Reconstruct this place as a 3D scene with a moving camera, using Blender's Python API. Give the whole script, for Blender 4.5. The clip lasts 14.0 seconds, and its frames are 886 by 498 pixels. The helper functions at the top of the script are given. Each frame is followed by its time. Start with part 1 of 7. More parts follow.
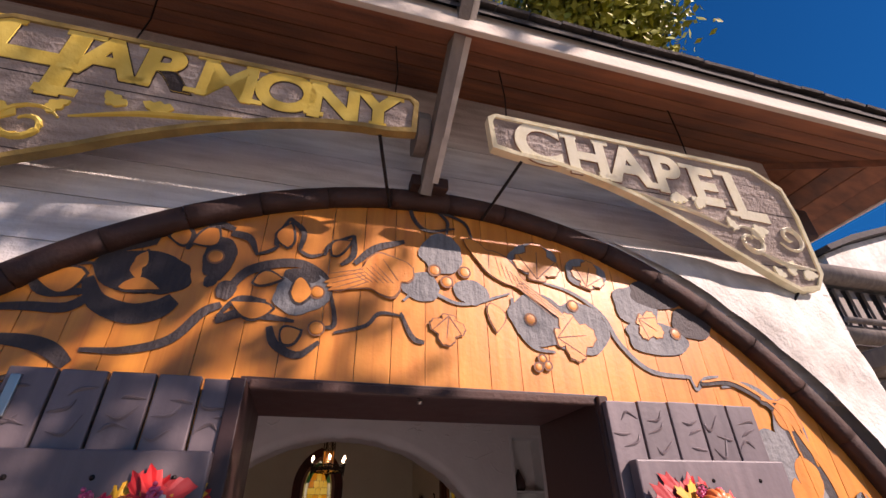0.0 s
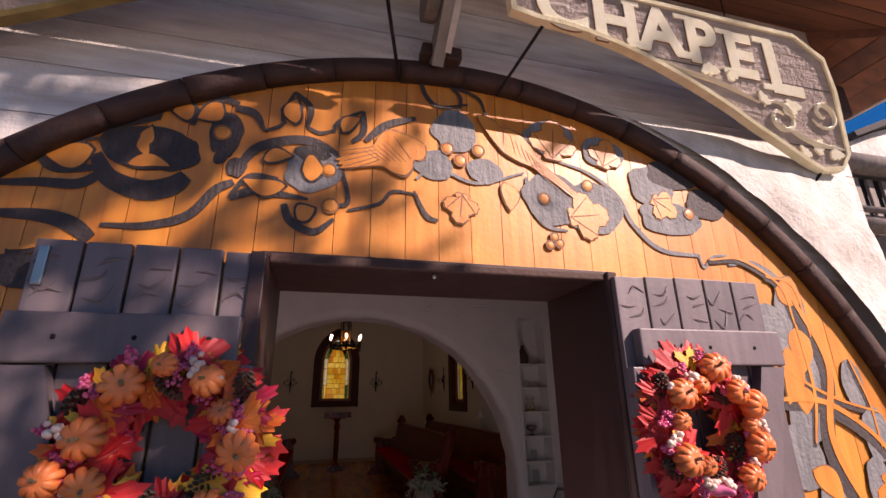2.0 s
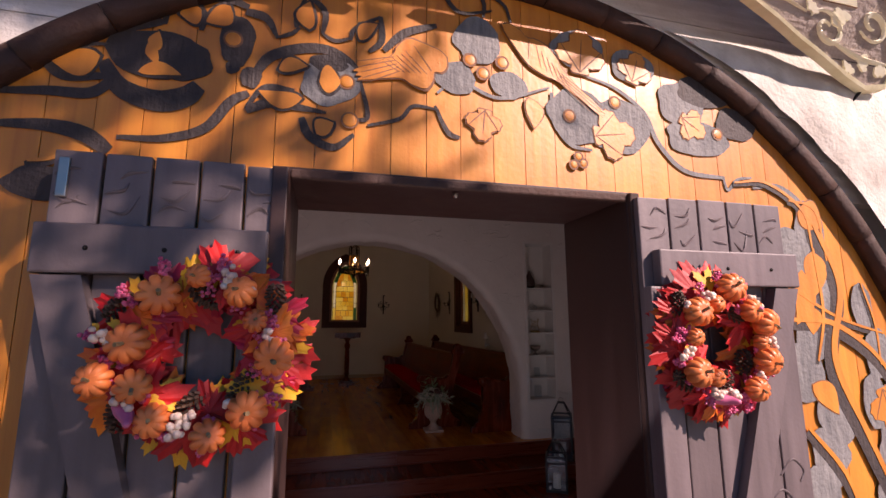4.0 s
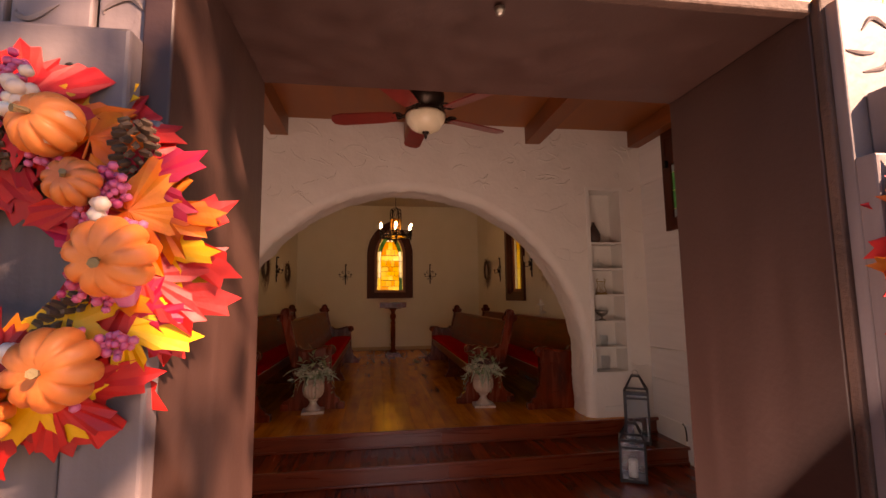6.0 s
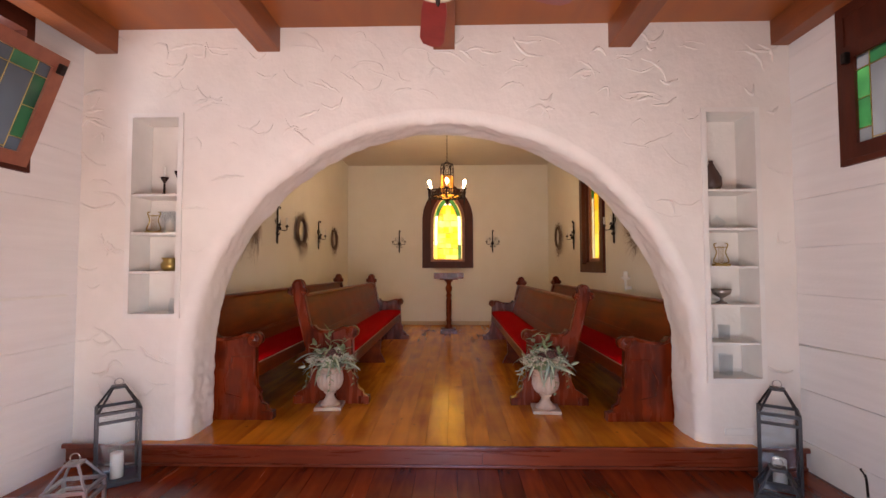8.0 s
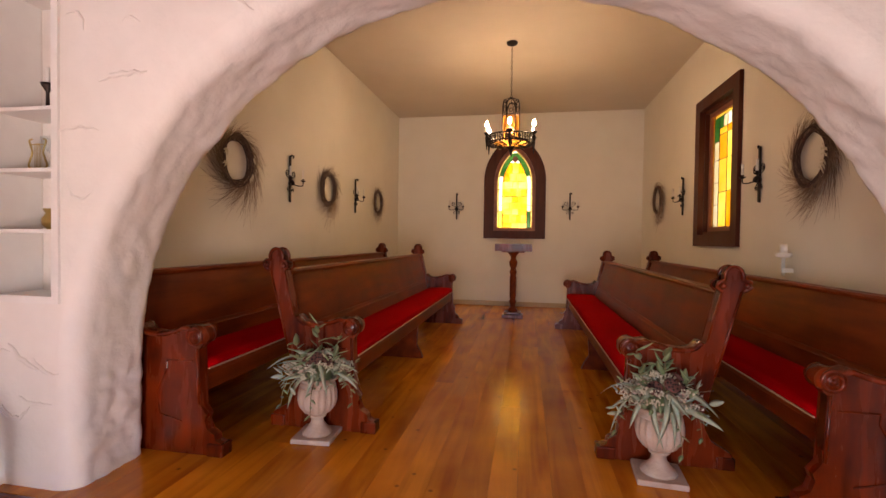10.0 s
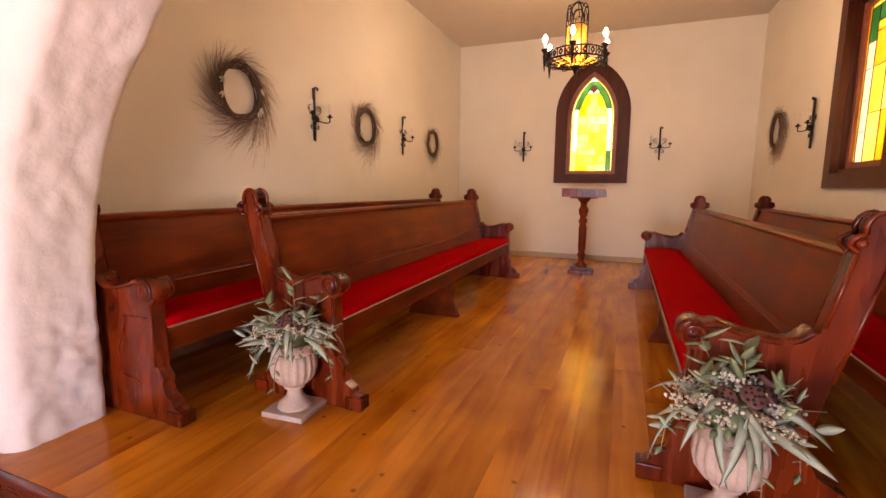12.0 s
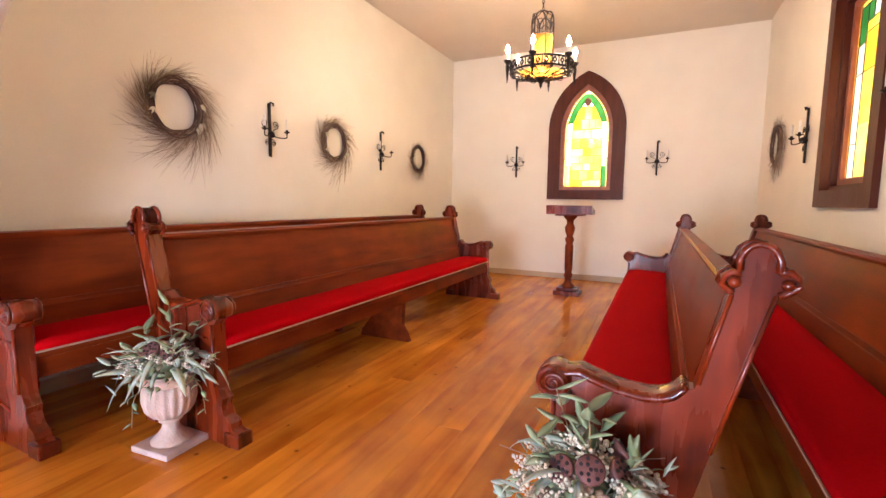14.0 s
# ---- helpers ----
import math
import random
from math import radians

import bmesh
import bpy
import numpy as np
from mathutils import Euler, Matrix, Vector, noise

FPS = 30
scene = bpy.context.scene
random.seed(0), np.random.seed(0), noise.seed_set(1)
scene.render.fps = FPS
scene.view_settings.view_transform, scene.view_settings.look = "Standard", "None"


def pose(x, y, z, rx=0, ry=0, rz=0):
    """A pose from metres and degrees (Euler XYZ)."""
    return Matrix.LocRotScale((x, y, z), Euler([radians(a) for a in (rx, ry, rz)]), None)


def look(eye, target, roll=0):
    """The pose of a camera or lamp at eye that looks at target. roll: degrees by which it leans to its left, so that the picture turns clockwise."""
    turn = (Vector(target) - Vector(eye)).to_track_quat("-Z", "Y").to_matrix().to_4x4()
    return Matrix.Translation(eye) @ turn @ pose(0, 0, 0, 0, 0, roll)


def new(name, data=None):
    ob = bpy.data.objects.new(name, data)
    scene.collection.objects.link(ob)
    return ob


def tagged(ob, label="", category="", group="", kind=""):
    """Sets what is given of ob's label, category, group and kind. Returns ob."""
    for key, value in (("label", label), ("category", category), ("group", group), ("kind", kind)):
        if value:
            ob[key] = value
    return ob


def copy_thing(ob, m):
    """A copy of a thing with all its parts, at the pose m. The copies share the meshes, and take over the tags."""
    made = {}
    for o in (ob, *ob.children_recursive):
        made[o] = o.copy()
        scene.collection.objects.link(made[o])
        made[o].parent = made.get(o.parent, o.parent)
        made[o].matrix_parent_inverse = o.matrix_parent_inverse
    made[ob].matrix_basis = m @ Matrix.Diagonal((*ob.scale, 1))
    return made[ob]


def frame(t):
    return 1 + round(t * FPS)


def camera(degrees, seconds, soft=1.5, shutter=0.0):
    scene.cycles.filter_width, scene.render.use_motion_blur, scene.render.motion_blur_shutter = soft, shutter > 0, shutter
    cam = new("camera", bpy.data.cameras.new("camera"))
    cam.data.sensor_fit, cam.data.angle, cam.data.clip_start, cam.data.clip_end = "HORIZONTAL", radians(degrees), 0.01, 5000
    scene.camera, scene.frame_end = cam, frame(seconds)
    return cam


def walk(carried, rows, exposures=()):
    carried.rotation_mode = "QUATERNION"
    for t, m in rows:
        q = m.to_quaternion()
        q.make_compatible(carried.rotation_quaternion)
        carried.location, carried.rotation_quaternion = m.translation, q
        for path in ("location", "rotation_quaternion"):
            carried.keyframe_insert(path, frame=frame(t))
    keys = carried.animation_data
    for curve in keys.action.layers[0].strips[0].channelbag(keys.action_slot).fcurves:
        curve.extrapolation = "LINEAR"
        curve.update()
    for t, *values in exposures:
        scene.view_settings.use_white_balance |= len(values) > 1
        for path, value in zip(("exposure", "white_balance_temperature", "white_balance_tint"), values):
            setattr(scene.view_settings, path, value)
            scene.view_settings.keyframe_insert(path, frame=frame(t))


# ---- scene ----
cam = camera(88.8, 14.0)
PATH = [
    (0, (0.246, 0.32, 1.31), (0.726, 1.954, 2.358), -1.3),
    (0.5, (0.247, 0.324, 1.3), (0.736, 2.004, 2.269), -1.2),
    (1, (0.247, 0.339, 1.291), (0.739, 2.075, 2.153), -1.1),
    (1.5, (0.24, 0.356, 1.277), (0.733, 2.145, 2.023), -1.0),
    (2, (0.233, 0.365, 1.268), (0.728, 2.199, 1.892), -0.9),
    (2.5, (0.225, 0.362, 1.26), (0.729, 2.227, 1.775), -0.8),
    (4.8, (0.162, 0.497, 1.194), (0.629, 2.423, 1.463), -0.6),
    (5, (0.176, 0.553, 1.171), (0.622, 2.485, 1.433), -0.6),
    (5.5, (0.28, 0.788, 1.123), (0.653, 2.737, 1.369), -0.7),
    (6, (0.37, 1.062, 1.099), (0.651, 3.031, 1.315), -0.7),
    (6.5, (0.457, 1.357, 1.111), (0.633, 3.341, 1.299), -0.5),
    (7, (0.602, 1.628, 1.11), (0.677, 3.621, 1.257), -0.2),
    (7.2, (0.658, 1.704, 1.112), (0.698, 3.699, 1.244), -0.1),
    (9.3, (0.75, 3.111, 1.086), (0.576, 5.104, 1.113), 0.0),
    (9.5, (0.761, 3.245, 1.086), (0.546, 5.233, 1.101), 0.2),
    (10, (0.826, 3.53, 1.068), (0.462, 5.497, 1.029), 0.8),
    (10.5, (0.911, 3.792, 1.072), (0.402, 5.723, 0.97), 1.2),
    (11, (0.959, 3.994, 1.049), (0.351, 5.893, 0.891), 1.1),
    (11.5, (0.993, 4.135, 1.032), (0.306, 5.999, 0.802), 0.9),
    (12, (1.089, 4.2, 1.023), (0.359, 6.043, 0.755), 0.5),
    (12.5, (1.248, 4.282, 1.018), (0.509, 6.117, 0.726), 0.4),
    (13, (1.368, 4.389, 1.022), (0.623, 6.221, 0.727), 0.5),
    (13.5, (1.445, 4.548, 1.033), (0.679, 6.379, 0.782), 0.8),
    (14, (1.569, 4.618, 1.049), (0.712, 6.413, 0.843), 0.7),
]
EXPOSURES = [(0, 0.65, 6900, 34), (2.5, 0.62, 7100, 38), (4.8, 0.65, 7300, 40), (5.5, 1.0, 8800, 50), (6.0, 2.0, 11500, 46), (6.5, 3.2, 8400, 34), (7.2, 3.9, 6800, 22), (9.3, 3.65, 8000, 33), (10, 3.85, 7700, 31), (10.5, 4.0, 7900, 33), (11, 4.1, 8200, 38), (11.5, 4.3, 8000, 38), (12, 4.6, 7700, 37), (13, 5.1, 6800, 32), (14, 5.3, 6100, 27)]
walk(cam, [(t, look(eye, target, roll)) for t, eye, target, roll in PATH], EXPOSURES)

# ---- sky, sun and daylight ----
SUN_WAY = Vector((0.90, -1.0, 0.90)).normalized()
world = bpy.data.worlds.new("sky")
scene.world = world
world.use_nodes = True
sky = world.node_tree.nodes.new("ShaderNodeTexSky")
sky.sky_type = "NISHITA"
sky.sun_disc = False
sky.sun_elevation = math.asin(SUN_WAY.z)
sky.sun_rotation = math.atan2(SUN_WAY.x, SUN_WAY.y)
sky.ozone_density, sky.dust_density = 6.0, 0.1
background = world.node_tree.nodes["Background"]
background.inputs["Strength"].default_value = 0.062
deep = world.node_tree.nodes.new("ShaderNodeHueSaturation")
deep.inputs["Saturation"].default_value = 1.35
world.node_tree.links.new(sky.outputs["Color"], deep.inputs["Color"])
world.node_tree.links.new(deep.outputs["Color"], background.inputs["Color"])

sun_data = bpy.data.lights.new("sun", "SUN")
sun_data.energy, sun_data.angle, sun_data.color = 5.0, radians(0.53), (1.0, 0.93, 0.82)
sun = new("sun", sun_data)
sun.matrix_world = look(SUN_WAY * 40, (0, 0, 0))


def daylight(name, x, y, z, target, w, h, watts, colour):
    """Sky light that comes in through an opening of w by h metres."""
    data = bpy.data.lights.new(name, "AREA")
    data.shape, data.size, data.size_y = "RECTANGLE", w, h
    data.energy, data.color = watts, colour
    ob = new(name, data)
    ob.matrix_world = look((x, y, z), target)
    return ob


daylight("door_daylight", 0.67, 2.2, 0.45, (0.67, 4.0, 2.1), 1.1, 1.3, 4.8, (0.90, 0.93, 0.98))
daylight("window_daylight_a", -2.02, 4.25, 2.05, (-0.5, 4.2, 1.6), 0.8, 0.75, 1.1, (0.86, 0.92, 1.0))
daylight("window_daylight_b", 3.06, 4.28, 2.0, (1.5, 4.2, 1.5), 0.75, 0.6, 0.17, (0.95, 0.95, 1.0))

# ---- materials ----
def surface(name, a, b, rough=0.6, grain=(8, 8, 8), bump=0.15, metal=0.0, blotch=1.5, spread=0.35, vary=0.0, coat=0.0, sheen=0.0, fine=60.0, distortion=0.0, rough_vary=0.12, knots=0.0, shine=0.5):
    """A mottled surface between the colours a and b: grain at one scale, blotches at a larger one, fine relief."""
    m = bpy.data.materials.new(name)
    m.use_nodes = True
    n, l = m.node_tree.nodes, m.node_tree.links
    bsdf = n["Principled BSDF"]
    tc = n.new("ShaderNodeTexCoord")
    info = n.new("ShaderNodeObjectInfo")
    shift = n.new("ShaderNodeVectorMath")
    shift.operation = "MULTIPLY_ADD"
    shift.inputs[1].default_value = (37.0, 53.0, 71.0)
    l.new(info.outputs["Random"], shift.inputs[0])
    l.new(tc.outputs["Object"], shift.inputs[2])
    mp = n.new("ShaderNodeMapping")
    mp.inputs["Scale"].default_value = grain
    l.new(shift.outputs[0], mp.inputs["Vector"])
    g = n.new("ShaderNodeTexNoise")
    g.inputs["Scale"].default_value, g.inputs["Detail"].default_value, g.inputs["Distortion"].default_value = 1.0, 5.0, distortion
    l.new(mp.outputs[0], g.inputs["Vector"])
    big = n.new("ShaderNodeTexNoise")
    big.inputs["Scale"].default_value, big.inputs["Detail"].default_value = blotch, 4.0
    l.new(shift.outputs[0], big.inputs["Vector"])
    mix = n.new("ShaderNodeMath")
    mix.operation = "MULTIPLY_ADD"
    mix.inputs[1].default_value = 0.55
    l.new(g.outputs["Fac"], mix.inputs[0])
    half = n.new("ShaderNodeMath")
    half.operation = "MULTIPLY"
    half.inputs[1].default_value = 0.45
    l.new(big.outputs["Fac"], half.inputs[0])
    l.new(half.outputs[0], mix.inputs[2])
    ramp = n.new("ShaderNodeValToRGB")
    ramp.color_ramp.elements[0].position, ramp.color_ramp.elements[1].position = 0.5 - spread / 2, 0.5 + spread / 2
    ramp.color_ramp.elements[0].color, ramp.color_ramp.elements[1].color = (*a, 1), (*b, 1)
    l.new(mix.outputs[0], ramp.inputs["Fac"])
    colour = ramp.outputs["Color"]
    if vary:
        hsv = n.new("ShaderNodeHueSaturation")
        val = n.new("ShaderNodeMath")
        val.operation = "MULTIPLY_ADD"
        val.inputs[1].default_value, val.inputs[2].default_value = 2 * vary, 1 - vary
        l.new(info.outputs["Random"], val.inputs[0])
        l.new(val.outputs[0], hsv.inputs["Value"])
        l.new(colour, hsv.inputs["Color"])
        colour = hsv.outputs["Color"]
    if knots:
        vo = n.new("ShaderNodeTexVoronoi")
        vo.voronoi_dimensions = "2D"
        vo.inputs["Scale"].default_value = knots
        l.new(shift.outputs[0], vo.inputs["Vector"])
        kr = n.new("ShaderNodeMapRange")
        kr.inputs["From Min"].default_value, kr.inputs["From Max"].default_value = 0.012, 0.030
        kr.inputs["To Min"].default_value, kr.inputs["To Max"].default_value = 0.40, 1.0
        l.new(vo.outputs["Distance"], kr.inputs["Value"])
        dark = n.new("ShaderNodeVectorMath")
        dark.operation = "SCALE"
        l.new(colour, dark.inputs[0])
        l.new(kr.outputs[0], dark.inputs["Scale"])
        colour = dark.outputs[0]
    l.new(colour, bsdf.inputs["Base Color"])
    rr = n.new("ShaderNodeMapRange")
    rr.inputs["To Min"].default_value, rr.inputs["To Max"].default_value = max(0.02, rough - rough_vary), min(1, rough + rough_vary)
    l.new(g.outputs["Fac"], rr.inputs["Value"])
    l.new(rr.outputs[0], bsdf.inputs["Roughness"])
    bsdf.inputs["Metallic"].default_value = metal
    bsdf.inputs["Specular IOR Level"].default_value = shine
    bsdf.inputs["Coat Weight"].default_value = coat
    bsdf.inputs["Coat Roughness"].default_value = 0.12
    bsdf.inputs["Sheen Weight"].default_value = sheen
    if bump:
        f = n.new("ShaderNodeTexNoise")
        f.inputs["Scale"].default_value, f.inputs["Detail"].default_value = fine, 3.0
        l.new(shift.outputs[0], f.inputs["Vector"])
        add = n.new("ShaderNodeMath")
        l.new(f.outputs["Fac"], add.inputs[0])
        l.new(g.outputs["Fac"], add.inputs[1])
        bp = n.new("ShaderNodeBump")
        bp.inputs["Strength"].default_value, bp.inputs["Distance"].default_value = bump, 0.01
        l.new(add.outputs[0], bp.inputs["Height"])
        l.new(bp.outputs[0], bsdf.inputs["Normal"])
    return m


def glass_tint(name, a, b, clear=0.55, scale=6.0):
    """Old coloured glass: part clear, part milky."""
    m = bpy.data.materials.new(name)
    m.use_nodes = True
    n, l = m.node_tree.nodes, m.node_tree.links
    n.remove(n["Principled BSDF"])
    out = n["Material Output"]
    info = n.new("ShaderNodeObjectInfo")
    tc = n.new("ShaderNodeTexCoord")
    tex = n.new("ShaderNodeTexNoise")
    tex.inputs["Scale"].default_value = scale
    l.new(tc.outputs["Object"], tex.inputs["Vector"])
    add = n.new("ShaderNodeMath")
    l.new(tex.outputs["Fac"], add.inputs[0])
    part_random = n.new("ShaderNodeMath")
    part_random.operation = "MULTIPLY"
    part_random.inputs[1].default_value = 0.4
    l.new(info.outputs["Random"], part_random.inputs[0])
    l.new(part_random.outputs[0], add.inputs[1])
    ramp = n.new("ShaderNodeValToRGB")
    ramp.color_ramp.elements[0].position, ramp.color_ramp.elements[1].position = 0.4, 1.0
    ramp.color_ramp.elements[0].color, ramp.color_ramp.elements[1].color = (*a, 1), (*b, 1)
    l.new(add.outputs[0], ramp.inputs["Fac"])
    tr, tl, gl = n.new("ShaderNodeBsdfTransparent"), n.new("ShaderNodeBsdfTranslucent"), n.new("ShaderNodeBsdfGlossy")
    gl.inputs["Roughness"].default_value = 0.15
    l.new(ramp.outputs["Color"], tr.inputs["Color"])
    l.new(ramp.outputs["Color"], tl.inputs["Color"])
    m1, m2 = n.new("ShaderNodeMixShader"), n.new("ShaderNodeMixShader")
    m1.inputs["Fac"].default_value = 1 - clear
    l.new(tr.outputs[0], m1.inputs[1])
    l.new(tl.outputs[0], m1.inputs[2])
    m2.inputs["Fac"].default_value = 0.05
    l.new(m1.outputs[0], m2.inputs[1])
    l.new(gl.outputs[0], m2.inputs[2])
    l.new(m2.outputs[0], out.inputs["Surface"])
    return m


def glow(name, colour, strength):
    m = bpy.data.materials.new(name)
    m.use_nodes = True
    b = m.node_tree.nodes["Principled BSDF"]
    b.inputs["Base Color"].default_value = (*colour, 1)
    b.inputs["Emission Color"].default_value = (*colour, 1)
    b.inputs["Emission Strength"].default_value = strength
    return m


def clear_glass(name):
    m = bpy.data.materials.new(name)
    m.use_nodes = True
    n, l = m.node_tree.nodes, m.node_tree.links
    n.remove(n["Principled BSDF"])
    tr, gl, mx = n.new("ShaderNodeBsdfTransparent"), n.new("ShaderNodeBsdfGlossy"), n.new("ShaderNodeMixShader")
    gl.inputs["Roughness"].default_value = 0.03
    tr.inputs["Color"].default_value = (0.93, 0.95, 0.96, 1)
    mx.inputs["Fac"].default_value = 0.045
    l.new(tr.outputs[0], mx.inputs[1])
    l.new(gl.outputs[0], mx.inputs[2])
    l.new(mx.outputs[0], n["Material Output"].inputs["Surface"])
    return m


PLASTER = surface("white_plaster", (0.70, 0.66, 0.60), (0.84, 0.80, 0.74), 0.75, (5, 5, 5), 0.35, blotch=0.9, spread=0.5, fine=28)
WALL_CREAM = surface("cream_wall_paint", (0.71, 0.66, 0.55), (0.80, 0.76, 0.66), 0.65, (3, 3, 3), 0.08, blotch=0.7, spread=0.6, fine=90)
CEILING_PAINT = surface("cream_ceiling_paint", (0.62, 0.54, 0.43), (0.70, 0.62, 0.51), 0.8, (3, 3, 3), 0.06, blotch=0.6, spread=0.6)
BOARD_WHITE = surface("white_painted_boards", (0.70, 0.69, 0.67), (0.82, 0.81, 0.79), 0.6, (2, 2, 24), 0.12, blotch=0.9, spread=0.5)
STUCCO_OUT = surface("weathered_white_stucco", (0.38, 0.34, 0.29), (0.80, 0.77, 0.70), 0.9, (9, 9, 9), 0.7, blotch=2.0, spread=0.45, fine=45)
SIDING = surface("weathered_white_siding", (0.46, 0.40, 0.35), (0.85, 0.81, 0.76), 0.85, (3, 12, 30), 0.5, blotch=2.6, spread=0.36)
PINE_FLOOR = surface("varnished_pine_floor", (0.31, 0.062, 0.003), (0.84, 0.315, 0.022), 0.22, (8, 0.8, 8), 0.05, blotch=2.2, spread=0.40, vary=0.10, coat=0.1, distortion=1.2, rough_vary=0.07, knots=2.3, shine=0.26)
RED_FLOOR = surface("red_stained_floor_boards", (0.06, 0.005, 0.002), (0.28, 0.042, 0.007), 0.24, (14, 1.6, 14), 0.06, blotch=2.0, spread=0.42, vary=0.22, shine=0.35, distortion=0.8, rough_vary=0.08)
RED_RISER = surface("red_stained_riser", (0.08, 0.008, 0.004), (0.22, 0.038, 0.011), 0.3, (1.6, 22, 22), 0.06, blotch=2.0, spread=0.5, vary=0.12, coat=0.3, distortion=0.8)
MAHOGANY = surface("polished_mahogany", (0.060, 0.006, 0.002), (0.27, 0.044, 0.006), 0.34, (14, 2, 14), 0.04, blotch=2.5, spread=0.45, shine=0.10, rough_vary=0.10)
MAHOGANY_END = surface("worn_mahogany_end", (0.035, 0.003, 0.001), (0.25, 0.028, 0.003), 0.27, (16, 16, 2.5), 0.06, blotch=4.0, spread=0.32, shine=0.42, rough_vary=0.1, coat=0.15)
CUSHION_RED = surface("red_cushion_cloth", (0.34, 0.001, 0.002), (0.48, 0.002, 0.003), 0.95, (60, 60, 60), 0.25, blotch=3, spread=0.6, fine=220, shine=0.04)
PIPING = surface("tan_piping", (0.42, 0.28, 0.18), (0.55, 0.38, 0.26), 0.6, bump=0.05)
PLANK_ORANGE = surface("orange_stained_planks", (0.48, 0.13, 0.014), (0.82, 0.32, 0.040), 0.42, (26, 26, 1.5), 0.08, blotch=2.2, spread=0.5, vary=0.16, coat=0.12, distortion=0.7)
RELIEF = surface("carved_relief_wood", (0.46, 0.125, 0.014), (0.80, 0.31, 0.042), 0.45, (26, 26, 1.8), 0.12, blotch=5, spread=0.6)
STAIN_SHADE_DARK = surface("dark_stain_and_shade", (0.018, 0.014, 0.014), (0.07, 0.05, 0.045), 0.7, (60, 60, 8), 0.5, blotch=5, spread=0.5)
STAIN_GREY = surface("grey_stained_ground", (0.08, 0.08, 0.085), (0.28, 0.27, 0.26), 0.7, (50, 50, 9), 0.5, blotch=6, spread=0.5)
DARK_TRIM = surface("dark_brown_wood", (0.022, 0.009, 0.006), (0.085, 0.038, 0.026), 0.75, (9, 9, 9), 0.4, blotch=3, spread=0.5, vary=0.15)
DOOR_PAINT = surface("mauve_brown_door_paint", (0.078, 0.058, 0.060), (0.20, 0.155, 0.157), 0.5, (22, 22, 2.0), 0.10, blotch=2.2, spread=0.5, vary=0.10)
# the doorway's shade is put into this colour, far darker than the door's
JAMB_SHADED = surface("shaded_mauve_jamb_paint", (0.022, 0.008, 0.006), (0.052, 0.021, 0.016), 0.5, (14, 14, 1.6), 0.07, blotch=2.0, spread=0.6)
FASCIA = surface("weathered_white_fascia", (0.34, 0.28, 0.22), (0.72, 0.64, 0.54), 0.8, (1.6, 18, 18), 0.3, blotch=2, spread=0.5)
SOFFIT_WOOD = surface("brown_soffit_boards", (0.055, 0.017, 0.008), (0.34, 0.125, 0.055), 0.6, (1.8, 18, 18), 0.3, blotch=2.6, spread=0.42, vary=0.22)
SHINGLE = surface("dark_roof_shingle", (0.03, 0.026, 0.024), (0.11, 0.095, 0.085), 0.9, (12, 12, 12), 0.5, blotch=4, spread=0.5, vary=0.3)
GREY_WOOD = surface("weathered_grey_wood", (0.13, 0.10, 0.08), (0.36, 0.31, 0.26), 0.85, (14, 14, 1.6), 0.4, blotch=2.5, spread=0.5, vary=0.15)
SIGN_GROUND = surface("sign_brown_ground", (0.20, 0.15, 0.125), (0.54, 0.45, 0.39), 0.65, (5, 40, 50), 0.6, blotch=4, spread=0.5)
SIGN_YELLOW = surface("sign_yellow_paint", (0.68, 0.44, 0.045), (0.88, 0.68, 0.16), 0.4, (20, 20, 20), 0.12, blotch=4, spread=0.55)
# paler letter paint, with the sun on the CHAPEL sign put into the colour
SIGN_SUNLIT = surface("sign_sunlit_yellow_paint", (0.86, 0.80, 0.54), (0.93, 0.89, 0.72), 0.4, (20, 20, 20), 0.12, blotch=4, spread=0.55)
CUT_BROWN = surface("brown_cut_wood", (0.14, 0.055, 0.025), (0.30, 0.14, 0.07), 0.7, (40, 40, 9), 0.3, blotch=6, spread=0.5)
# darker border with HARMONY's shade in it, then a paler one with CHAPEL's sun
SIGN_EDGE_SHADED = surface("sign_shaded_gold_border", (0.13, 0.085, 0.022), (0.42, 0.29, 0.08), 0.55, (14, 14, 14), 0.25, blotch=5, spread=0.45)
SIGN_EDGE_SUNLIT = surface("sign_sunlit_gold_border", (0.62, 0.54, 0.30), (0.90, 0.84, 0.60), 0.55, (14, 14, 14), 0.25, blotch=5, spread=0.5)
BEAM_WOOD = surface("brown_beam_wood", (0.13, 0.030, 0.009), (0.33, 0.095, 0.024), 0.42, (16, 1.6, 16), 0.12, blotch=2, spread=0.5, vary=0.1, distortion=0.8)
PLY_CEILING = surface("stained_plywood_ceiling", (0.20, 0.050, 0.012), (0.38, 0.115, 0.026), 0.4, (6, 0.7, 6), 0.05, blotch=0.9, spread=0.55, distortion=1.0)
FRAME_WOOD = surface("dark_red_window_wood", (0.036, 0.006, 0.003), (0.105, 0.022, 0.009), 0.45, (18, 18, 2.5), 0.12, blotch=3, spread=0.5, shine=0.22)
FRAME_WORN = surface("worn_red_sash_wood", (0.16, 0.045, 0.026), (0.34, 0.12, 0.065), 0.5, (14, 14, 14), 0.2, blotch=4, spread=0.5)
IRON = surface("black_wrought_iron", (0.010, 0.008, 0.008), (0.035, 0.026, 0.022), 0.5, (30, 30, 30), 0.25, metal=0.7, blotch=6)
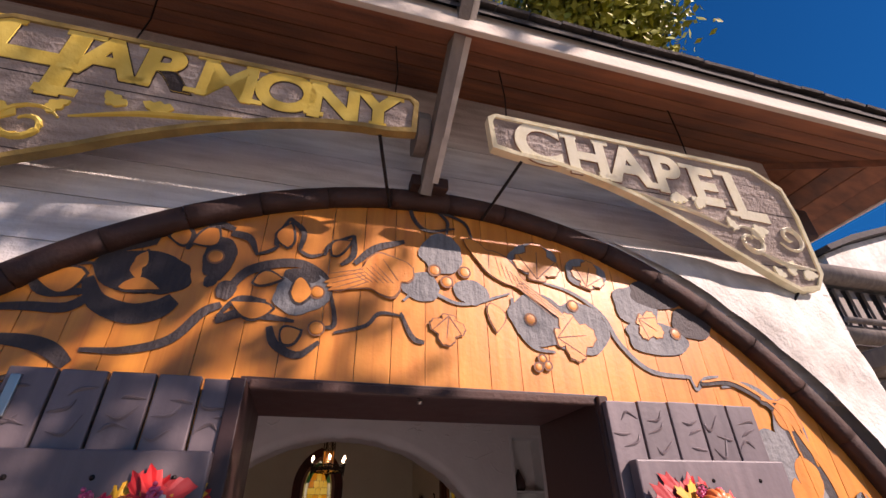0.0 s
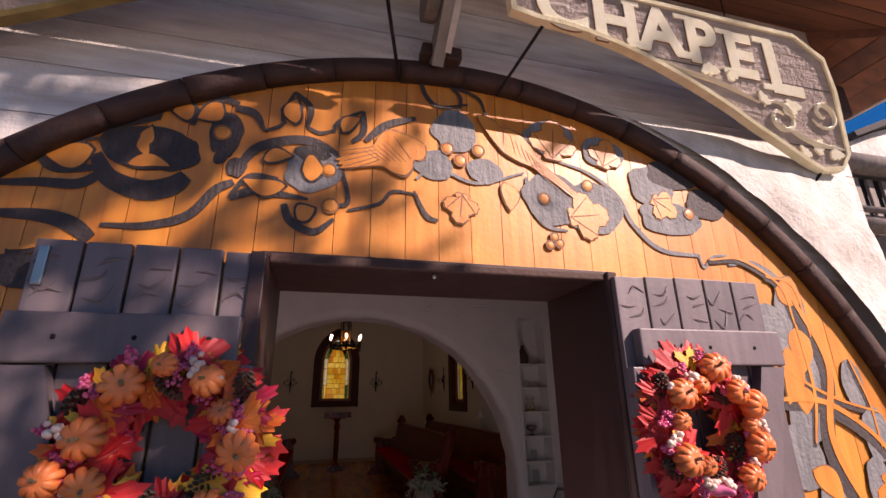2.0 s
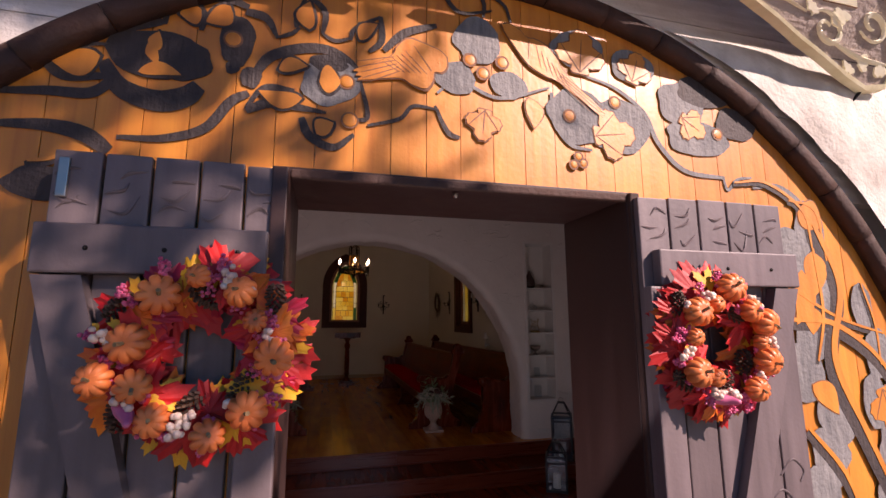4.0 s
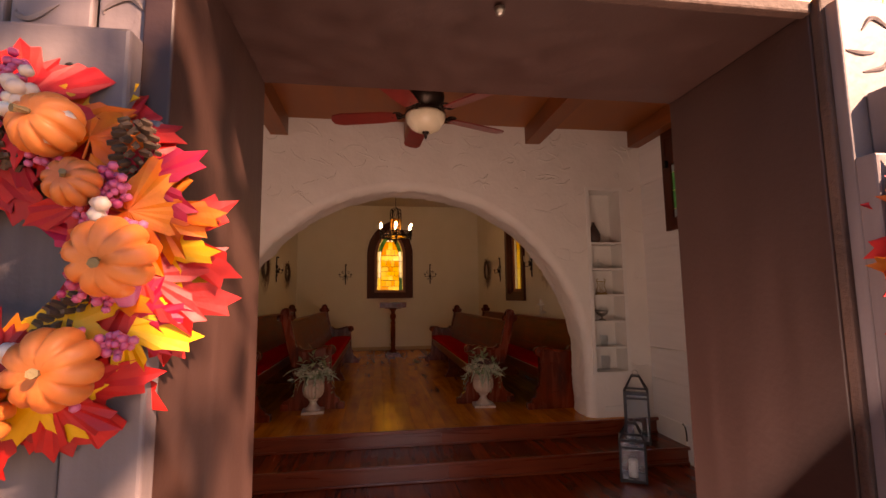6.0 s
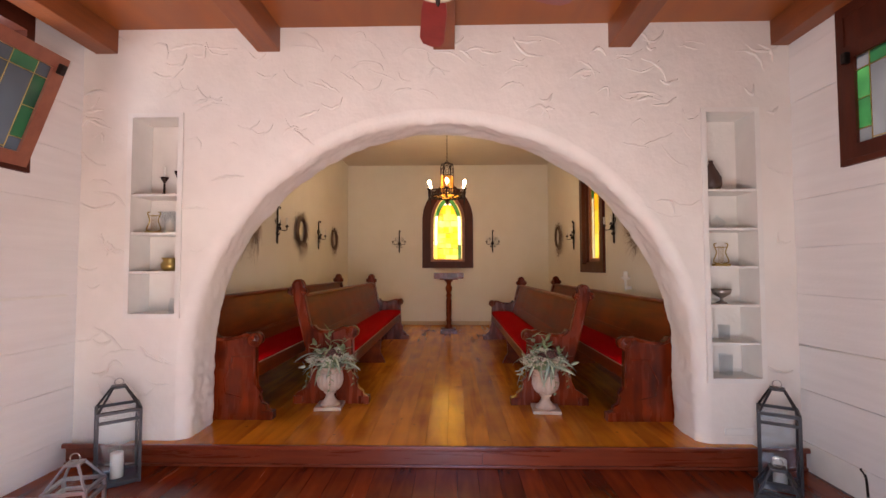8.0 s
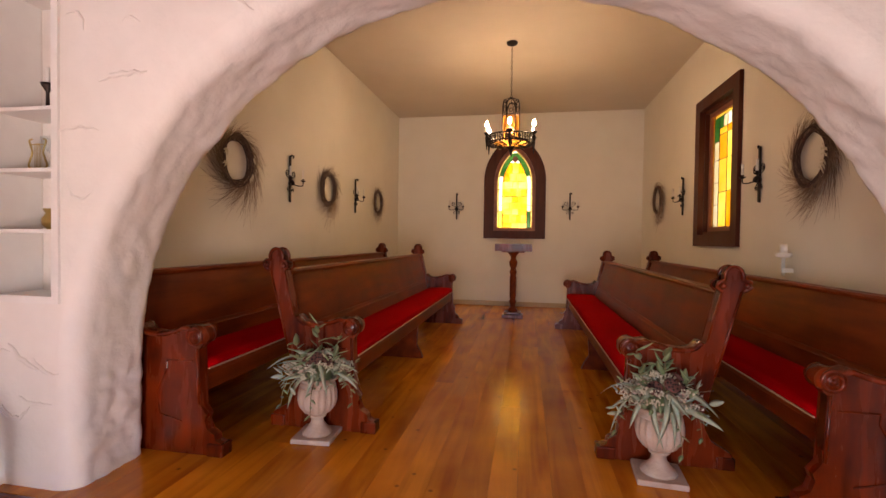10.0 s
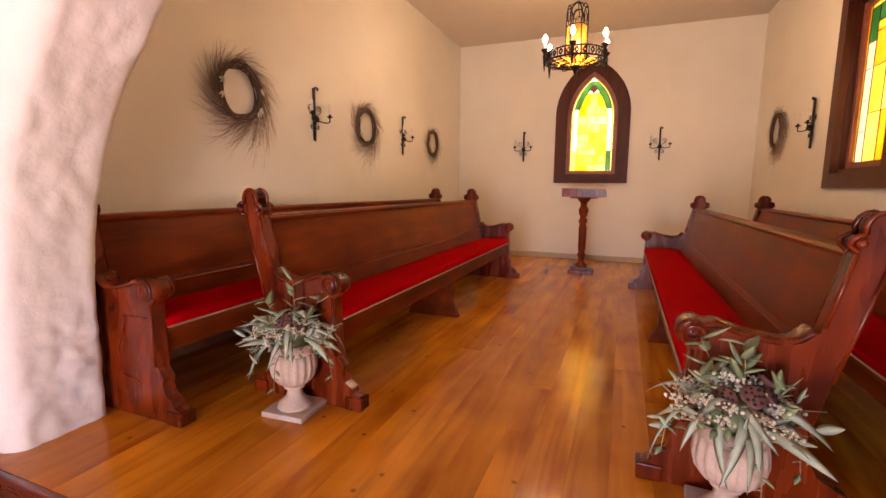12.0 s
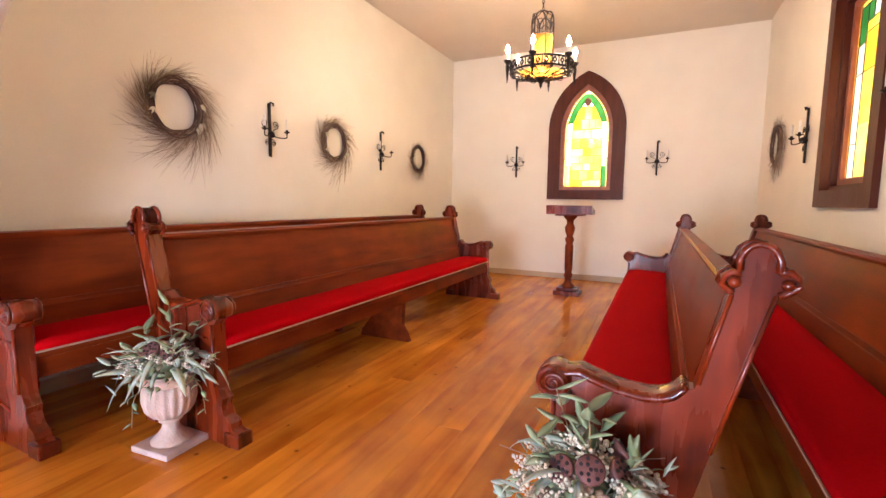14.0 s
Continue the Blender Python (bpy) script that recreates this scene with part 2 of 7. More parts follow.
BRONZE = surface("dark_bronze", (0.020, 0.014, 0.012), (0.055, 0.036, 0.028), 0.4, (20, 20, 20), 0.1, metal=0.8)
LEAD = surface("lead_came", (0.05, 0.045, 0.04), (0.12, 0.11, 0.10), 0.5, metal=0.6, bump=0.1)
STONE_URN = surface("pale_terracotta_stone", (0.40, 0.27, 0.20), (0.68, 0.53, 0.42), 0.85, (14, 14, 14), 0.4, blotch=8, spread=0.5)
WAX = surface("white_wax", (0.74, 0.72, 0.66), (0.82, 0.80, 0.75), 0.4, bump=0.03)
TWIG = surface("dark_vine_twig", (0.035, 0.016, 0.010), (0.11, 0.055, 0.035), 0.75, (30, 30, 30), 0.4, blotch=9)
WISP = surface("dry_brown_wisp", (0.13, 0.080, 0.050), (0.34, 0.24, 0.16), 0.8, (30, 30, 30), 0.0, blotch=9)
PUMPKIN = surface("orange_pumpkin_skin", (0.63, 0.10, 0.022), (0.85, 0.28, 0.075), 0.42, (10, 10, 10), 0.1, blotch=7, spread=0.6, vary=0.16)
STEM = surface("dry_pumpkin_stem", (0.16, 0.10, 0.045), (0.34, 0.24, 0.11), 0.8, (30, 30, 30), 0.3)
LEAF_RED = surface("red_autumn_leaf", (0.34, 0.002, 0.005), (0.62, 0.016, 0.010), 0.55, (18, 18, 18), 0.12, blotch=8, vary=0.2)
LEAF_ORANGE = surface("orange_autumn_leaf", (0.60, 0.055, 0.004), (0.80, 0.21, 0.008), 0.55, (18, 18, 18), 0.12, blotch=8, vary=0.15)
LEAF_YELLOW = surface("yellow_autumn_leaf", (0.70, 0.26, 0.008), (0.82, 0.46, 0.018), 0.55, (18, 18, 18), 0.12, blotch=8, vary=0.12)
LEAF_PINK = surface("magenta_autumn_leaf", (0.34, 0.002, 0.025), (0.55, 0.014, 0.055), 0.55, (18, 18, 18), 0.12, blotch=8, vary=0.15)
BERRY_PINK = surface("pink_berries", (0.50, 0.03, 0.12), (0.72, 0.18, 0.30), 0.3, (60, 60, 60), 0.0, blotch=20)
BERRY_WHITE = surface("cream_berries", (0.64, 0.42, 0.34), (0.82, 0.70, 0.58), 0.35, (60, 60, 60), 0.0, blotch=20)
GOURD_PINK = surface("pink_gourd", (0.50, 0.06, 0.17), (0.72, 0.22, 0.36), 0.4, (14, 14, 14), 0.05)
CONE = surface("brown_pine_cone", (0.035, 0.018, 0.012), (0.14, 0.075, 0.045), 0.7, (40, 40, 40), 0.2)
SAGE = surface("grey_green_leaf", (0.22, 0.29, 0.19), (0.52, 0.57, 0.43), 0.6, (14, 14, 14), 0.1, blotch=9, vary=0.1)
EUCALYPT = surface("green_leaf", (0.12, 0.19, 0.08), (0.34, 0.40, 0.22), 0.5, (14, 14, 14), 0.1, blotch=9, vary=0.1)
BLOOM = surface("cream_flower", (0.50, 0.46, 0.32), (0.72, 0.67, 0.52), 0.7, (40, 40, 40), 0.0)
POD = surface("brown_seed_pod", (0.075, 0.024, 0.020), (0.20, 0.075, 0.055), 0.65, (30, 30, 30), 0.2)
POD_HOLE = surface("dark_pod_hole", (0.010, 0.006, 0.006), (0.022, 0.012, 0.010), 0.9, bump=0)
BRASS = surface("old_brass", (0.36, 0.24, 0.07), (0.58, 0.42, 0.15), 0.35, metal=0.9, bump=0.08)
SILVER = surface("tarnished_silver", (0.26, 0.23, 0.20), (0.48, 0.45, 0.41), 0.3, metal=0.9, bump=0.05)
ZINC = surface("pale_zinc_frame", (0.24, 0.25, 0.27), (0.44, 0.45, 0.48), 0.4, metal=0.8, bump=0.1)
LANTERN_BLACK = surface("black_lantern_frame", (0.012, 0.012, 0.014), (0.045, 0.045, 0.05), 0.4, metal=0.6, bump=0.1)
PAPER = surface("white_paper", (0.62, 0.62, 0.60), (0.74, 0.74, 0.72), 0.8, bump=0.02)
INK = surface("grey_ink", (0.10, 0.10, 0.11), (0.16, 0.16, 0.17), 0.8, bump=0)
CLAY = surface("dark_clay", (0.040, 0.022, 0.018), (0.11, 0.06, 0.045), 0.5, bump=0.15)
FAN_RED = surface("red_brown_fan_blade", (0.13, 0.012, 0.012), (0.36, 0.055, 0.045), 0.38, (9, 9, 9), 0.06, blotch=5, spread=0.5, coat=0.3)
MILK_GLASS = surface("cream_milk_glass", (0.74, 0.62, 0.42), (0.84, 0.74, 0.55), 0.25, bump=0.02)
GROUND_MAT = surface("worn_paving", (0.13, 0.11, 0.09), (0.30, 0.27, 0.23), 0.9, (4, 4, 4), 0.4, blotch=0.6)
LEAF_GREEN = surface("sunlit_tree_leaf", (0.16, 0.19, 0.012), (0.46, 0.42, 0.035), 0.5, (3, 3, 3), 0.0, blotch=0.8)
BARK = surface("tree_bark", (0.05, 0.035, 0.025), (0.16, 0.12, 0.09), 0.9, (12, 12, 2), 0.6)
WHITE_TRIM = surface("white_trim_paint", (0.72, 0.70, 0.65), (0.80, 0.78, 0.73), 0.5, (10, 10, 10), 0.08)
BASE_TAN = surface("tan_baseboard", (0.46, 0.33, 0.19), (0.58, 0.44, 0.27), 0.5, (2, 12, 12), 0.08)
GLASS_YELLOW = glass_tint("yellow_glass", (0.90, 0.66, 0.11), (0.97, 0.88, 0.38))
GLASS_GREEN = glass_tint("green_glass", (0.05, 0.22, 0.09), (0.16, 0.36, 0.15), 0.4)
GLASS_TEAL = glass_tint("teal_green_glass", (0.014, 0.085, 0.050), (0.075, 0.18, 0.095), 0.4)
GLASS_GOLD = glass_tint("gold_glass", (0.80, 0.44, 0.05), (0.90, 0.64, 0.14))
GLASS_PALE = glass_tint("pale_milky_glass", (0.72, 0.62, 0.26), (0.88, 0.80, 0.46), 0.4)
GLASS_WHITE = glass_tint("clear_white_glass", (0.90, 0.86, 0.66), (0.96, 0.94, 0.80), 0.7)
GLASS_FROST = glass_tint("frosted_grey_glass", (0.075, 0.08, 0.085), (0.15, 0.155, 0.16), 0.15, 3.0)
GLASS_AMBER = glass_tint("amber_glass", (0.75, 0.42, 0.12), (0.90, 0.62, 0.25), 0.2)
GLASS_CLEAR = clear_glass("clear_glass")
BULB = glow("warm_bulb", (1.0, 0.79, 0.50), 32.0)
# glow of the sheets added behind the chapel windows in place of daylight
SHINE = glow("bright_daylight_sheet", (1.0, 0.97, 0.86), 0.21)
SHADE_SHINE = glow("dim_daylight_sheet", (0.95, 0.98, 0.92), 0.11)

# ---- building helpers ----
def finish(name, bm, material, smooth=False, recalc=True):
    if recalc:
        bmesh.ops.recalc_face_normals(bm, faces=bm.faces)
    me = bpy.data.meshes.new(name)
    bm.to_mesh(me)
    bm.free()
    for mt in material if isinstance(material, (list, tuple)) else [material]:
        me.materials.append(mt)
    if smooth:
        me.shade_smooth()
    return me


def part(name, bm, material, parent, label="", smooth=False):
    """Links a bmesh as one mesh object under a thing or a part."""
    ob = new(name, finish(name, bm, material, smooth))
    ob.parent = parent
    if label:
        tagged(ob, label)
    return ob


def again(name, mesh, parent, m=None):
    """One more object on a mesh that is there already."""
    ob = new(name, mesh)
    ob.parent = parent
    if m is not None:
        ob.matrix_basis = m
    return ob


def thing(name, label, category, at=(0, 0, 0), group="", kind="", rz=0):
    ob = new(name)
    ob.empty_display_size = 0.1
    ob.matrix_basis = pose(*at, 0, 0, rz)
    return tagged(ob, label, category, group, kind)


def solid(name, bm, material, label, category, kind="", group="", smooth=False):
    """A thing of one mesh, in world places."""
    return tagged(new(name, finish(name, bm, material, smooth)), label, category, group, kind)


def box(bm, x0, x1, y0, y1, z0, z1, bevel=0.0):
    made = bmesh.ops.create_cube(bm, size=1, matrix=Matrix.Translation(((x0 + x1) / 2, (y0 + y1) / 2, (z0 + z1) / 2)) @ Matrix.Diagonal((x1 - x0, y1 - y0, z1 - z0, 1)))
    if bevel:
        edges = {e for v in made["verts"] for e in v.link_edges}
        bmesh.ops.bevel(bm, geom=list(edges), offset=bevel, segments=2, affect="EDGES", profile=0.5)
    return bm


def boxes(*dims, bevel=0.0):
    bm = bmesh.new()
    for d in dims:
        box(bm, *d, bevel=bevel)
    return bm


def prism(bm, outline, y0, y1, flip=False):
    """A plate with the outline (x, z), from y0 to y1; flip: the outline is (y, z) and the plate runs in x."""
    def at(a, b, d):
        return (d, a, b) if flip else (a, d, b)
    front = [bm.verts.new(at(a, b, y0)) for a, b in outline]
    back = [bm.verts.new(at(a, b, y1)) for a, b in outline]
    bm.faces.new(front)
    bm.faces.new(back[::-1])
    for i in range(len(outline)):
        j = (i + 1) % len(outline)
        bm.faces.new((front[i], back[i], back[j], front[j]))
    return bm


def tube(bm, pts, r, n=6, closed=False):
    """A round rod along points; r: one radius, or one for each point."""
    pts = [Vector(p) for p in pts]
    rs = r if isinstance(r, (list, tuple)) else [r] * len(pts)
    rings = []
    up = Vector((0.13, 0.21, 1)).normalized()
    for i, p in enumerate(pts):
        a = pts[i - 1] if i or closed else p
        b = pts[(i + 1) % len(pts)] if i < len(pts) - 1 or closed else p
        d = (b - a).normalized()
        s = d.cross(up)
        s = s.normalized() if s.length > 1e-4 else Vector((1, 0, 0))
        t = d.cross(s)
        rings.append([bm.verts.new(p + rs[i] * (math.cos(k * math.tau / n) * s + math.sin(k * math.tau / n) * t)) for k in range(n)])
    for i in range(len(rings) - (0 if closed else 1)):
        a, b = rings[i], rings[(i + 1) % len(rings)]
        for k in range(n):
            bm.faces.new((a[k], a[(k + 1) % n], b[(k + 1) % n], b[k]))
    if not closed:
        bm.faces.new(rings[0][::-1])
        bm.faces.new(rings[-1])
    return bm


def lathe(bm, profile, n=20, lobes=0, depth=0.0, at=(0, 0, 0)):
    """Turns a profile of (radius, z) round the z axis; lobes and depth flute it."""
    rings = []
    for r, z in profile:
        if r < 1e-5:
            rings.append([bm.verts.new((at[0], at[1], at[2] + z))])
            continue
        ring = []
        for k in range(n):
            a = k * math.tau / n
            rr = r * (1 - depth * (1 - abs(math.sin(lobes * a / 2))) ** 2) if lobes else r
            ring.append(bm.verts.new((at[0] + rr * math.cos(a), at[1] + rr * math.sin(a), at[2] + z)))
        rings.append(ring)
    for a, b in zip(rings, rings[1:]):
        for k in range(n):
            j = (k + 1) % n
            if len(a) == 1 and len(b) == 1:
                continue
            if len(a) == 1:
                bm.faces.new((a[0], b[j], b[k]))
            elif len(b) == 1:
                bm.faces.new((a[k], a[j], b[0]))
            else:
                bm.faces.new((a[k], a[j], b[j], b[k]))
    for ring, turn in ((rings[0], -1), (rings[-1], 1)):
        if len(ring) > 1:
            bm.faces.new(ring[::turn])
    return bm


def ball(bm, p, r, u=8, v=6):
    bmesh.ops.create_uvsphere(bm, u_segments=u, v_segments=v, radius=r, matrix=Matrix.Translation(p))
    return bm


def curve(pts, n=12):
    """Points along a smooth line through the given ones."""
    pts = [Vector(p) for p in pts]
    full = [2 * pts[0] - pts[1], *pts, 2 * pts[-1] - pts[-2]]
    out = []
    for i in range(1, len(full) - 2):
        a, b, c, d = full[i - 1 : i + 3]
        for k in range(n):
            t = k / n
            out.append(0.5 * (2 * b + (c - a) * t + (2 * a - 5 * b + 4 * c - d) * t * t + (3 * b - a - 3 * c + d) * t**3))
    return [*out, pts[-1]]


def spiral(cx, cz, r0, r1, a0, turns, y=0.0, n=16):
    """Points of a spiral in the x-z plane."""
    k = max(4, int(n * abs(turns)))
    return [(cx + (r0 + (r1 - r0) * i / k) * math.cos(a0 + turns * math.tau * i / k), y, cz + (r0 + (r1 - r0) * i / k) * math.sin(a0 + turns * math.tau * i / k)) for i in range(k + 1)]

# ---- plan ----
LEFT, RIGHT, BACK, TOP = -1.36, 2.59, 11.05, 3.15          # chapel
HALL_L, HALL_R, HALL_TOP, HALL_FLOOR = -1.76, 2.91, 2.71, -0.28   # entry hall
ARCH_F, ARCH_B = 5.075, 5.43                                # arch wall, front and back
FRONT, INNER = 1.87, 2.32                                   # street front, and its inner face
DOOR_L, DOOR_R, DOOR_TOP = 0.056, 1.277, 1.70
ARCH_X, ARCH_A, ARCH_SPRING, ARCH_RISE = 0.630, 1.635, 0.45, 1.625
AISLE = 0.62

# ---- ground ----
bm = bmesh.new()
bmesh.ops.create_grid(bm, x_segments=8, y_segments=8, size=300)
bmesh.ops.translate(bm, verts=bm.verts, vec=(0, -100, -0.34))
solid("ground", bm, GROUND_MAT, "worn grey-brown paving around the chapel", "ground", "structure")

# ---- street front wall ----
FACE_X0, FACE_X1 = -3.2, 2.80
BAND_X, BAND_Z, BAND_R = 0.72, 0.40, 2.18


def band(r, a):
    return BAND_X + r * math.cos(a), BAND_Z + r * math.sin(a)


bm = boxes((FACE_X0, DOOR_L - 0.032, FRONT + 0.03, INNER, -0.34, DOOR_TOP + 0.032), (DOOR_R + 0.032, 2.80, FRONT + 0.03, INNER, -0.34, DOOR_TOP + 0.032), (FACE_X0, 2.80, FRONT + 0.03, INNER, DOOR_TOP + 0.032, 3.26))
box(bm, 2.80, HALL_R + 0.10, INNER - 0.1, INNER, -0.34, 2.95)
solid("wall_front", bm, BOARD_WHITE, "thick front wall with the door opening", "wall", "structure")

# white siding above the wooden arch, one course a board
siding = thing("wall_front_siding", "weathered whitewashed boards above the door arch", "siding", kind="structure")
z = 1.75
while z < 3.27:
    top = min(z + 0.185, 3.268)
    bm = bmesh.new()
    for side in (-1, 1):
        pts = []
        for k in range(13):
            zz = z + (top - 0.004 - z) * k / 12
            h = (BAND_R - 0.04) ** 2 - (zz - BAND_Z) ** 2
            pts.append((BAND_X + side * (math.sqrt(h) if h > 0 else 0.0), zz))
        edge = FACE_X0 if side < 0 else FACE_X1
        outline = [(edge, z), *pts, (edge, top - 0.004)]
        if abs(pts[0][0] - edge) > 0.02:
            prism(bm, outline, FRONT - 0.035, FRONT + 0.028)
    part("siding_board", bm, SIDING, siding)
    z += 0.185

# rough stucco at the corner, outside of the arch
bm = bmesh.new()
nz, na = 46, 14
grid = []
for i in range(nz + 1):
    zz = -0.34 + 2.78 * i / nz
    h = (BAND_R + 0.005) ** 2 - (zz - BAND_Z) ** 2
    inner = BAND_X + math.sqrt(h) if zz > BAND_Z else BAND_X + BAND_R + 0.005
    outer = 2.84 - 0.10 * max(0, (zz - 1.7)) + 0.025 * noise.noise((0, 3, zz * 3)) + 0.16 * max(0, 1.3 - zz) ** 1.2
    row = []
    for k in range(na + 1):
        x = inner + (max(outer, inner + 0.02) - inner) * k / na
        bulge = 0.045 + 0.02 * noise.noise((x * 4, 0, zz * 4)) + 0.008 * noise.noise((x * 14, 5, zz * 14))
        if k == na:
            bulge = -0.35
        elif k == na - 1:
            bulge -= 0.02
        row.append(bm.verts.new((x, FRONT - 0.035 - bulge * (0.3 + 0.7 * min(1, (2.44 - zz) * 4)), zz)))
    grid.append(row)
for i in range(nz):
    for k in range(na):
        bm.faces.new((grid[i][k], grid[i][k + 1], grid[i + 1][k + 1], grid[i + 1][k]))
solid("wall_front_stucco", bm, STUCCO_OUT, "rough weathered white stucco at the corner", "stucco", "structure", smooth=True)

# side wall of the building outside
solid("wall_side_outside", boxes((HALL_R + 0.102, HALL_R + 0.16, INNER + 0.004, 11.4, -0.34, 1.6)), STUCCO_OUT, "stucco side wall of the chapel", "wall", "structure")

# ---- wooden tympanum: upright planks under the round arch ----
panel = thing("carved_plank_front", "orange stained plank front with carved scrollwork, vines, birds and leaves", "wall panel", kind="structure")
PLANK = 0.125
GAP_L, GAP_R, GAP_TOP = DOOR_L - 0.031, DOOR_R + 0.031, DOOR_TOP + 0.031
x = -1.50
while x < BAND_X + BAND_R:
    x0, x1 = x + 0.0012, x + PLANK - 0.0012
    bottom = GAP_TOP if x1 > GAP_L and x0 < GAP_R else -0.30
    foot = [(x0, bottom)], [(x1, bottom)]
    if x0 < GAP_L < x1:
        foot = [(x0, -0.30)], [(x1, GAP_TOP), (GAP_L, GAP_TOP), (GAP_L, -0.30)]
    if x0 < GAP_R < x1:
        foot = [(GAP_R, -0.30), (GAP_R, GAP_TOP), (x0, GAP_TOP)], [(x1, -0.30)]
    r = BAND_R - 0.03
    tops = []
    for k in range(6):
        xx = x0 + (x1 - x0) * k / 5
        h = r * r - (xx - BAND_X) ** 2
        tops.append((xx, BAND_Z + math.sqrt(h) if h > 0 else -1))
    if min(t[1] for t in tops) > bottom + 0.05:
        bm = bmesh.new()
        prism(bm, [*foot[0], *tops, *foot[1]], FRONT + random.uniform(0, 0.0015), FRONT + 0.028)
        part("plank", bm, PLANK_ORANGE, panel)
    x += PLANK

# dark segmented arch trim with a rounded front
trim = thing("arch_trim", "dark brown segmented wooden trim round the arch", "arch trim", kind="structure")
SEG = 30
TRIM_IN, TRIM_OUT = BAND_R - 0.095, BAND_R - 0.012
for k in range(SEG):
    a0, a1 = math.radians(-14 + 208 * k / SEG), math.radians(-14 + 208 * (k + 1) / SEG) - 0.0009
    wob = random.uniform(-0.003, 0.003)
    bm = bmesh.new()
    rings = []
    for i in range(7):
        a = a0 + (a1 - a0) * i / 6
        ring = []
        for q in range(9):
            t = math.pi * q / 8
            r = (TRIM_IN + TRIM_OUT) / 2 + wob - (TRIM_OUT - TRIM_IN) / 2 * math.copysign(abs(math.cos(t)) ** 0.7, math.cos(t))
            x, z = band(r + 0.002 * noise.noise((3 * a, q, k)), a)
            ring.append(bm.verts.new((x, FRONT + 0.002 - 0.062 * math.sin(t) ** 0.6 + wob, z)))
        rings.append(ring)
    for p, q in zip(rings, rings[1:]):
        for i in range(8):
            bm.faces.new((p[i], p[i + 1], q[i + 1], q[i])).smooth = True
        bm.faces.new((p[0], q[0], q[8], p[8]))
    bm.faces.new(rings[0])
    bm.faces.new(rings[-1][::-1])
    part("trim_segment", bm, DARK_TRIM, trim)

# ---- door opening lining ----
lining = thing("door_frame", "deep mauve-brown wooden door lining, painted darker for the doorway's shade", "door frame", kind="structure")
part("jamb", boxes((DOOR_L - 0.045, DOOR_L, FRONT - 0.10, INNER, -0.28, DOOR_TOP), bevel=0.004), JAMB_SHADED, lining)
part("jamb", boxes((DOOR_R, DOOR_R + 0.03, FRONT - 0.02, INNER, -0.28, DOOR_TOP), bevel=0.004), JAMB_SHADED, lining)
part("casing", boxes((DOOR_R + 0.0005, DOOR_R + 0.042, FRONT - 0.045, FRONT - 0.021, -0.28, DOOR_TOP + 0.02), bevel=0.005), DARK_TRIM, lining)
part("casing", boxes((DOOR_R + 0.031, DOOR_R + 0.085, FRONT - 0.020, FRONT - 0.001, -0.28, DOOR_TOP - 0.004), bevel=0.004), DARK_TRIM, lining)
part("hinge_strip", boxes((DOOR_L - 0.055, DOOR_L - 0.046, FRONT - 0.085, FRONT - 0.004, -0.28, DOOR_TOP), bevel=0.003), PLANK_ORANGE, lining, "bare orange wood strip beside the hinges")
part("head", boxes((DOOR_L - 0.03, DOOR_R + 0.03, FRONT - 0.012, INNER, DOOR_TOP, DOOR_TOP + 0.03), bevel=0.004), JAMB_SHADED, lining)
part("head_bead", boxes((DOOR_L, DOOR_R, FRONT - 0.03, FRONT - 0.004, DOOR_TOP - 0.012, DOOR_TOP + 0.018), bevel=0.006), DARK_TRIM, lining)
part("threshold", boxes((DOOR_L, DOOR_R, FRONT - 0.12, INNER, -0.31, -0.265), bevel=0.006), RED_RISER, lining)
bm = bmesh.new()
for xx, zz in ((0.615, DOOR_TOP - 0.004),):
    lathe(bm, [(0, 0), (0.012, -0.004), (0.008, -0.018), (0, -0.02)], 10, at=(xx, FRONT + 0.04, zz))
part("door_stop", bm, SILVER, lining, smooth=True)

# ---- eaves and roof: a low hip roof whose soffits rise from the eaves to the walls ----
EAVE_Y, EAVE_Z, EAVE_X, PITCH = 1.295, 2.925, 3.39, 0.56
eave = thing("roof", "shingled roof with weathered white fascia and brown soffit boards", "roof", kind="structure")


def slanted(along, a0, a1, d0, d1, lift0, lift1):
    """A soffit board; d0 to d1: its distance from the eaves, with ends mitred at the hip."""
    bm = bmesh.new()
    vs = []
    for d, lift in ((d0, lift0), (d1, lift1)):
        for end in (0, 1):
            for up in (0.0, 0.02):
                z = EAVE_Z + PITCH * d + lift + up
                if along == "x":
                    vs.append(bm.verts.new((a0 if end == 0 else EAVE_X - d, EAVE_Y + d, z)))
                else:
                    vs.append(bm.verts.new((EAVE_X - d, EAVE_Y + d if end == 0 else a1, z)))
    for f in ((0, 2, 6, 4), (1, 5, 7, 3), (0, 1, 3, 2), (4, 6, 7, 5), (0, 4, 5, 1), (2, 3, 7, 6)):
        bm.faces.new([vs[i] for i in f])
    return bm


part("fascia", boxes((-3.3, EAVE_X + 0.026, EAVE_Y - 0.026, EAVE_Y, EAVE_Z - 0.008, EAVE_Z + 0.108), bevel=0.004), FASCIA, eave)
part("fascia", boxes((EAVE_X, EAVE_X + 0.025, EAVE_Y + 0.001, 11.9, EAVE_Z - 0.008, EAVE_Z + 0.108), bevel=0.004), FASCIA, eave)
d = 0.001
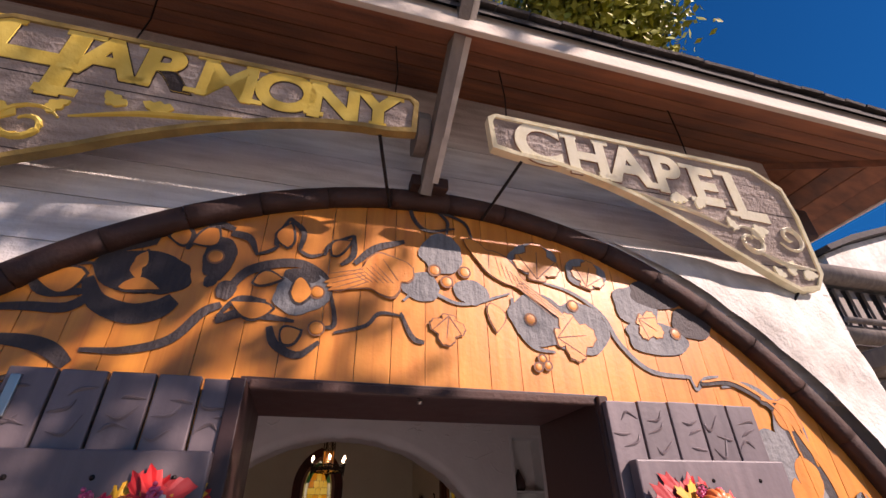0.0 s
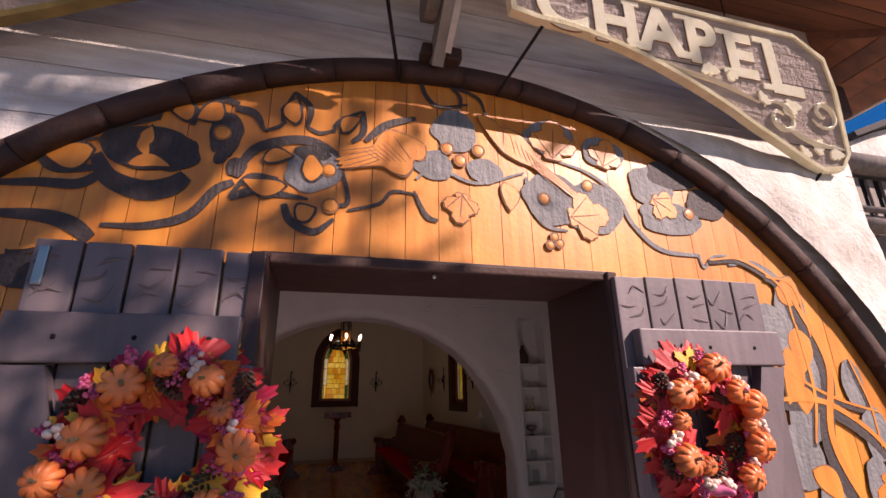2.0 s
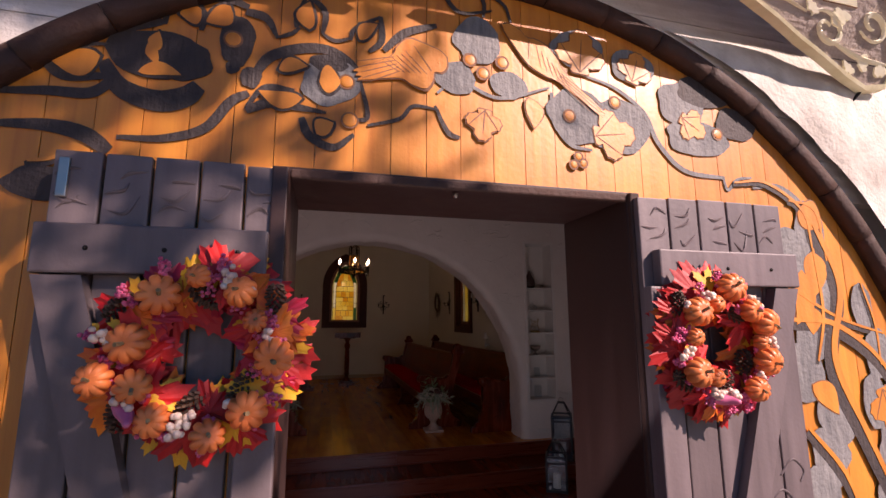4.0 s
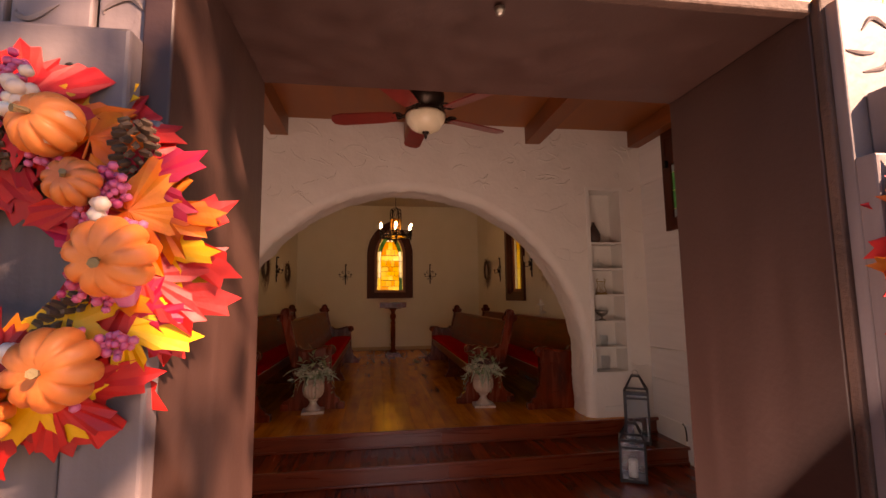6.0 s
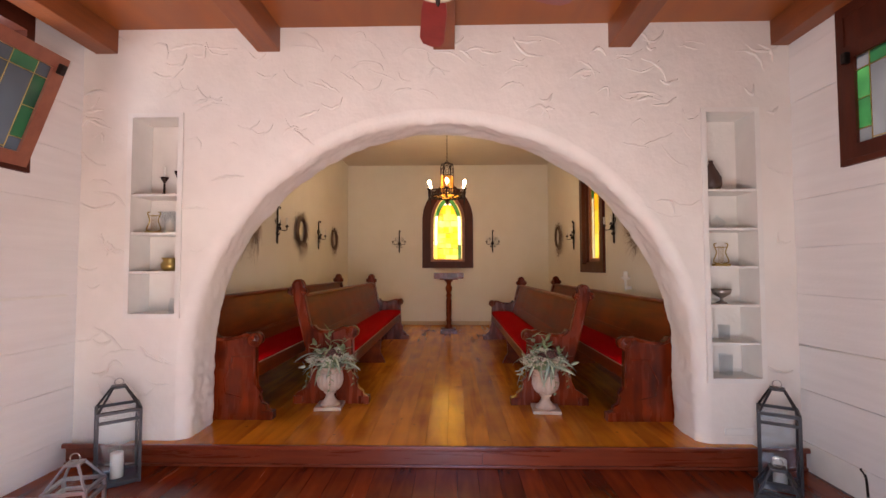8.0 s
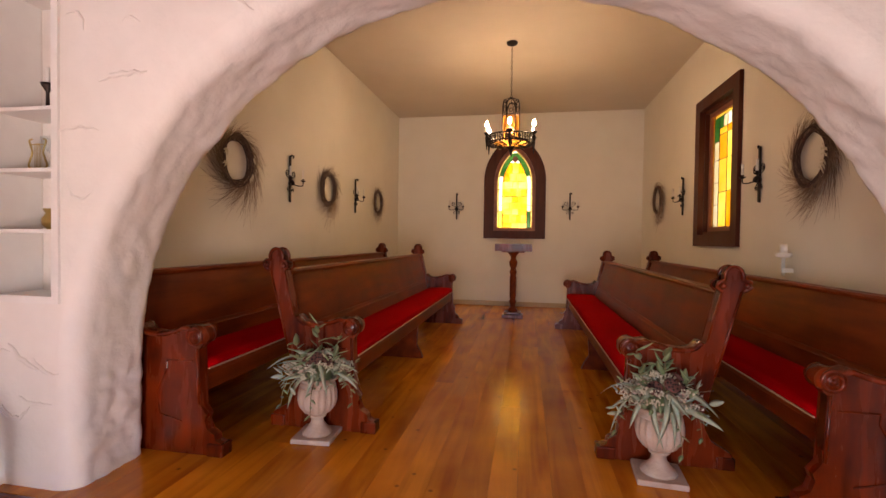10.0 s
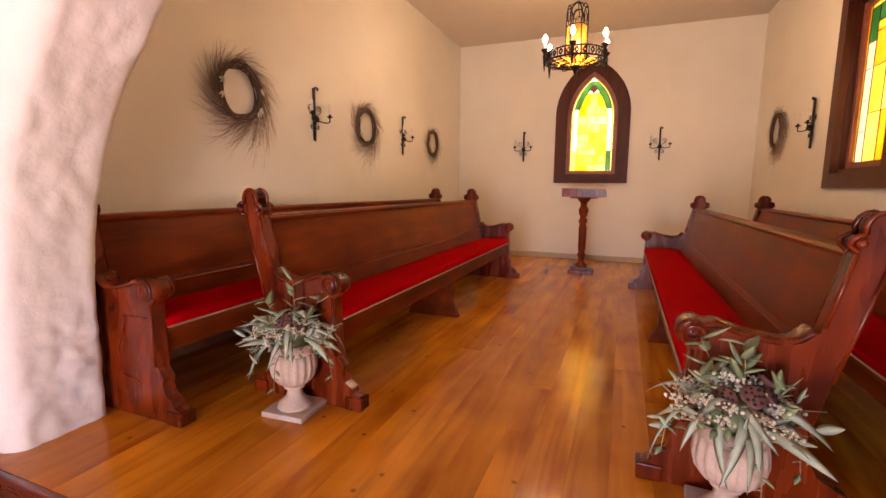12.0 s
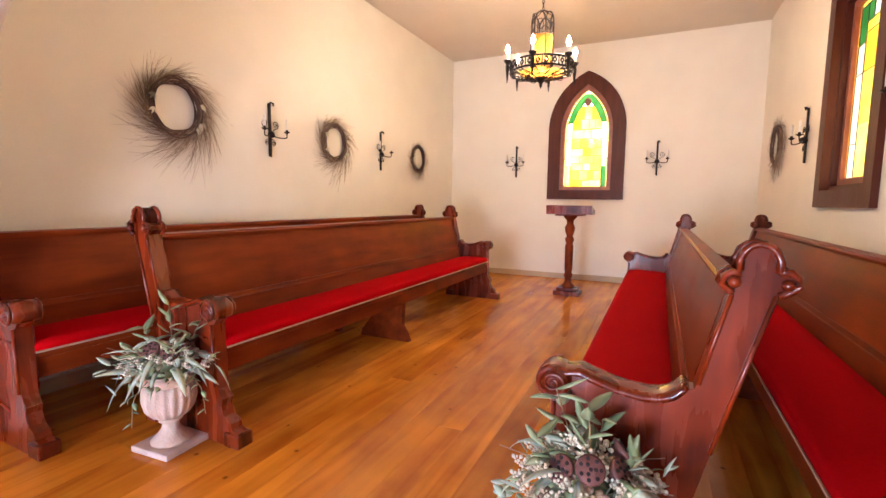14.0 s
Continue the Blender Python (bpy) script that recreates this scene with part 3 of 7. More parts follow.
while d < 0.56:
    e = min(d + 0.105, 0.60)
    part("soffit_board", slanted("x", -3.3, 0, d + 0.0015, e - 0.0015, random.uniform(-0.004, 0.002), random.uniform(-0.004, 0.002)), SOFFIT_WOOD, eave)
    part("soffit_board", slanted("y", 0, 11.5, d + 0.0015, e - 0.0015, random.uniform(-0.004, 0.002), random.uniform(-0.004, 0.002)), SOFFIT_WOOD, eave)
    d += 0.105
bm = bmesh.new()
tube(bm, [(EAVE_X - 0.01, EAVE_Y + 0.01, EAVE_Z - 0.012), (EAVE_X - 0.56, EAVE_Y + 0.56, EAVE_Z + 0.30)], 0.03, 4)
part("hip_rafter", bm, SOFFIT_WOOD, eave)
part("corner_block", boxes((2.84, 3.02, FRONT - 0.01, 2.2, 2.72, 2.92), bevel=0.015), DARK_TRIM, eave)
bm = bmesh.new()
LIP = 0.05
x0, x1, y0, y1, zb, ridge = -3.3, EAVE_X + LIP, EAVE_Y - LIP, 12.2, EAVE_Z + 0.11, 5.9
base = [bm.verts.new(p) for p in ((x0, y0, zb), (x1, y0, zb), (x1, y1, zb), (x0, y1, zb))]
tops = [bm.verts.new(p) for p in ((x0, 6.7, ridge), (-1.7, 6.7, ridge))]
lows = [bm.verts.new((v.co.x, v.co.y, v.co.z - 0.03)) for v in base]
for f in ((base[0], base[1], tops[1], tops[0]), (base[1], base[2], tops[1]), (base[2], base[3], tops[0], tops[1]), (base[3], base[0], tops[0]), *[(lows[i], lows[(i + 1) % 4], base[(i + 1) % 4], base[i]) for i in range(4)]):
    bm.faces.new(f)
part("roof_deck", bm, SHINGLE, eave)
shake = boxes((0, 0.135, -0.02, 0.24, 0, 0.012))
for v in shake.verts:
    v.co.z += 0.008 * (1 if v.co.y < 0 else 0)
shake_mesh = finish("shingle", shake, SHINGLE)
slope = math.atan2(ridge - zb, 6.7 - y0)
for row in range(4):
    x = -3.3 + (0.07 if row % 2 else 0)
    while x < x1 - 0.13 - 0.14 * row:
        y = y0 + row * 0.14
        again("shingle", shake_mesh, eave, pose(x, y, zb + 0.004 + (y - y0) * math.tan(slope) + random.uniform(0, 0.012), math.degrees(slope) + random.uniform(-1.5, 1.5), 0, random.uniform(-2, 2)))
        x += 0.14

# ---- entry hall ----
WIN_Y0, WIN_Y1, WIN_Z0, WIN_Z1 = 3.86, 4.69, 1.66, 2.53
for name, x0, x1 in (("wall_west_hall", HALL_L - 0.25, HALL_L), ("wall_east_hall", HALL_R, HALL_R + 0.10)):
    bm = boxes((x0, x1, INNER, WIN_Y0, -0.34, 2.95), (x0, x1, WIN_Y1, ARCH_B, -0.34, 2.95), (x0, x1, WIN_Y0, WIN_Y1, -0.34, WIN_Z0), (x0, x1, WIN_Y0, WIN_Y1, WIN_Z1, 2.95))
    solid(name, bm, BOARD_WHITE, "white painted hall side wall of wide boards", "wall", "structure")
# wide wall boards, each a little proud
for name, xf, s in (("wall_boards", HALL_L, 1), ("wall_boards", HALL_R, -1)):
    boards = thing(name, "wide white painted horizontal wall boards with open joints", "wall boards", kind="structure")
    z = -0.28
    heights = (0.31, 0.32, 0.28, 0.31, 0.29, 0.30, 0.33, 0.30, 0.30, 0.28)
    for h in heights:
        z1 = min(z + h - 0.003, HALL_TOP - 0.002)
        if z1 - z < 0.03:
            break
        tilt = random.uniform(-0.002, 0.003)
        dims = []
        for y0, y1 in ((INNER, WIN_Y0), (WIN_Y0, WIN_Y1), (WIN_Y1, ARCH_F - 0.001)):
            if y0 == WIN_Y0:
                for a, b in ((z, min(z1, WIN_Z0)), (max(z, WIN_Z1), z1)):
                    if b - a > 0.01:
                        dims.append((y0, y1, a, b))
            else:
                dims.append((y0, y1, z, z1))
        bm = bmesh.new()
        for y0, y1, a, b in dims:
            lo, hi = sorted((xf, xf + s * (0.010 + tilt)))
            box(bm, lo, hi, y0, y1, a, b)
        part("wall_board", bm, BOARD_WHITE, boards)
        z += h
solid("ceiling_hall", boxes((HALL_L - 0.2, HALL_R + 0.2, INNER - 0.2, ARCH_F + 0.02, HALL_TOP, HALL_TOP + 0.06)), PLY_CEILING, "stained reddish plywood hall ceiling", "ceiling", "structure")
for x0, x1 in ((-1.67, -1.52), (-0.575, -0.425), (0.595, 0.735), (1.74, 1.885), (2.785, 2.90)):
    solid("ceiling_beam", boxes((x0, x1, INNER + 0.001, ARCH_F - 0.001, 2.545, HALL_TOP - 0.002), bevel=0.004), BEAM_WOOD, "brown stained wooden ceiling beam", "beam", "structure", "ceiling beams")

# ---- arch wall with two shelf niches ----
NICHE_L = (-1.405, -1.09, 0.81, 2.11)
NICHE_R = (2.35, 2.665, 0.405, 2.11)


def arch_point(a, grow=0.0):
    """The arch's edge; a runs from 0 at the right foot to 1 at the left foot."""
    leg = 0.16
    if a < leg:
        return ARCH_X + ARCH_A + grow, ARCH_SPRING * a / leg
    if a > 1 - leg:
        return ARCH_X - ARCH_A - grow, ARCH_SPRING * (1 - a) / leg
    t = math.pi * (a - leg) / (1 - 2 * leg)
    return ARCH_X + (ARCH_A + grow) * math.cos(t), ARCH_SPRING + (ARCH_RISE + grow) * math.sin(t)


bm = bmesh.new()
WALL_T = 3.3
for (n0, n1, nz0, nz1), x0, x1 in ((NICHE_L, HALL_L - 0.2, ARCH_X - ARCH_A - 0.08), (NICHE_R, ARCH_X + ARCH_A + 0.08, HALL_R + 0.2)):
    box(bm, x0, n0, ARCH_F, ARCH_B, -0.3, WALL_T)
    box(bm, n1, x1, ARCH_F, ARCH_B, -0.3, WALL_T)
    box(bm, n0, n1, ARCH_F, ARCH_B, -0.3, nz0)
    box(bm, n0, n1, ARCH_F, ARCH_B, nz1, WALL_T)
    box(bm, n0, n1, ARCH_F + 0.2, ARCH_B, nz0, nz1)
N = 320
grows = ((ARCH_F, 0.078), (ARCH_F + 0.006, 0.052), (ARCH_F + 0.02, 0.026), (ARCH_F + 0.045, 0.007), *[(ARCH_F + 0.065 + 0.02 * k, 0) for k in range(13)], (ARCH_B - 0.03, 0), (ARCH_B - 0.008, 0.008), (ARCH_B, 0.02))
rows = []
for i in range(N + 1):
    a = i / N
    row = []
    for y, g in grows:
        x, z = arch_point(a, g)
        d = 0.012 * noise.noise((x * 4, y * 6, z * 4)) + 0.016 * (abs(noise.noise((x * 9 + 2, y * 11, z * 9))) - 0.2) + 0.007 * abs(noise.noise((x * 17, y * 15 + 4, z * 17))) + 0.005 * noise.noise((x * 24, y * 26, z * 24))
        if y in (ARCH_F, ARCH_B):
            d = 0
        cx, cz = ARCH_X - x, ARCH_SPRING - z if z > ARCH_SPRING else 0
        ln = math.hypot(cx, cz) or 1
        row.append(bm.verts.new((x + d * cx / ln, y, z + d * cz / ln)))
    rows.append(row)
for a, b in zip(rows, rows[1:]):
    for k in range(len(grows) - 1):
        bm.faces.new((a[k], a[k + 1], b[k + 1], b[k])).smooth = True
# faces round the arch, front and back, up to a frame of straight lines
for col, y in ((0, ARCH_F), (-1, ARCH_B)):
    xl, xr = ARCH_X - ARCH_A - 0.08, ARCH_X + ARCH_A + 0.08
    outer = []
    for i in range(N + 1):
        p = rows[i][col].co
        outer.append(bm.verts.new((min(max(p.x, xl), xr), y, WALL_T)))
    for i in range(N):
        if abs(outer[i].co.x - outer[i + 1].co.x) < 1e-6:
            continue
        bm.faces.new((rows[i][col], rows[i + 1][col], outer[i + 1], outer[i]))
    for x, ids in ((xr, range(0, N // 2)), (xl, range(N // 2, N))):
        for i in ids:
            a, b = rows[i][col], rows[i + 1][col]
            if abs(a.co.x - b.co.x) < 1e-6 and abs(a.co.x - x) > 1e-6:
                c, d = bm.verts.new((x, y, a.co.z)), bm.verts.new((x, y, b.co.z))
                bm.faces.new((a, b, d, c))
        leg = [i for i in ids if abs(rows[i][col].co.x - rows[i + 1][col].co.x) < 1e-6]
        e = rows[leg[-1] + 1 if x == xr else leg[0]][col]
        if abs(e.co.x - x) > 1e-6:
            bm.faces.new((e, bm.verts.new((x, y, e.co.z)), bm.verts.new((x, y, WALL_T)), bm.verts.new((e.co.x, y, WALL_T))))
solid("wall_arch", bm, PLASTER, "white trowelled plaster wall with a wide round arch", "wall", "structure")

# trowel ridges in the plaster
bm = bmesh.new()
rng = random.Random(7)
for k in range(420):
    x, z = rng.uniform(-1.7, 2.85), rng.uniform(0.2, 2.65)
    dx = (x - ARCH_X) / (ARCH_A + 0.12)
    if abs(dx) < 1 and z < ARCH_SPRING + (ARCH_RISE + 0.12) * math.sqrt(1 - dx * dx):
        continue
    if any(n[0] - 0.08 < x < n[1] + 0.08 and n[2] - 0.1 < z < n[3] + 0.1 for n in (NICHE_L, NICHE_R)):
        continue
    ang, ln, bend = rng.uniform(-0.9, 0.5), rng.uniform(0.06, 0.26), rng.uniform(-0.06, 0.06)
    pts = []
    for i in range(9):
        t = i / 8 - 0.5
        u, v = ln * t, bend * (1 - 4 * t * t) + 0.006 * rng.uniform(-1, 1)
        pts.append((x + u * math.cos(ang) - v * math.sin(ang), ARCH_F - 0.0005, z + u * math.sin(ang) + v * math.cos(ang)))
    if max(p[2] for p in pts) < 2.69:
        w = rng.uniform(0.005, 0.013)
        tube(bm, pts, [w * math.sin(math.pi * (0.06 + 0.88 * i / 8)) for i in range(9)], 5)
solid("wall_arch_trowel_marks", bm, PLASTER, "raised trowel marks in the white plaster", "plaster marks", "stuff", smooth=True)

# ---- chapel shell ----
for name, dims in (("wall_west", (LEFT - 0.25, LEFT, ARCH_B, BACK + 0.25, -0.3, 3.3)),):
    solid(name, boxes(dims), WALL_CREAM, "smooth cream painted chapel wall", "wall", "structure")
CW = (7.82, 8.66, 1.14, 2.44)     # east window opening
bm = boxes((RIGHT, RIGHT + 0.25, ARCH_B, CW[0], -0.3, 3.3), (RIGHT, RIGHT + 0.25, CW[1], BACK + 0.25, -0.3, 3.3), (RIGHT, RIGHT + 0.25, CW[0], CW[1], -0.3, CW[2]), (RIGHT, RIGHT + 0.25, CW[0], CW[1], CW[3], 3.3))
solid("wall_east", bm, WALL_CREAM, "smooth cream painted chapel wall with a window", "wall", "structure")


def gothic(w, z0, spring, apex, n=14):
    """A pointed arch's outline round x = 0, from the left foot over the top."""
    h = apex - spring
    r = (w * w + h * h) / (2 * w)
    top = math.acos((r - w) / r)
    side = [(r * math.cos(top * i / n) - (r - w), spring + r * math.sin(top * i / n)) for i in range(n)] + [(0.0, apex)]
    return [(-w, z0), *[(-x, z) for x, z in side], *[(x, z) for x, z in side[-2::-1]], (w, z0)]


WB_X = 0.615
hole = gothic(0.345, 1.22, 2.02, 2.62)
bm = bmesh.new()
for y in (BACK, BACK + 0.25):
    zt, zb, xl, xr = 3.3, -0.3, LEFT - 0.25, RIGHT + 0.25
    ring = [bm.verts.new((WB_X + x, y, z)) for x, z in hole]
    frame_pts = []
    for x, z in hole:
        frame_pts.append(bm.verts.new((WB_X + x, y, zt)))
    for i in range(1, len(hole) - 2):
        if abs(hole[i][0] - hole[i + 1][0]) > 1e-6:
            bm.faces.new((ring[i], ring[i + 1], frame_pts[i + 1], frame_pts[i]))
    box_v = lambda x, z: bm.verts.new((x, y, z))
    x0, x1 = WB_X + hole[0][0], WB_X + hole[-1][0]
    for q in (((xl, zb), (x0, zb), (x0, zt), (xl, zt)), ((x1, zb), (xr, zb), (xr, zt), (x1, zt)), ((x0, zb), (x1, zb), (x1, hole[0][1]), (x0, hole[0][1]))):
        bm.faces.new([box_v(*p) for p in q])
for (xa, za), (xb, zb2) in zip(hole, [*hole[1:], hole[0]]):
    bm.faces.new([bm.verts.new((WB_X + x, y, z)) for x, y, z in ((xa, BACK, za), (xb, BACK, zb2), (xb, BACK + 0.25, zb2), (xa, BACK + 0.25, za))])
solid("wall_north", bm, WALL_CREAM, "smooth cream painted end wall with a pointed window", "wall", "structure")
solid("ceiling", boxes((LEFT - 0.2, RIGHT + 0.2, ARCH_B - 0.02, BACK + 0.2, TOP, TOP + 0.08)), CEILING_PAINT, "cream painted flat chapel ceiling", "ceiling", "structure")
for name, dims in (("baseboard", (LEFT, RIGHT, BACK - 0.018, BACK, 0, 0.075)), ("baseboard", (LEFT, LEFT + 0.016, ARCH_B, BACK - 0.02, 0, 0.075)), ("baseboard", (RIGHT - 0.016, RIGHT, ARCH_B, BACK - 0.02, 0, 0.075))):
    solid(name, boxes(dims, bevel=0.004), BASE_TAN, "narrow tan wooden baseboard along the wall", "baseboard", "structure")

# ---- floors and steps ----
solid("floor_slab", boxes((LEFT - 0.2, RIGHT + 0.2, 5.06, BACK + 0.2, -0.30, -0.025)), DARK_TRIM, "dark wooden subfloor under the boards", "floor", "structure")
solid("floor_slab_hall", boxes((HALL_L - 0.2, HALL_R + 0.2, INNER - 0.44, 5.06, -0.34, -0.305)), DARK_TRIM, "dark wooden subfloor under the boards", "floor", "structure")

# ---- carving on the plank front ----
dark_bm, grey_bm, cut_bm, fine_bm, relief_bm = (bmesh.new() for _ in range(5))
CARVE = FRONT - 0.0015


layer = [0]


def flat(bm, outline, y, thick=0.002):
    layer[0] += 1
    y -= 0.00002 * layer[0]
    prism(bm, outline, y - thick, y + 0.0005)


def blob(x, z, rx, rz, seed, n=28):
    pts = []
    for k in range(n):
        a = k * math.tau / n
        r = 1 + 0.22 * noise.noise((math.cos(a) * 1.6 + seed, math.sin(a) * 1.6, seed * 3.1))
        pts.append((x + rx * r * math.cos(a), z + rz * r * math.sin(a)))
    return pts


stain_count = 0


def stain_or_shade(x, z, rx, rz, tone):
    global stain_count
    stain_count += 1
    flat(dark_bm if tone == "dark" else grey_bm, blob(x, z, rx, rz, x * 7 + z * 3), CARVE - 0.00007 * stain_count)


def ribbon(bm, pts, w0, w1, y, thick):
    layer[0] += 1
    y -= 0.00002 * layer[0]
    line = curve([(a, 0, b) for a, b in pts], 8)
    left, right = [], []
    for i, p in enumerate(line):
        d = (line[min(i + 1, len(line) - 1)] - line[max(i - 1, 0)]).normalized()
        t = i / (len(line) - 1)
        w = (w0 + (w1 - w0) * t) * (0.25 + 0.75 * math.sin(math.pi * (0.08 + 0.84 * t)) ** 0.6) / 2
        left.append((p.x - d.z * w, p.z + d.x * w))
        right.append((p.x + d.z * w, p.z - d.x * w))
    vl = [[bm.verts.new((a, yy, b)) for a, b in side] for side in (left, right) for yy in (y - thick, y)]
    for i in range(len(line) - 1):
        bm.faces.new((vl[0][i], vl[0][i + 1], vl[2][i + 1], vl[2][i]))
        bm.faces.new((vl[0][i], vl[1][i], vl[1][i + 1], vl[0][i + 1]))
        bm.faces.new((vl[2][i], vl[2][i + 1], vl[3][i + 1], vl[3][i]))


def vine(pts, w0, w1):
    """A stem with its dark cut edge."""
    ribbon(cut_bm, pts, w0 * 1.25, w1 * 1.25, CARVE - 0.002, 0.0025)
    ribbon(relief_bm, [(a + w0 * 0.30, b + w0 * 0.45) for a, b in pts], w0 * 0.55, w1 * 0.55, CARVE - 0.004, 0.003)


def cut_line(tone, pts, w0, w1):
    """A stained cut line that swells in the middle."""
    ribbon(dark_bm if tone == "dark" else grey_bm, pts, w0 * 1.15, w1 * 1.15, CARVE - 0.0016, 0.0008)


def leaf_shape(x0, z0, x1, z1, wide, grow, lobes=0):
    ln, ang = math.hypot(x1 - x0, z1 - z0), math.atan2(z1 - z0, x1 - x0)
    side = []
    n = 22 if lobes else 10
    for i in range(n + 1):
        t = i / n
        w = wide / 2 * math.sin(math.pi * t ** 0.8) ** 0.9
        if lobes:
            w *= 0.72 + 0.5 * abs(math.sin(lobes * math.pi * t))
        side.append((t * (ln + 2 * grow) - grow, w + grow * math.sin(math.pi * t)))
    pts = side + [(u, -v) for u, v in side[-2:0:-1]]
    bend = 0.14 * ln
    out = []
    for u, v in pts:
        v += bend * math.sin(math.pi * max(0, min(1, u / max(ln, 1e-3))))
        out.append((x0 + u * math.cos(ang) - v * math.sin(ang), z0 + u * math.sin(ang) + v * math.cos(ang)))
    return out


def rib(x0, z0, x1, z1, w):
    ribbon(fine_bm, [(x0, z0), ((x0 + x1) / 2, (z0 + z1) / 2), (x1, z1)], w, w * 0.6, CARVE - 0.0064, 0.0004)


def leaf(x0, z0, x1, z1, wide, lobes=0):
    rim = 0.010 if x0 < 0.6 else 0.006
    flat(cut_bm if x0 < 0.6 else fine_bm, leaf_shape(x0, z0, x1, z1, wide, rim, lobes), CARVE - 0.003, 0.0008)
    flat(relief_bm, leaf_shape(x0, z0, x1, z1, wide, 0.0, lobes), CARVE - 0.0042, 0.0016)


def maple(x0, z0, x1, z1, wide):
    ln, ang = math.hypot(x1 - x0, z1 - z0), math.atan2(z1 - z0, x1 - x0)
    for grow, bm, y, th in ((0.006, fine_bm, CARVE - 0.0032, 0.0008), (0.0, relief_bm, CARVE - 0.0045, 0.0016)):
        pts = []
        for k in range(33):
            a = -math.pi * 0.86 + 2 * math.pi * 0.86 * k / 32
            r = (0.30 + 0.28 * abs(math.cos(2.05 * a)) ** 0.8 + 0.10 * math.cos(a) + 0.045 * (k % 2)) * max(ln, wide * 0.8) * 1.1 + grow
            pts.append((x0 + ln * 0.4 * math.cos(ang) + r * math.cos(a + ang), z0 + ln * 0.4 * math.sin(ang) + r * math.sin(a + ang)))
        flat(bm, pts, y, th)
    for da in (-0.7, 0, 0.7):
        rib(x0, z0, x0 + 0.9 * ln * math.cos(ang + da), z0 + 0.9 * ln * math.sin(ang + da), 0.006)


def bird(x0, z0, x1, z1, wide):
    """A carved bird: head with a beak, a full body, and a long closed tail, all scored with feather lines."""
    ln, ang = math.hypot(x1 - x0, z1 - z0), math.atan2(z1 - z0, x1 - x0)
    ca, sa = math.cos(ang), math.sin(ang)

    def at(u, v):
        return x0 + u * ca - v * sa, z0 + u * sa + v * ca

    outline = [(-0.20, 0.05), (-0.15, 0.17), (-0.05, 0.22), (0.05, 0.20), (0.12, 0.30), (0.25, 0.36), (0.40, 0.28), (0.55, 0.16), (1.04, 0.15), (1.00, 0.08), (1.07, 0.04), (1.02, -0.02), (1.05, -0.09), (0.55, -0.10), (0.40, -0.20), (0.22, -0.26), (0.06, -0.18), (-0.06, -0.10), (-0.14, -0.04)]
    k = wide / 0.42
    pts = [(u * ln, v * (k if u < 0.6 else 0.55 * k)) for u, v in outline]
    smooth = [(p.x, p.z) for p in curve([(u, 0, v) for u, v in [*pts, pts[0]]], 4)][:-1]
    flat(fine_bm, [at(u * 1.03 - 0.004, v * 1.10) for u, v in smooth], CARVE - 0.0032, 0.0008)
    flat(relief_bm, [at(u, v) for u, v in smooth], CARVE - 0.0045, 0.0018)
    for q in range(5):
        v = (q - 2) * 0.045 * k
        rib(*at(0.50 * ln, v), *at(1.0 * ln, v * 1.5), 0.0045)
    for q in range(6):
        u = (0.16 + 0.07 * q) * ln
        rib(*at(u, 0.20 * k - 0.02 * q * k), *at(u + 0.16 * ln, -0.12 * k + 0.01 * q * k), 0.004)
    rib(*at(0.08 * ln, 0.18 * k), *at(0.18 * ln, -0.16 * k), 0.005)
    berry(*at(-0.06 * ln, 0.10 * k), 0.006)


def berry(x, z, r):
    flat(fine_bm, [(x + (r + 0.006) * math.cos(k * math.tau / 18), z + (r + 0.006) * math.sin(k * math.tau / 18)) for k in range(18)], CARVE - 0.0036, 0.0008)
    lathe(relief_bm, [(0, 0.006), (r * 0.5, 0.0055), (r * 0.85, 0.004), (r, 0.001), (r, 0)], 16)
    new_verts = list(relief_bm.verts)[-(16 * 4 + 1):]
    for v in new_verts:
        v.co = Vector((x + v.co.x, CARVE - 0.004 - v.co.z, z + v.co.y))


stain_or_shade(-0.352, 2.062, 0.132, 0.079, "dark")
stain_or_shade(-0.279, 2.055, 0.082, 0.071, "dark")
cut_line("dark", [(-0.496, 2.019), (-0.443, 1.94), (-0.346, 1.908), (-0.27, 1.929), (-0.23, 1.971)], 0.05, 0.07)
cut_line("dark", [(-0.495, 2.063), (-0.449, 2.128), (-0.345, 2.174)], 0.018, 0.03)
cut_line("dark", [(-0.652, 2.01), (-0.575, 2.058), (-0.49, 2.073)], 0.022, 0.012)
cut_line("dark", [(-0.648, 2.005), (-0.591, 1.96), (-0.491, 1.968)], 0.03, 0.03)
cut_line("dark", [(-0.766, 1.888), (-0.624, 1.905), (-0.517, 1.912), (-0.458, 1.968)], 0.022, 0.035)
cut_line("dark", [(-0.743, 1.794), (-0.61, 1.8), (-0.518, 1.781), (-0.453, 1.736)], 0.028, 0.05)
cut_line("dark", [(-0.438, 1.782), (-0.316, 1.79), (-0.205, 1.834), (-0.136, 1.931), (-0.085, 1.966)], 0.02, 0.034)
cut_line("dark", [(-0.343, 2.165), (-0.328, 2.236), (-0.248, 2.277), (-0.16, 2.284), (-0.101, 2.268)], 0.02, 0.03)
cut_line("dark", [(-0.279, 2.266), (-0.239, 2.216), (-0.237, 2.161)], 0.04, 0.02)
stain_or_shade(-0.131, 2.143, 0.053, 0.089, "dark")
cut_line("dark", [(-0.132, 2.061), (-0.149, 2.026)], 0.05, 0.02)
cut_line("dark", [(-0.11, 2.252), (-0.045, 2.237), (-0.007, 2.171)], 0.035, 0.015)
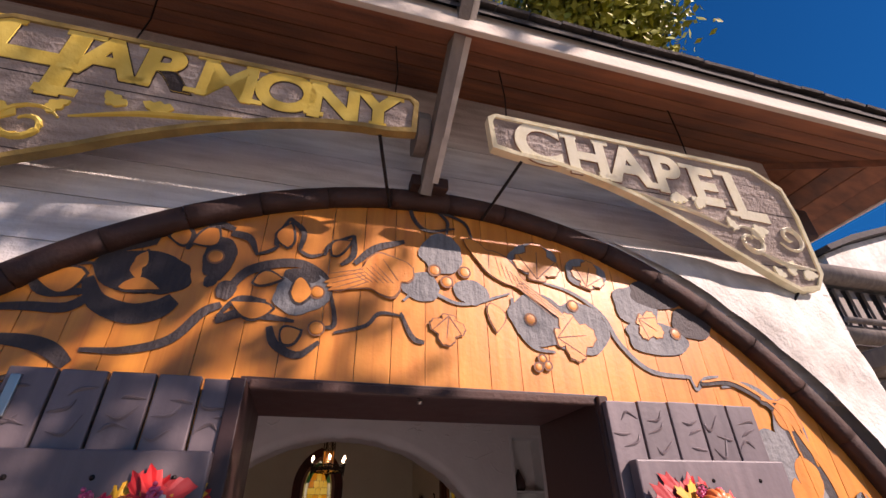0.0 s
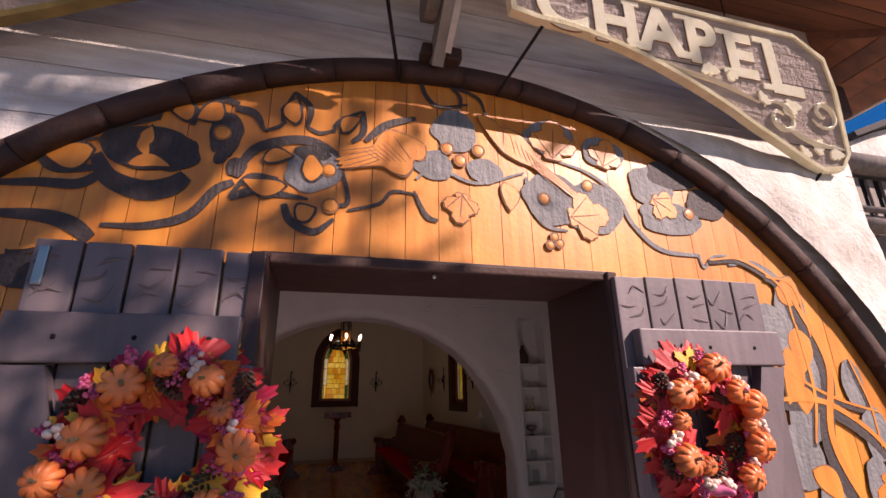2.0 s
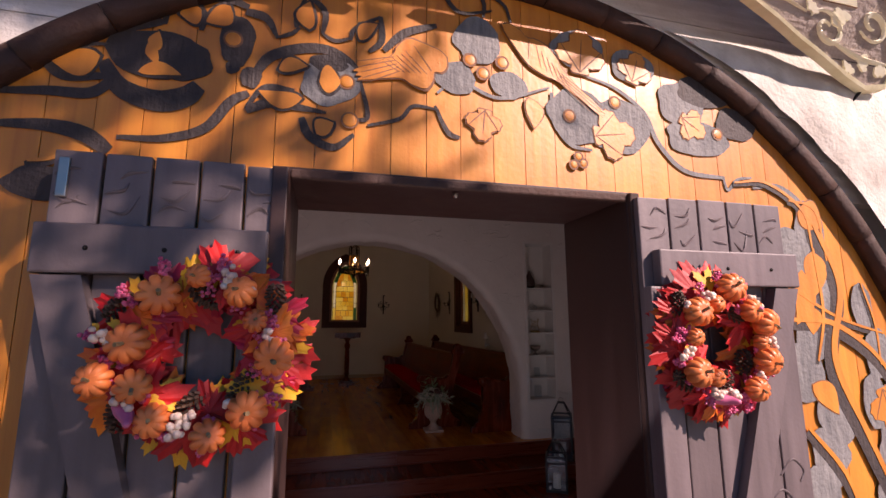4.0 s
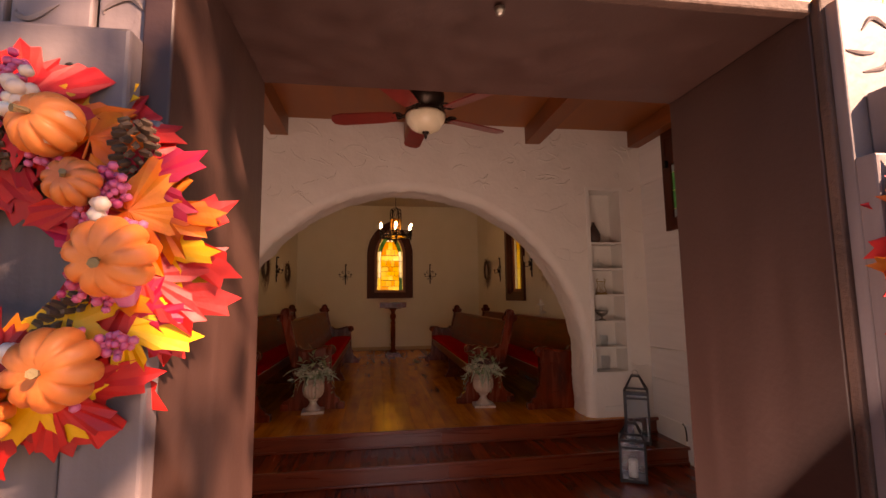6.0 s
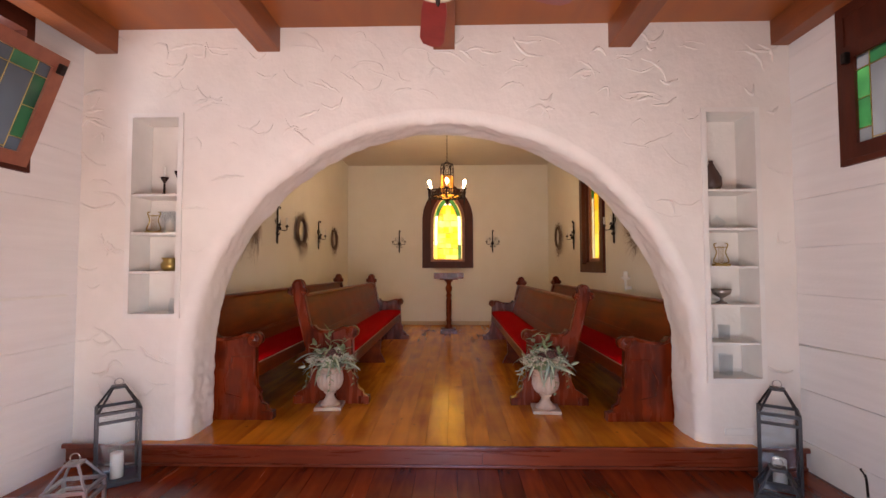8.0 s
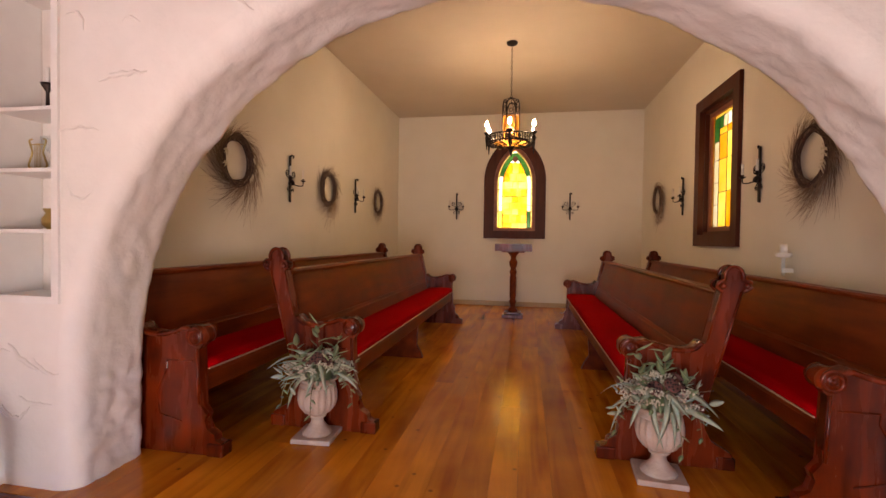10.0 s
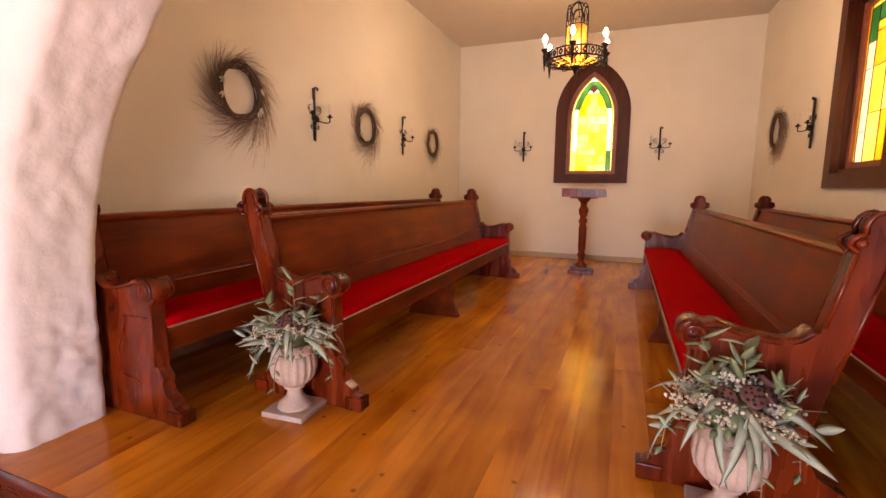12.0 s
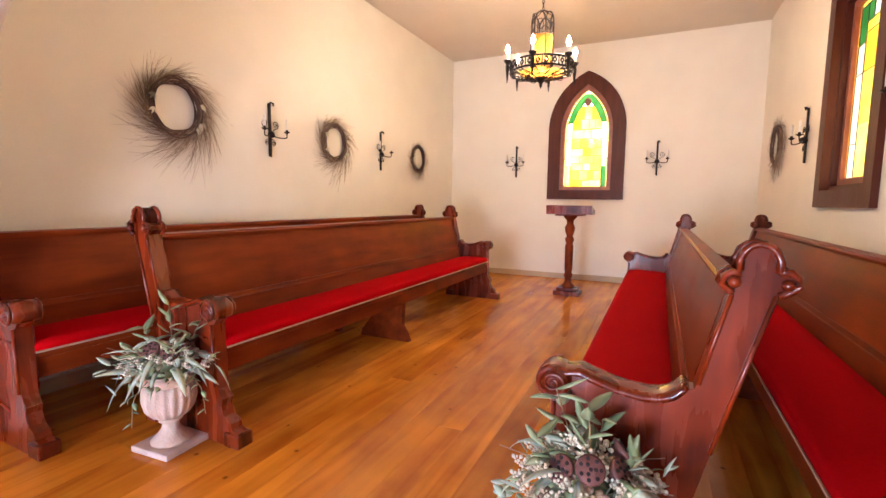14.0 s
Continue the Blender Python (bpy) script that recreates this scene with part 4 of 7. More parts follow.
cut_line("dark", [(-0.073, 2.029), (-0.025, 2.103), (0.074, 2.148), (0.164, 2.153), (0.24, 2.111), (0.268, 2.05)], 0.04, 0.022)
stain_or_shade(-0.083, 2.021, 0.032, 0.037, "dark")
cut_line("dark", [(-0.088, 1.923), (-0.036, 1.994), (0.054, 1.995)], 0.018, 0.014)
cut_line("dark", [(-0.091, 1.907), (-0.019, 1.94), (0.065, 1.936), (0.157, 1.927)], 0.036, 0.016)
stain_or_shade(0.16, 2.037, 0.096, 0.086, "grey")
stain_or_shade(0.161, 2.107, 0.066, 0.031, "dark")
cut_line("dark", [(0.079, 1.902), (0.107, 1.841), (0.183, 1.809), (0.249, 1.86)], 0.03, 0.02)
cut_line("dark", [(0.268, 2.05), (0.293, 1.93), (0.246, 1.912)], 0.016, 0.014)
cut_line("dark", [(0.05, 2.22), (0.052, 2.264), (0.081, 2.352)], 0.02, 0.014)
cut_line("dark", [(0.081, 2.352), (0.141, 2.294), (0.135, 2.211)], 0.02, 0.018)
cut_line("dark", [(0.229, 2.203), (0.245, 2.251), (0.332, 2.311)], 0.016, 0.014)
cut_line("dark", [(0.332, 2.311), (0.336, 2.219), (0.293, 2.169)], 0.022, 0.02)
cut_line("dark", [(0.135, 2.211), (0.18, 2.193), (0.234, 2.212)], 0.014, 0.012)
cut_line("dark", [(-0.004, 2.176), (0.035, 2.196), (0.062, 2.222)], 0.014, 0.012)
cut_line("dark", [(0.344, 2.183), (0.42, 2.263), (0.536, 2.312)], 0.028, 0.026)
cut_line("dark", [(0.294, 1.897), (0.403, 1.934), (0.452, 1.987), (0.544, 1.983)], 0.014, 0.012)
leaf(-0.503, 2.031, -0.628, 2.002, 0.085)
leaf(-0.353, 2.071, -0.386, 2.057, 0.07)
leaf(-0.353, 2.071, -0.354, 2.136, 0.04)
leaf(-0.4, 1.994, -0.281, 1.999, 0.045)
leaf(-0.241, 2.23, -0.302, 2.206, 0.07)
leaf(-0.157, 2.259, -0.225, 2.191, 0.07)
berry(-0.142, 2.145, 0.024)
leaf(0.079, 1.967, -0.056, 1.978, 0.06)
leaf(0.131, 2.034, 0.202, 2.042, 0.1)
berry(0.22, 2.045, 0.022)
berry(0.234, 1.908, 0.024)
leaf(0.129, 1.849, 0.182, 1.893, 0.06)
leaf(0.092, 2.219, 0.09, 2.323, 0.06)
leaf(0.26, 2.208, 0.321, 2.278, 0.05)
leaf(0.002, 2.059, 0.092, 2.084, 0.05)
stain_or_shade(0.691, 2.278, 0.093, 0.094, "grey")
stain_or_shade(0.607, 2.115, 0.080, 0.061, "grey")
stain_or_shade(0.819, 2.115, 0.076, 0.054, "grey")
stain_or_shade(1.106, 2.023, 0.139, 0.110, "grey")
stain_or_shade(1.278, 2.004, 0.145, 0.112, "grey")
stain_or_shade(1.592, 2.13, 0.118, 0.090, "grey")
stain_or_shade(1.667, 1.986, 0.161, 0.073, "grey")
# the next two patches paint the arch trim's shade over the carved leaves
stain_or_shade(1.711, 2.203, 0.134, 0.073, "dark")
stain_or_shade(1.866, 2.071, 0.102, 0.077, "dark")
stain_or_shade(1.117, 2.312, 0.116, 0.081, "grey")
stain_or_shade(1.362, 2.268, 0.103, 0.071, "grey")
cut_line("grey", [(0.99, 2.108), (0.998, 1.995), (1.06, 1.906), (1.154, 1.889)], 0.02, 0.014)
cut_line("grey", [(1.133, 2.2), (1.279, 2.161), (1.402, 2.072), (1.46, 1.949), (1.578, 1.843), (1.776, 1.826)], 0.014, 0.022)
cut_line("grey", [(1.492, 2.138), (1.532, 2.197), (1.632, 2.233)], 0.014, 0.014)
cut_line("grey", [(1.767, 1.829), (1.786, 1.776), (1.839, 1.824), (1.917, 1.839)], 0.012, 0.012)
cut_line("grey", [(1.916, 1.793), (2.051, 1.81), (2.165, 1.743), (2.211, 1.637)], 0.014, 0.03)
cut_line("dark", [(0.551, 2.511), (0.576, 2.428), (0.634, 2.381), (0.754, 2.411)], 0.02, 0.012)
cut_line("dark", [(0.67, 2.494), (0.72, 2.444), (0.718, 2.376)], 0.014, 0.014)
cut_line("dark", [(0.551, 2.511), (0.636, 2.497), (0.79, 2.456), (0.831, 2.375)], 0.012, 0.014)
cut_line("grey", [(0.537, 2.047), (0.615, 2.107), (0.775, 2.057), (0.982, 2.126)], 0.014, 0.012)
cut_line("dark", [(0.529, 1.997), (0.575, 1.905), (0.62, 1.885)], 0.014, 0.02)
maple(0.716, 2.0, 0.705, 1.9, 0.09)
leaf(0.892, 2.071, 0.91, 1.952, 0.07)
maple(1.17, 1.95, 1.32, 1.973, 0.11)
maple(1.116, 2.207, 1.131, 2.364, 0.09)
maple(1.352, 2.199, 1.388, 2.311, 0.09)
maple(1.581, 2.071, 1.673, 2.014, 0.11)
bird(0.854, 2.302, 1.191, 2.05, 0.08)
bird(0.515, 2.185, 0.265, 2.085, 0.13)
berry(0.661, 2.192, 0.022)
berry(0.789, 2.2, 0.022)
berry(0.712, 2.146, 0.022)
berry(1.266, 2.1, 0.022)
berry(1.757, 2.016, 0.022)
berry(1.061, 2.019, 0.022)
berry(1.09, 1.858, 0.015)
berry(1.069, 1.824, 0.015)
berry(1.11, 1.832, 0.015)
vine([(1.81, 1.80), (1.98, 1.81), (2.16, 1.70), (2.19, 1.53)], 0.022, 0.025)
leaf(2.14, 1.7, 2.27, 1.64, 0.14)
leaf(2.17, 1.52, 2.18, 1.34, 0.12)
vine([(2.09, 1.74), (2.23, 1.70), (2.26, 1.48)], 0.025, 0.02)
stain_or_shade(2.2, 1.63, 0.08, 0.12, "grey")
stain_or_shade(2.2, 1.36, 0.07, 0.12, "grey")
stain_or_shade(2.19, 1.39, 0.07, 0.1, "grey")
leaf(2.19, 1.53, 2.19, 1.39, 0.1)
leaf(2.13, 1.3, 2.14, 1.18, 0.1)
stain_or_shade(2.44, 1.3, 0.06, 0.1, "grey")
vine([(2.19, 1.53), (2.20, 1.26), (2.14, 1.06)], 0.03, 0.025)
vine([(2.06, 1.35), (2.28, 1.24), (2.53, 1.17)], 0.025, 0.02)
vine([(2.44, 1.39), (2.49, 1.21), (2.49, 1.04)], 0.02, 0.02)
stain_or_shade(-0.59, 1.63, 0.1, 0.05, "dark")
vine([(-0.65, 1.68), (-0.60, 1.69), (-0.56, 1.71)], 0.02, 0.02)
for k in range(7):
    stain_or_shade(2.08 + 0.07 * (k % 3), 0.55 + 0.16 * k, 0.10, 0.12, "grey")
for k in range(4):
    stain_or_shade(2.44 + 0.05 * (k % 2), 0.5 + 0.2 * k, 0.07, 0.11, "grey")
vine([(2.20, 1.62), (2.30, 1.35), (2.22, 1.05), (2.34, 0.75), (2.50, 0.40)], 0.07, 0.05)
vine([(2.02, 1.22), (2.25, 1.20), (2.48, 1.05), (2.62, 0.80)], 0.05, 0.03)
vine([(2.04, 0.80), (2.2, 0.62), (2.28, 0.40)], 0.04, 0.03)
leaf(2.12, 1.45, 2.06, 1.22, 0.11)
maple(2.48, 0.95, 2.52, 0.80, 0.14)
leaf(2.10, 0.98, 2.22, 0.86, 0.10)

part("carved_ground", dark_bm, STAIN_SHADE_DARK, panel, "dark stained carved background with painted trim shade")
part("carved_ground", grey_bm, STAIN_GREY, panel, "grey stained carved background")
part("carved_outline", cut_bm, STAIN_SHADE_DARK, panel, "dark cut outlines of the carving")
part("carved_outline", fine_bm, CUT_BROWN, panel, "brown cut outlines and veins of the carving")
part("carved_relief", relief_bm, RELIEF, panel, "raised carved leaves, stems and birds")


# ---- signs ----
SIGN_Y = 1.62


def sign_outline(mirror, grow=0.0):
    """The board's outline: a straight top, a stepped outer end and a curved underside that follows the arch."""
    top, bot = 2.89 + grow, 2.665 - grow
    pts = [(0.86 - grow, bot + 0.02), (0.85 - grow, top - 0.03), (0.885, top), (2.31, top - 0.005), (2.37, top - 0.045), (2.47 + grow * 0.7, top - 0.11), (2.485 + grow, 2.60), (2.45 + grow, 2.27), (2.38, 2.185 - grow), (2.27, 2.165 - grow), (2.18, 2.205 - grow), (2.07, 2.27 - grow)]
    for k in range(10):
        t = k / 9
        pts.append((1.95 - 0.98 * t, 2.335 - grow + 0.33 * math.sin(t * math.pi / 2) ** 0.9))
    cx = 0.69
    return [(2 * cx - x, z) for x, z in pts][::-1] if mirror else pts


def letters(parent, words, material, edge):
    for text, x, z, size, depth in words:
        for mat, off, dy, nm in ((edge, 0.006, 0.0005, "letter_shadow"), (material, 0.0, 0.0035, "letter"))[text == "M":]:
            data = bpy.data.curves.new(nm, "FONT")
            data.body, data.size, data.extrude, data.offset, data.align_x = text, size, 0.0022, (off * 0.6 + 0.011) if text != "M" else 0.004, "CENTER"
            ob = bpy.data.objects.new(nm, data)
            scene.collection.objects.link(ob)
            deps = bpy.context.evaluated_depsgraph_get()
            me = bpy.data.meshes.new_from_object(ob.evaluated_get(deps))
            bpy.data.objects.remove(ob)
            bpy.data.curves.remove(data)
            me.materials.clear()
            me.materials.append(mat)
            o = new(nm, me)
            o.parent = parent
            o.matrix_basis = pose(x, -dy, z, 90, 0, 0)


LEAN_FOOT, LEAN = 1.762, 0.68     # where the foot stands, and how far the board leans out for each metre up


def leaning(p):
    """Carries a point of the upright board, in the board's own frame, to the leaning board."""
    eye = Vector((0.246, 0.33, 1.30))
    q = Vector((p.x, SIGN_Y, p.z)) - eye
    k = (LEAN_FOOT + LEAN * (2.28 - eye.z) - eye.y) / (q.y + LEAN * q.z)
    w = eye + q * k
    return Vector((w.x, w.y - SIGN_Y + p.y, w.z))


def serif(bm, x, z, w, t):
    return box(bm, x - w / 2, x + w / 2, -0.0058, -0.001, z - t / 2, z + t / 2)


for mirror, label in ((False, "curved brown wooden sign with gold carved letters CHAPEL"), (True, "curved brown wooden sign with yellow carved letters HARMONY")):
    sign = thing("sign_board", label, "sign", (0, SIGN_Y, 0), "signs over the door")
    bm = bmesh.new()
    prism(bm, sign_outline(mirror), 0.0, 0.026)
    part("board", bm, SIGN_GROUND, sign)
    o, i = sign_outline(mirror, 0.004), sign_outline(mirror, -0.018)
    bm = bmesh.new()
    n = len(o)
    ov, iv, ob_, ib = ([bm.verts.new((x, y, z)) for x, z in ring] for ring, y in ((o, -0.010), (i, -0.010), (o, 0.027), (i, -0.001)))
    for k in range(n):
        j = (k + 1) % n
        bm.faces.new((ov[k], ov[j], iv[j], iv[k]))
        bm.faces.new((ov[k], ob_[k], ob_[j], ov[j]))
        bm.faces.new((iv[k], iv[j], ib[j], ib[k]))
    part("border", bm, SIGN_EDGE_SHADED if mirror else SIGN_EDGE_SUNLIT, sign, "worn gold painted border with its sun or shade painted in")
    c = 0.69
    flip = -1 if mirror else 1
    # gold scrolls on the wide end
    bm = bmesh.new()
    scrolls = [
        [(c + flip * (x - c), -0.004, z) for x, _, z in spiral(2.10, 2.40, 0.09, 0.025, 2.6, -1.3)],
        [(c + flip * (x - c), -0.004, z) for x, _, z in spiral(2.36, 2.46, 0.085, 0.02, 3.6, 1.2)],
        [(c + flip * (x - c), -0.004, z) for x, _, z in [tuple(p) for p in curve([(1.50, 0, 2.585), (1.65, 0, 2.55), (1.82, 0, 2.52), (2.0, 0, 2.46)], 8)]],
        [(c + flip * (x - c), -0.004, z) for x, _, z in [tuple(p) for p in curve([(2.1, 0, 2.36), (2.25, 0, 2.30), (2.43, 0, 2.29)], 8)]],
    ]
    for s in scrolls:
        tube(bm, s, [0.004 + 0.008 * math.sin(math.pi * k / (len(s) - 1)) for k in range(len(s))], 6)
    for x, z, a, ln in ((2.13, 2.43, 0.4, 0.12), (2.06, 2.46, 2.2, 0.08), (1.72, 2.57, 0.1, 0.10), (1.86, 2.55, 0.6, 0.09), (2.27, 2.24, 1.2, 0.09), (2.33, 2.24, 0.2, 0.09), (2.22, 2.23, 2.4, 0.07)):
        x = c + flip * (x - c)
        a = a if flip > 0 else math.pi - a
        prism(bm, leaf_shape(x, z, x + ln * math.cos(a), z + ln * math.sin(a), ln * 0.55, 0, 3), -0.008, 0.0)
    part("scroll_ornament", bm, SIGN_YELLOW if mirror else SIGN_SUNLIT, sign, "gold painted scrolls and leaves")
    seam = bmesh.new()
    for zz in ((2.28, 2.595) if not mirror else (2.30, 2.62)):
        xa, xb = sorted((c + flip * ((1.42 if zz > 2.5 else 2.07) - c), c + flip * (2.455 - c)))
        box(seam, xa, xb, -0.0012, 0.002, zz - 0.002, zz + 0.002)
    part("board_seam", seam, STAIN_SHADE_DARK, sign)
    if not mirror:
        words = [("C", 1.08, 2.655, 0.33, 1), ("H", 1.325, 2.635, 0.31, 1), ("A", 1.54, 2.63, 0.32, 1), ("P", 1.75, 2.62, 0.32, 1), ("E", 1.955, 2.59, 0.32, 1), ("L", 2.18, 2.54, 0.39, 1)]
    else:
        words = [("H", -0.82, 2.545, 0.46, 1), ("A", -0.60, 2.67, 0.29, 1), ("R", -0.42, 2.67, 0.29, 1), ("M", -0.205, 2.67, 0.29, 1), ("O", 0.005, 2.675, 0.28, 1), ("N", 0.19, 2.675, 0.27, 1), ("Y", 0.365, 2.68, 0.26, 1)]
    paint = SIGN_YELLOW if mirror else SIGN_SUNLIT
    letters(sign, words, paint, STAIN_SHADE_DARK if mirror else CUT_BROWN)
    for ch, x, z, s, _ in words:
        feet = {"H": (-0.27, 0.27), "A": (-0.32, 0.32), "R": (-0.22,), "M": (-0.33, 0.33), "N": (-0.27,), "Y": (0.0,), "P": (-0.22,), "E": (-0.2,), "L": (-0.2,)}.get(ch, ())
        tops = {"H": (-0.27, 0.27), "R": (-0.25,), "M": (-0.30, 0.30), "N": (-0.27, 0.27), "Y": (-0.27, 0.27), "P": (-0.25,), "E": (-0.22,), "L": (-0.2,)}.get(ch, ())
        for f in feet:
            part("letter_serif", serif(bmesh.new(), x + f * s, z + 0.04 * s, 0.27 * s, 0.075 * s), paint, sign)
        for f in tops:
            part("letter_serif", serif(bmesh.new(), x + f * s, z + 0.69 * s, 0.27 * s, 0.075 * s), paint, sign)
    # the board leans out at the top and widens towards its foot, which stands close to the wall
    for piece in sign.children:
        m = piece.matrix_basis
        for v in piece.data.vertices:
            p = m @ v.co
            v.co = m.inverted() @ leaning(p)
    # rods to the wall and wires to the soffit
    for x, z in ((c + flip * (1.0 - c), 2.66), (c + flip * (2.3 - c), 2.19)):
        a = leaning(Vector((x, 0.02, z)))
        part("hanger", tube(bmesh.new(), [a, (a.x - flip * 0.09, FRONT - SIGN_Y - 0.03, a.z - 0.13)], 0.007, 6), IRON, sign, "thin dark metal rod")
    for x in (c + flip * (0.95 - c), c + flip * (1.95 - c)):
        a = leaning(Vector((x, 0.015, 2.87)))
        top = EAVE_Z + PITCH * (a.y + SIGN_Y - EAVE_Y)
        part("hanger", tube(bmesh.new(), [a, (a.x + 0.01, a.y + 0.005, (a.z + top) / 2), (a.x - 0.005, a.y, top)], 0.003, 5), IRON, sign, "thin dark metal rod")

# ---- brace between arch and eaves ----
brace = thing("eave_brace", "weathered grey wooden brace from arch to eaves", "brace", (0.60, 0, 0))
bm = bmesh.new()
m = look((0.0, 1.79, 2.53), (0.03, 1.235, 3.06))
bmesh.ops.create_cube(bm, size=1, matrix=m @ Matrix.Translation((0, 0, -0.39)) @ Matrix.Diagonal((0.046, 0.085, 0.80, 1)))
part("brace_board", bm, GREY_WOOD, brace)
bm = bmesh.new()
m = look((0.032, 1.735, 2.55), (0.07, 1.215, 3.06))
bmesh.ops.create_cube(bm, size=1, matrix=m @ Matrix.Translation((0, 0, -0.37)) @ Matrix.Diagonal((0.025, 0.04, 0.76, 1)))
part("brace_strip", bm, FASCIA, brace)
bm = bmesh.new()
bmesh.ops.create_cone(bm, cap_ends=True, segments=24, radius1=0.095, radius2=0.095, depth=0.05, matrix=Matrix.Translation((-0.045, 1.68, 2.74)) @ Matrix.Rotation(math.pi / 2, 4, "Y"))
part("round_block", bm, GREY_WOOD, brace)
part("foot_plate", boxes((-0.06, 0.10, 1.755, 1.835, 2.535, 2.59), bevel=0.006), DARK_TRIM, brace)


# ---- door leaves ----
def door_leaf(x0, x1, y, hinge_left, rz):
    """A boarded door leaf that stands open against the front, with carved top boards, a ledge and a slanting brace."""
    leaf_thing = thing("door_leaf", "mauve-brown painted plank door leaf standing open, with carved top", "door", ((x0 + x1) / 2, y, -0.27), "door leaves", rz=rz)
    w, h = x1 - x0, 1.97
    n = 5
    sgn = 1 if hinge_left else -1
    for k in range(n):
        a, b = -w / 2 + w * k / n + 0.004, -w / 2 + w * (k + 1) / n - 0.004
        part("plank", boxes((a, b, 0, 0.028, 0, h + random.uniform(-0.004, 0.004)), bevel=0.004), DOOR_PAINT, leaf_thing)
        rr = random.Random(k + int(w * 100) + (3 if hinge_left else 0))
        cx = (a + b) / 2
        for q in range(3):
            ax, az = cx + rr.uniform(-0.03, 0.03), h - 0.16 + q * 0.045
            pts = curve([(ax - 0.035, 0, az), (ax + rr.uniform(-0.02, 0.02), 0, az + rr.uniform(-0.03, 0.03)), (ax + 0.035, 0, az + rr.uniform(-0.02, 0.05))], 5)
            bm = tube(bmesh.new(), [(min(max(p.x, a + 0.008), b - 0.008), -0.0005, min(p.z, h - 0.015)) for p in pts], [0.0015 + 0.004 * math.sin(math.pi * i / (len(pts) - 1)) for i in range(len(pts))], 5)
            part("carved_leaf", bm, DOOR_PAINT, leaf_thing)
    part("backing", boxes((-w / 2 + 0.01, w / 2 - 0.01, 0.027, 0.05, 0, h - 0.03)), PLANK_ORANGE if hinge_left else DARK_TRIM, leaf_thing)
    part("ledge", boxes((-w / 2 + (0.045 if not hinge_left else 0.0), w / 2 - (0.0 if not hinge_left else 0.045), -0.045, 0.0, h - 0.335, h - 0.205), bevel=0.006), DOOR_PAINT, leaf_thing)
    part("ledge", boxes((-w / 2 + 0.02, w / 2 - 0.02, -0.040, 0.0, 0.18, 0.32), bevel=0.006), DOOR_PAINT, leaf_thing)
    part("stile", boxes((sgn * w / 2 - 0.10 if sgn > 0 else -w / 2, sgn * w / 2 if sgn > 0 else -w / 2 + 0.10, -0.0415, -0.001, 0.33, h - 0.34), bevel=0.005), DOOR_PAINT, leaf_thing)
    bm = bmesh.new()
    xa, xb = (-sgn * (w / 2 - 0.06), sgn * (w / 2 - 0.19))
    top, low = h - 0.34, 0.325
    t = 0.11
    prism(bm, [(xb - t / 2, low), (xb + t / 2, low), (xa + t / 2, top), (xa - t / 2, top)], -0.038, -0.0005)
    part("brace", bm, DOOR_PAINT, leaf_thing)
    bm = bmesh.new()
    for q in range(5):
        ax, az = sgn * -(w / 2 - 0.14) + 0.05 * math.sin(q * 2), 0.55 + 0.1 * q
        tube(bm, curve([(ax - 0.06, -0.0003, az), (ax, -0.0003, az + 0.05), (ax + 0.05, -0.0003, az + 0.01), (ax + 0.03, -0.0003, az - 0.03)], 6), 0.004, 5)
    part("carved_scroll", bm, DOOR_PAINT, leaf_thing)
    for zz in (0.25, h - 0.27):
        for q in (-0.3, 0, 0.3):
            part("nail_head", ball(bmesh.new(), (q * w, -0.044, zz), 0.007), IRON, leaf_thing)
    if hinge_left:
        part("latch", boxes((-w / 2 + 0.02, -w / 2 + 0.045, -0.01, 0.0, h - 0.13, h - 0.02), bevel=0.003), SILVER, leaf_thing, "small worn metal latch")
    else:
        bm = bmesh.new()
        ball(bm, (-w / 2 + 0.07, -0.02, 1.27), 0.014)
        tube(bm, [(-w / 2 + 0.07, -0.02, 1.26), (-w / 2 + 0.07, -0.018, 1.21)], 0.005)
        part("hook", bm, SILVER, leaf_thing, "small pale metal hook", True)
    return leaf_thing


door_leaf(-0.545, 0.058, 1.782, True, 0)
door_leaf(1.285, 1.965, 1.800, False, 0)


# ---- autumn wreaths on the doors ----
def leaf_mesh(name, size, material, lobes=5, curl=0.25, seed=0):
    """A maple leaf with pointed lobes and a raised middle, thin but closed."""
    rng = random.Random(seed)
    bm = bmesh.new()
    rim = []
    n = lobes * 8
    for k in range(n):
        a = -math.pi * 0.84 + 2 * math.pi * 0.84 * k / (n - 1)
        s = abs(math.cos(lobes * 0.5 * a * 1.07))
        r = size * (0.40 + 0.62 * s ** 1.35) * (1 - 0.22 * abs(a) / math.pi) * (1.07 if k % 2 else 0.88)
        rim.append((r * math.sin(a), r * math.cos(a)))
    for dz, order in ((0.0, 1), (-0.0016, -1)):
        c = bm.verts.new((0, 0, 0.03 * size + dz))
        vs = [bm.verts.new((x, y, dz - curl * (x * x + y * y) / size * (0.7 + 0.6 * noise.noise((x * 20, y * 20, seed))))) for x, y in rim]
        for i in range(len(vs) - 1):
            bm.faces.new((c, vs[i], vs[i + 1])[::order])
    tube(bm, [(0, 0, 0), (0, -0.35 * size, -0.01)], 0.0018, 5)
    return finish(name, bm, material, recalc=False)


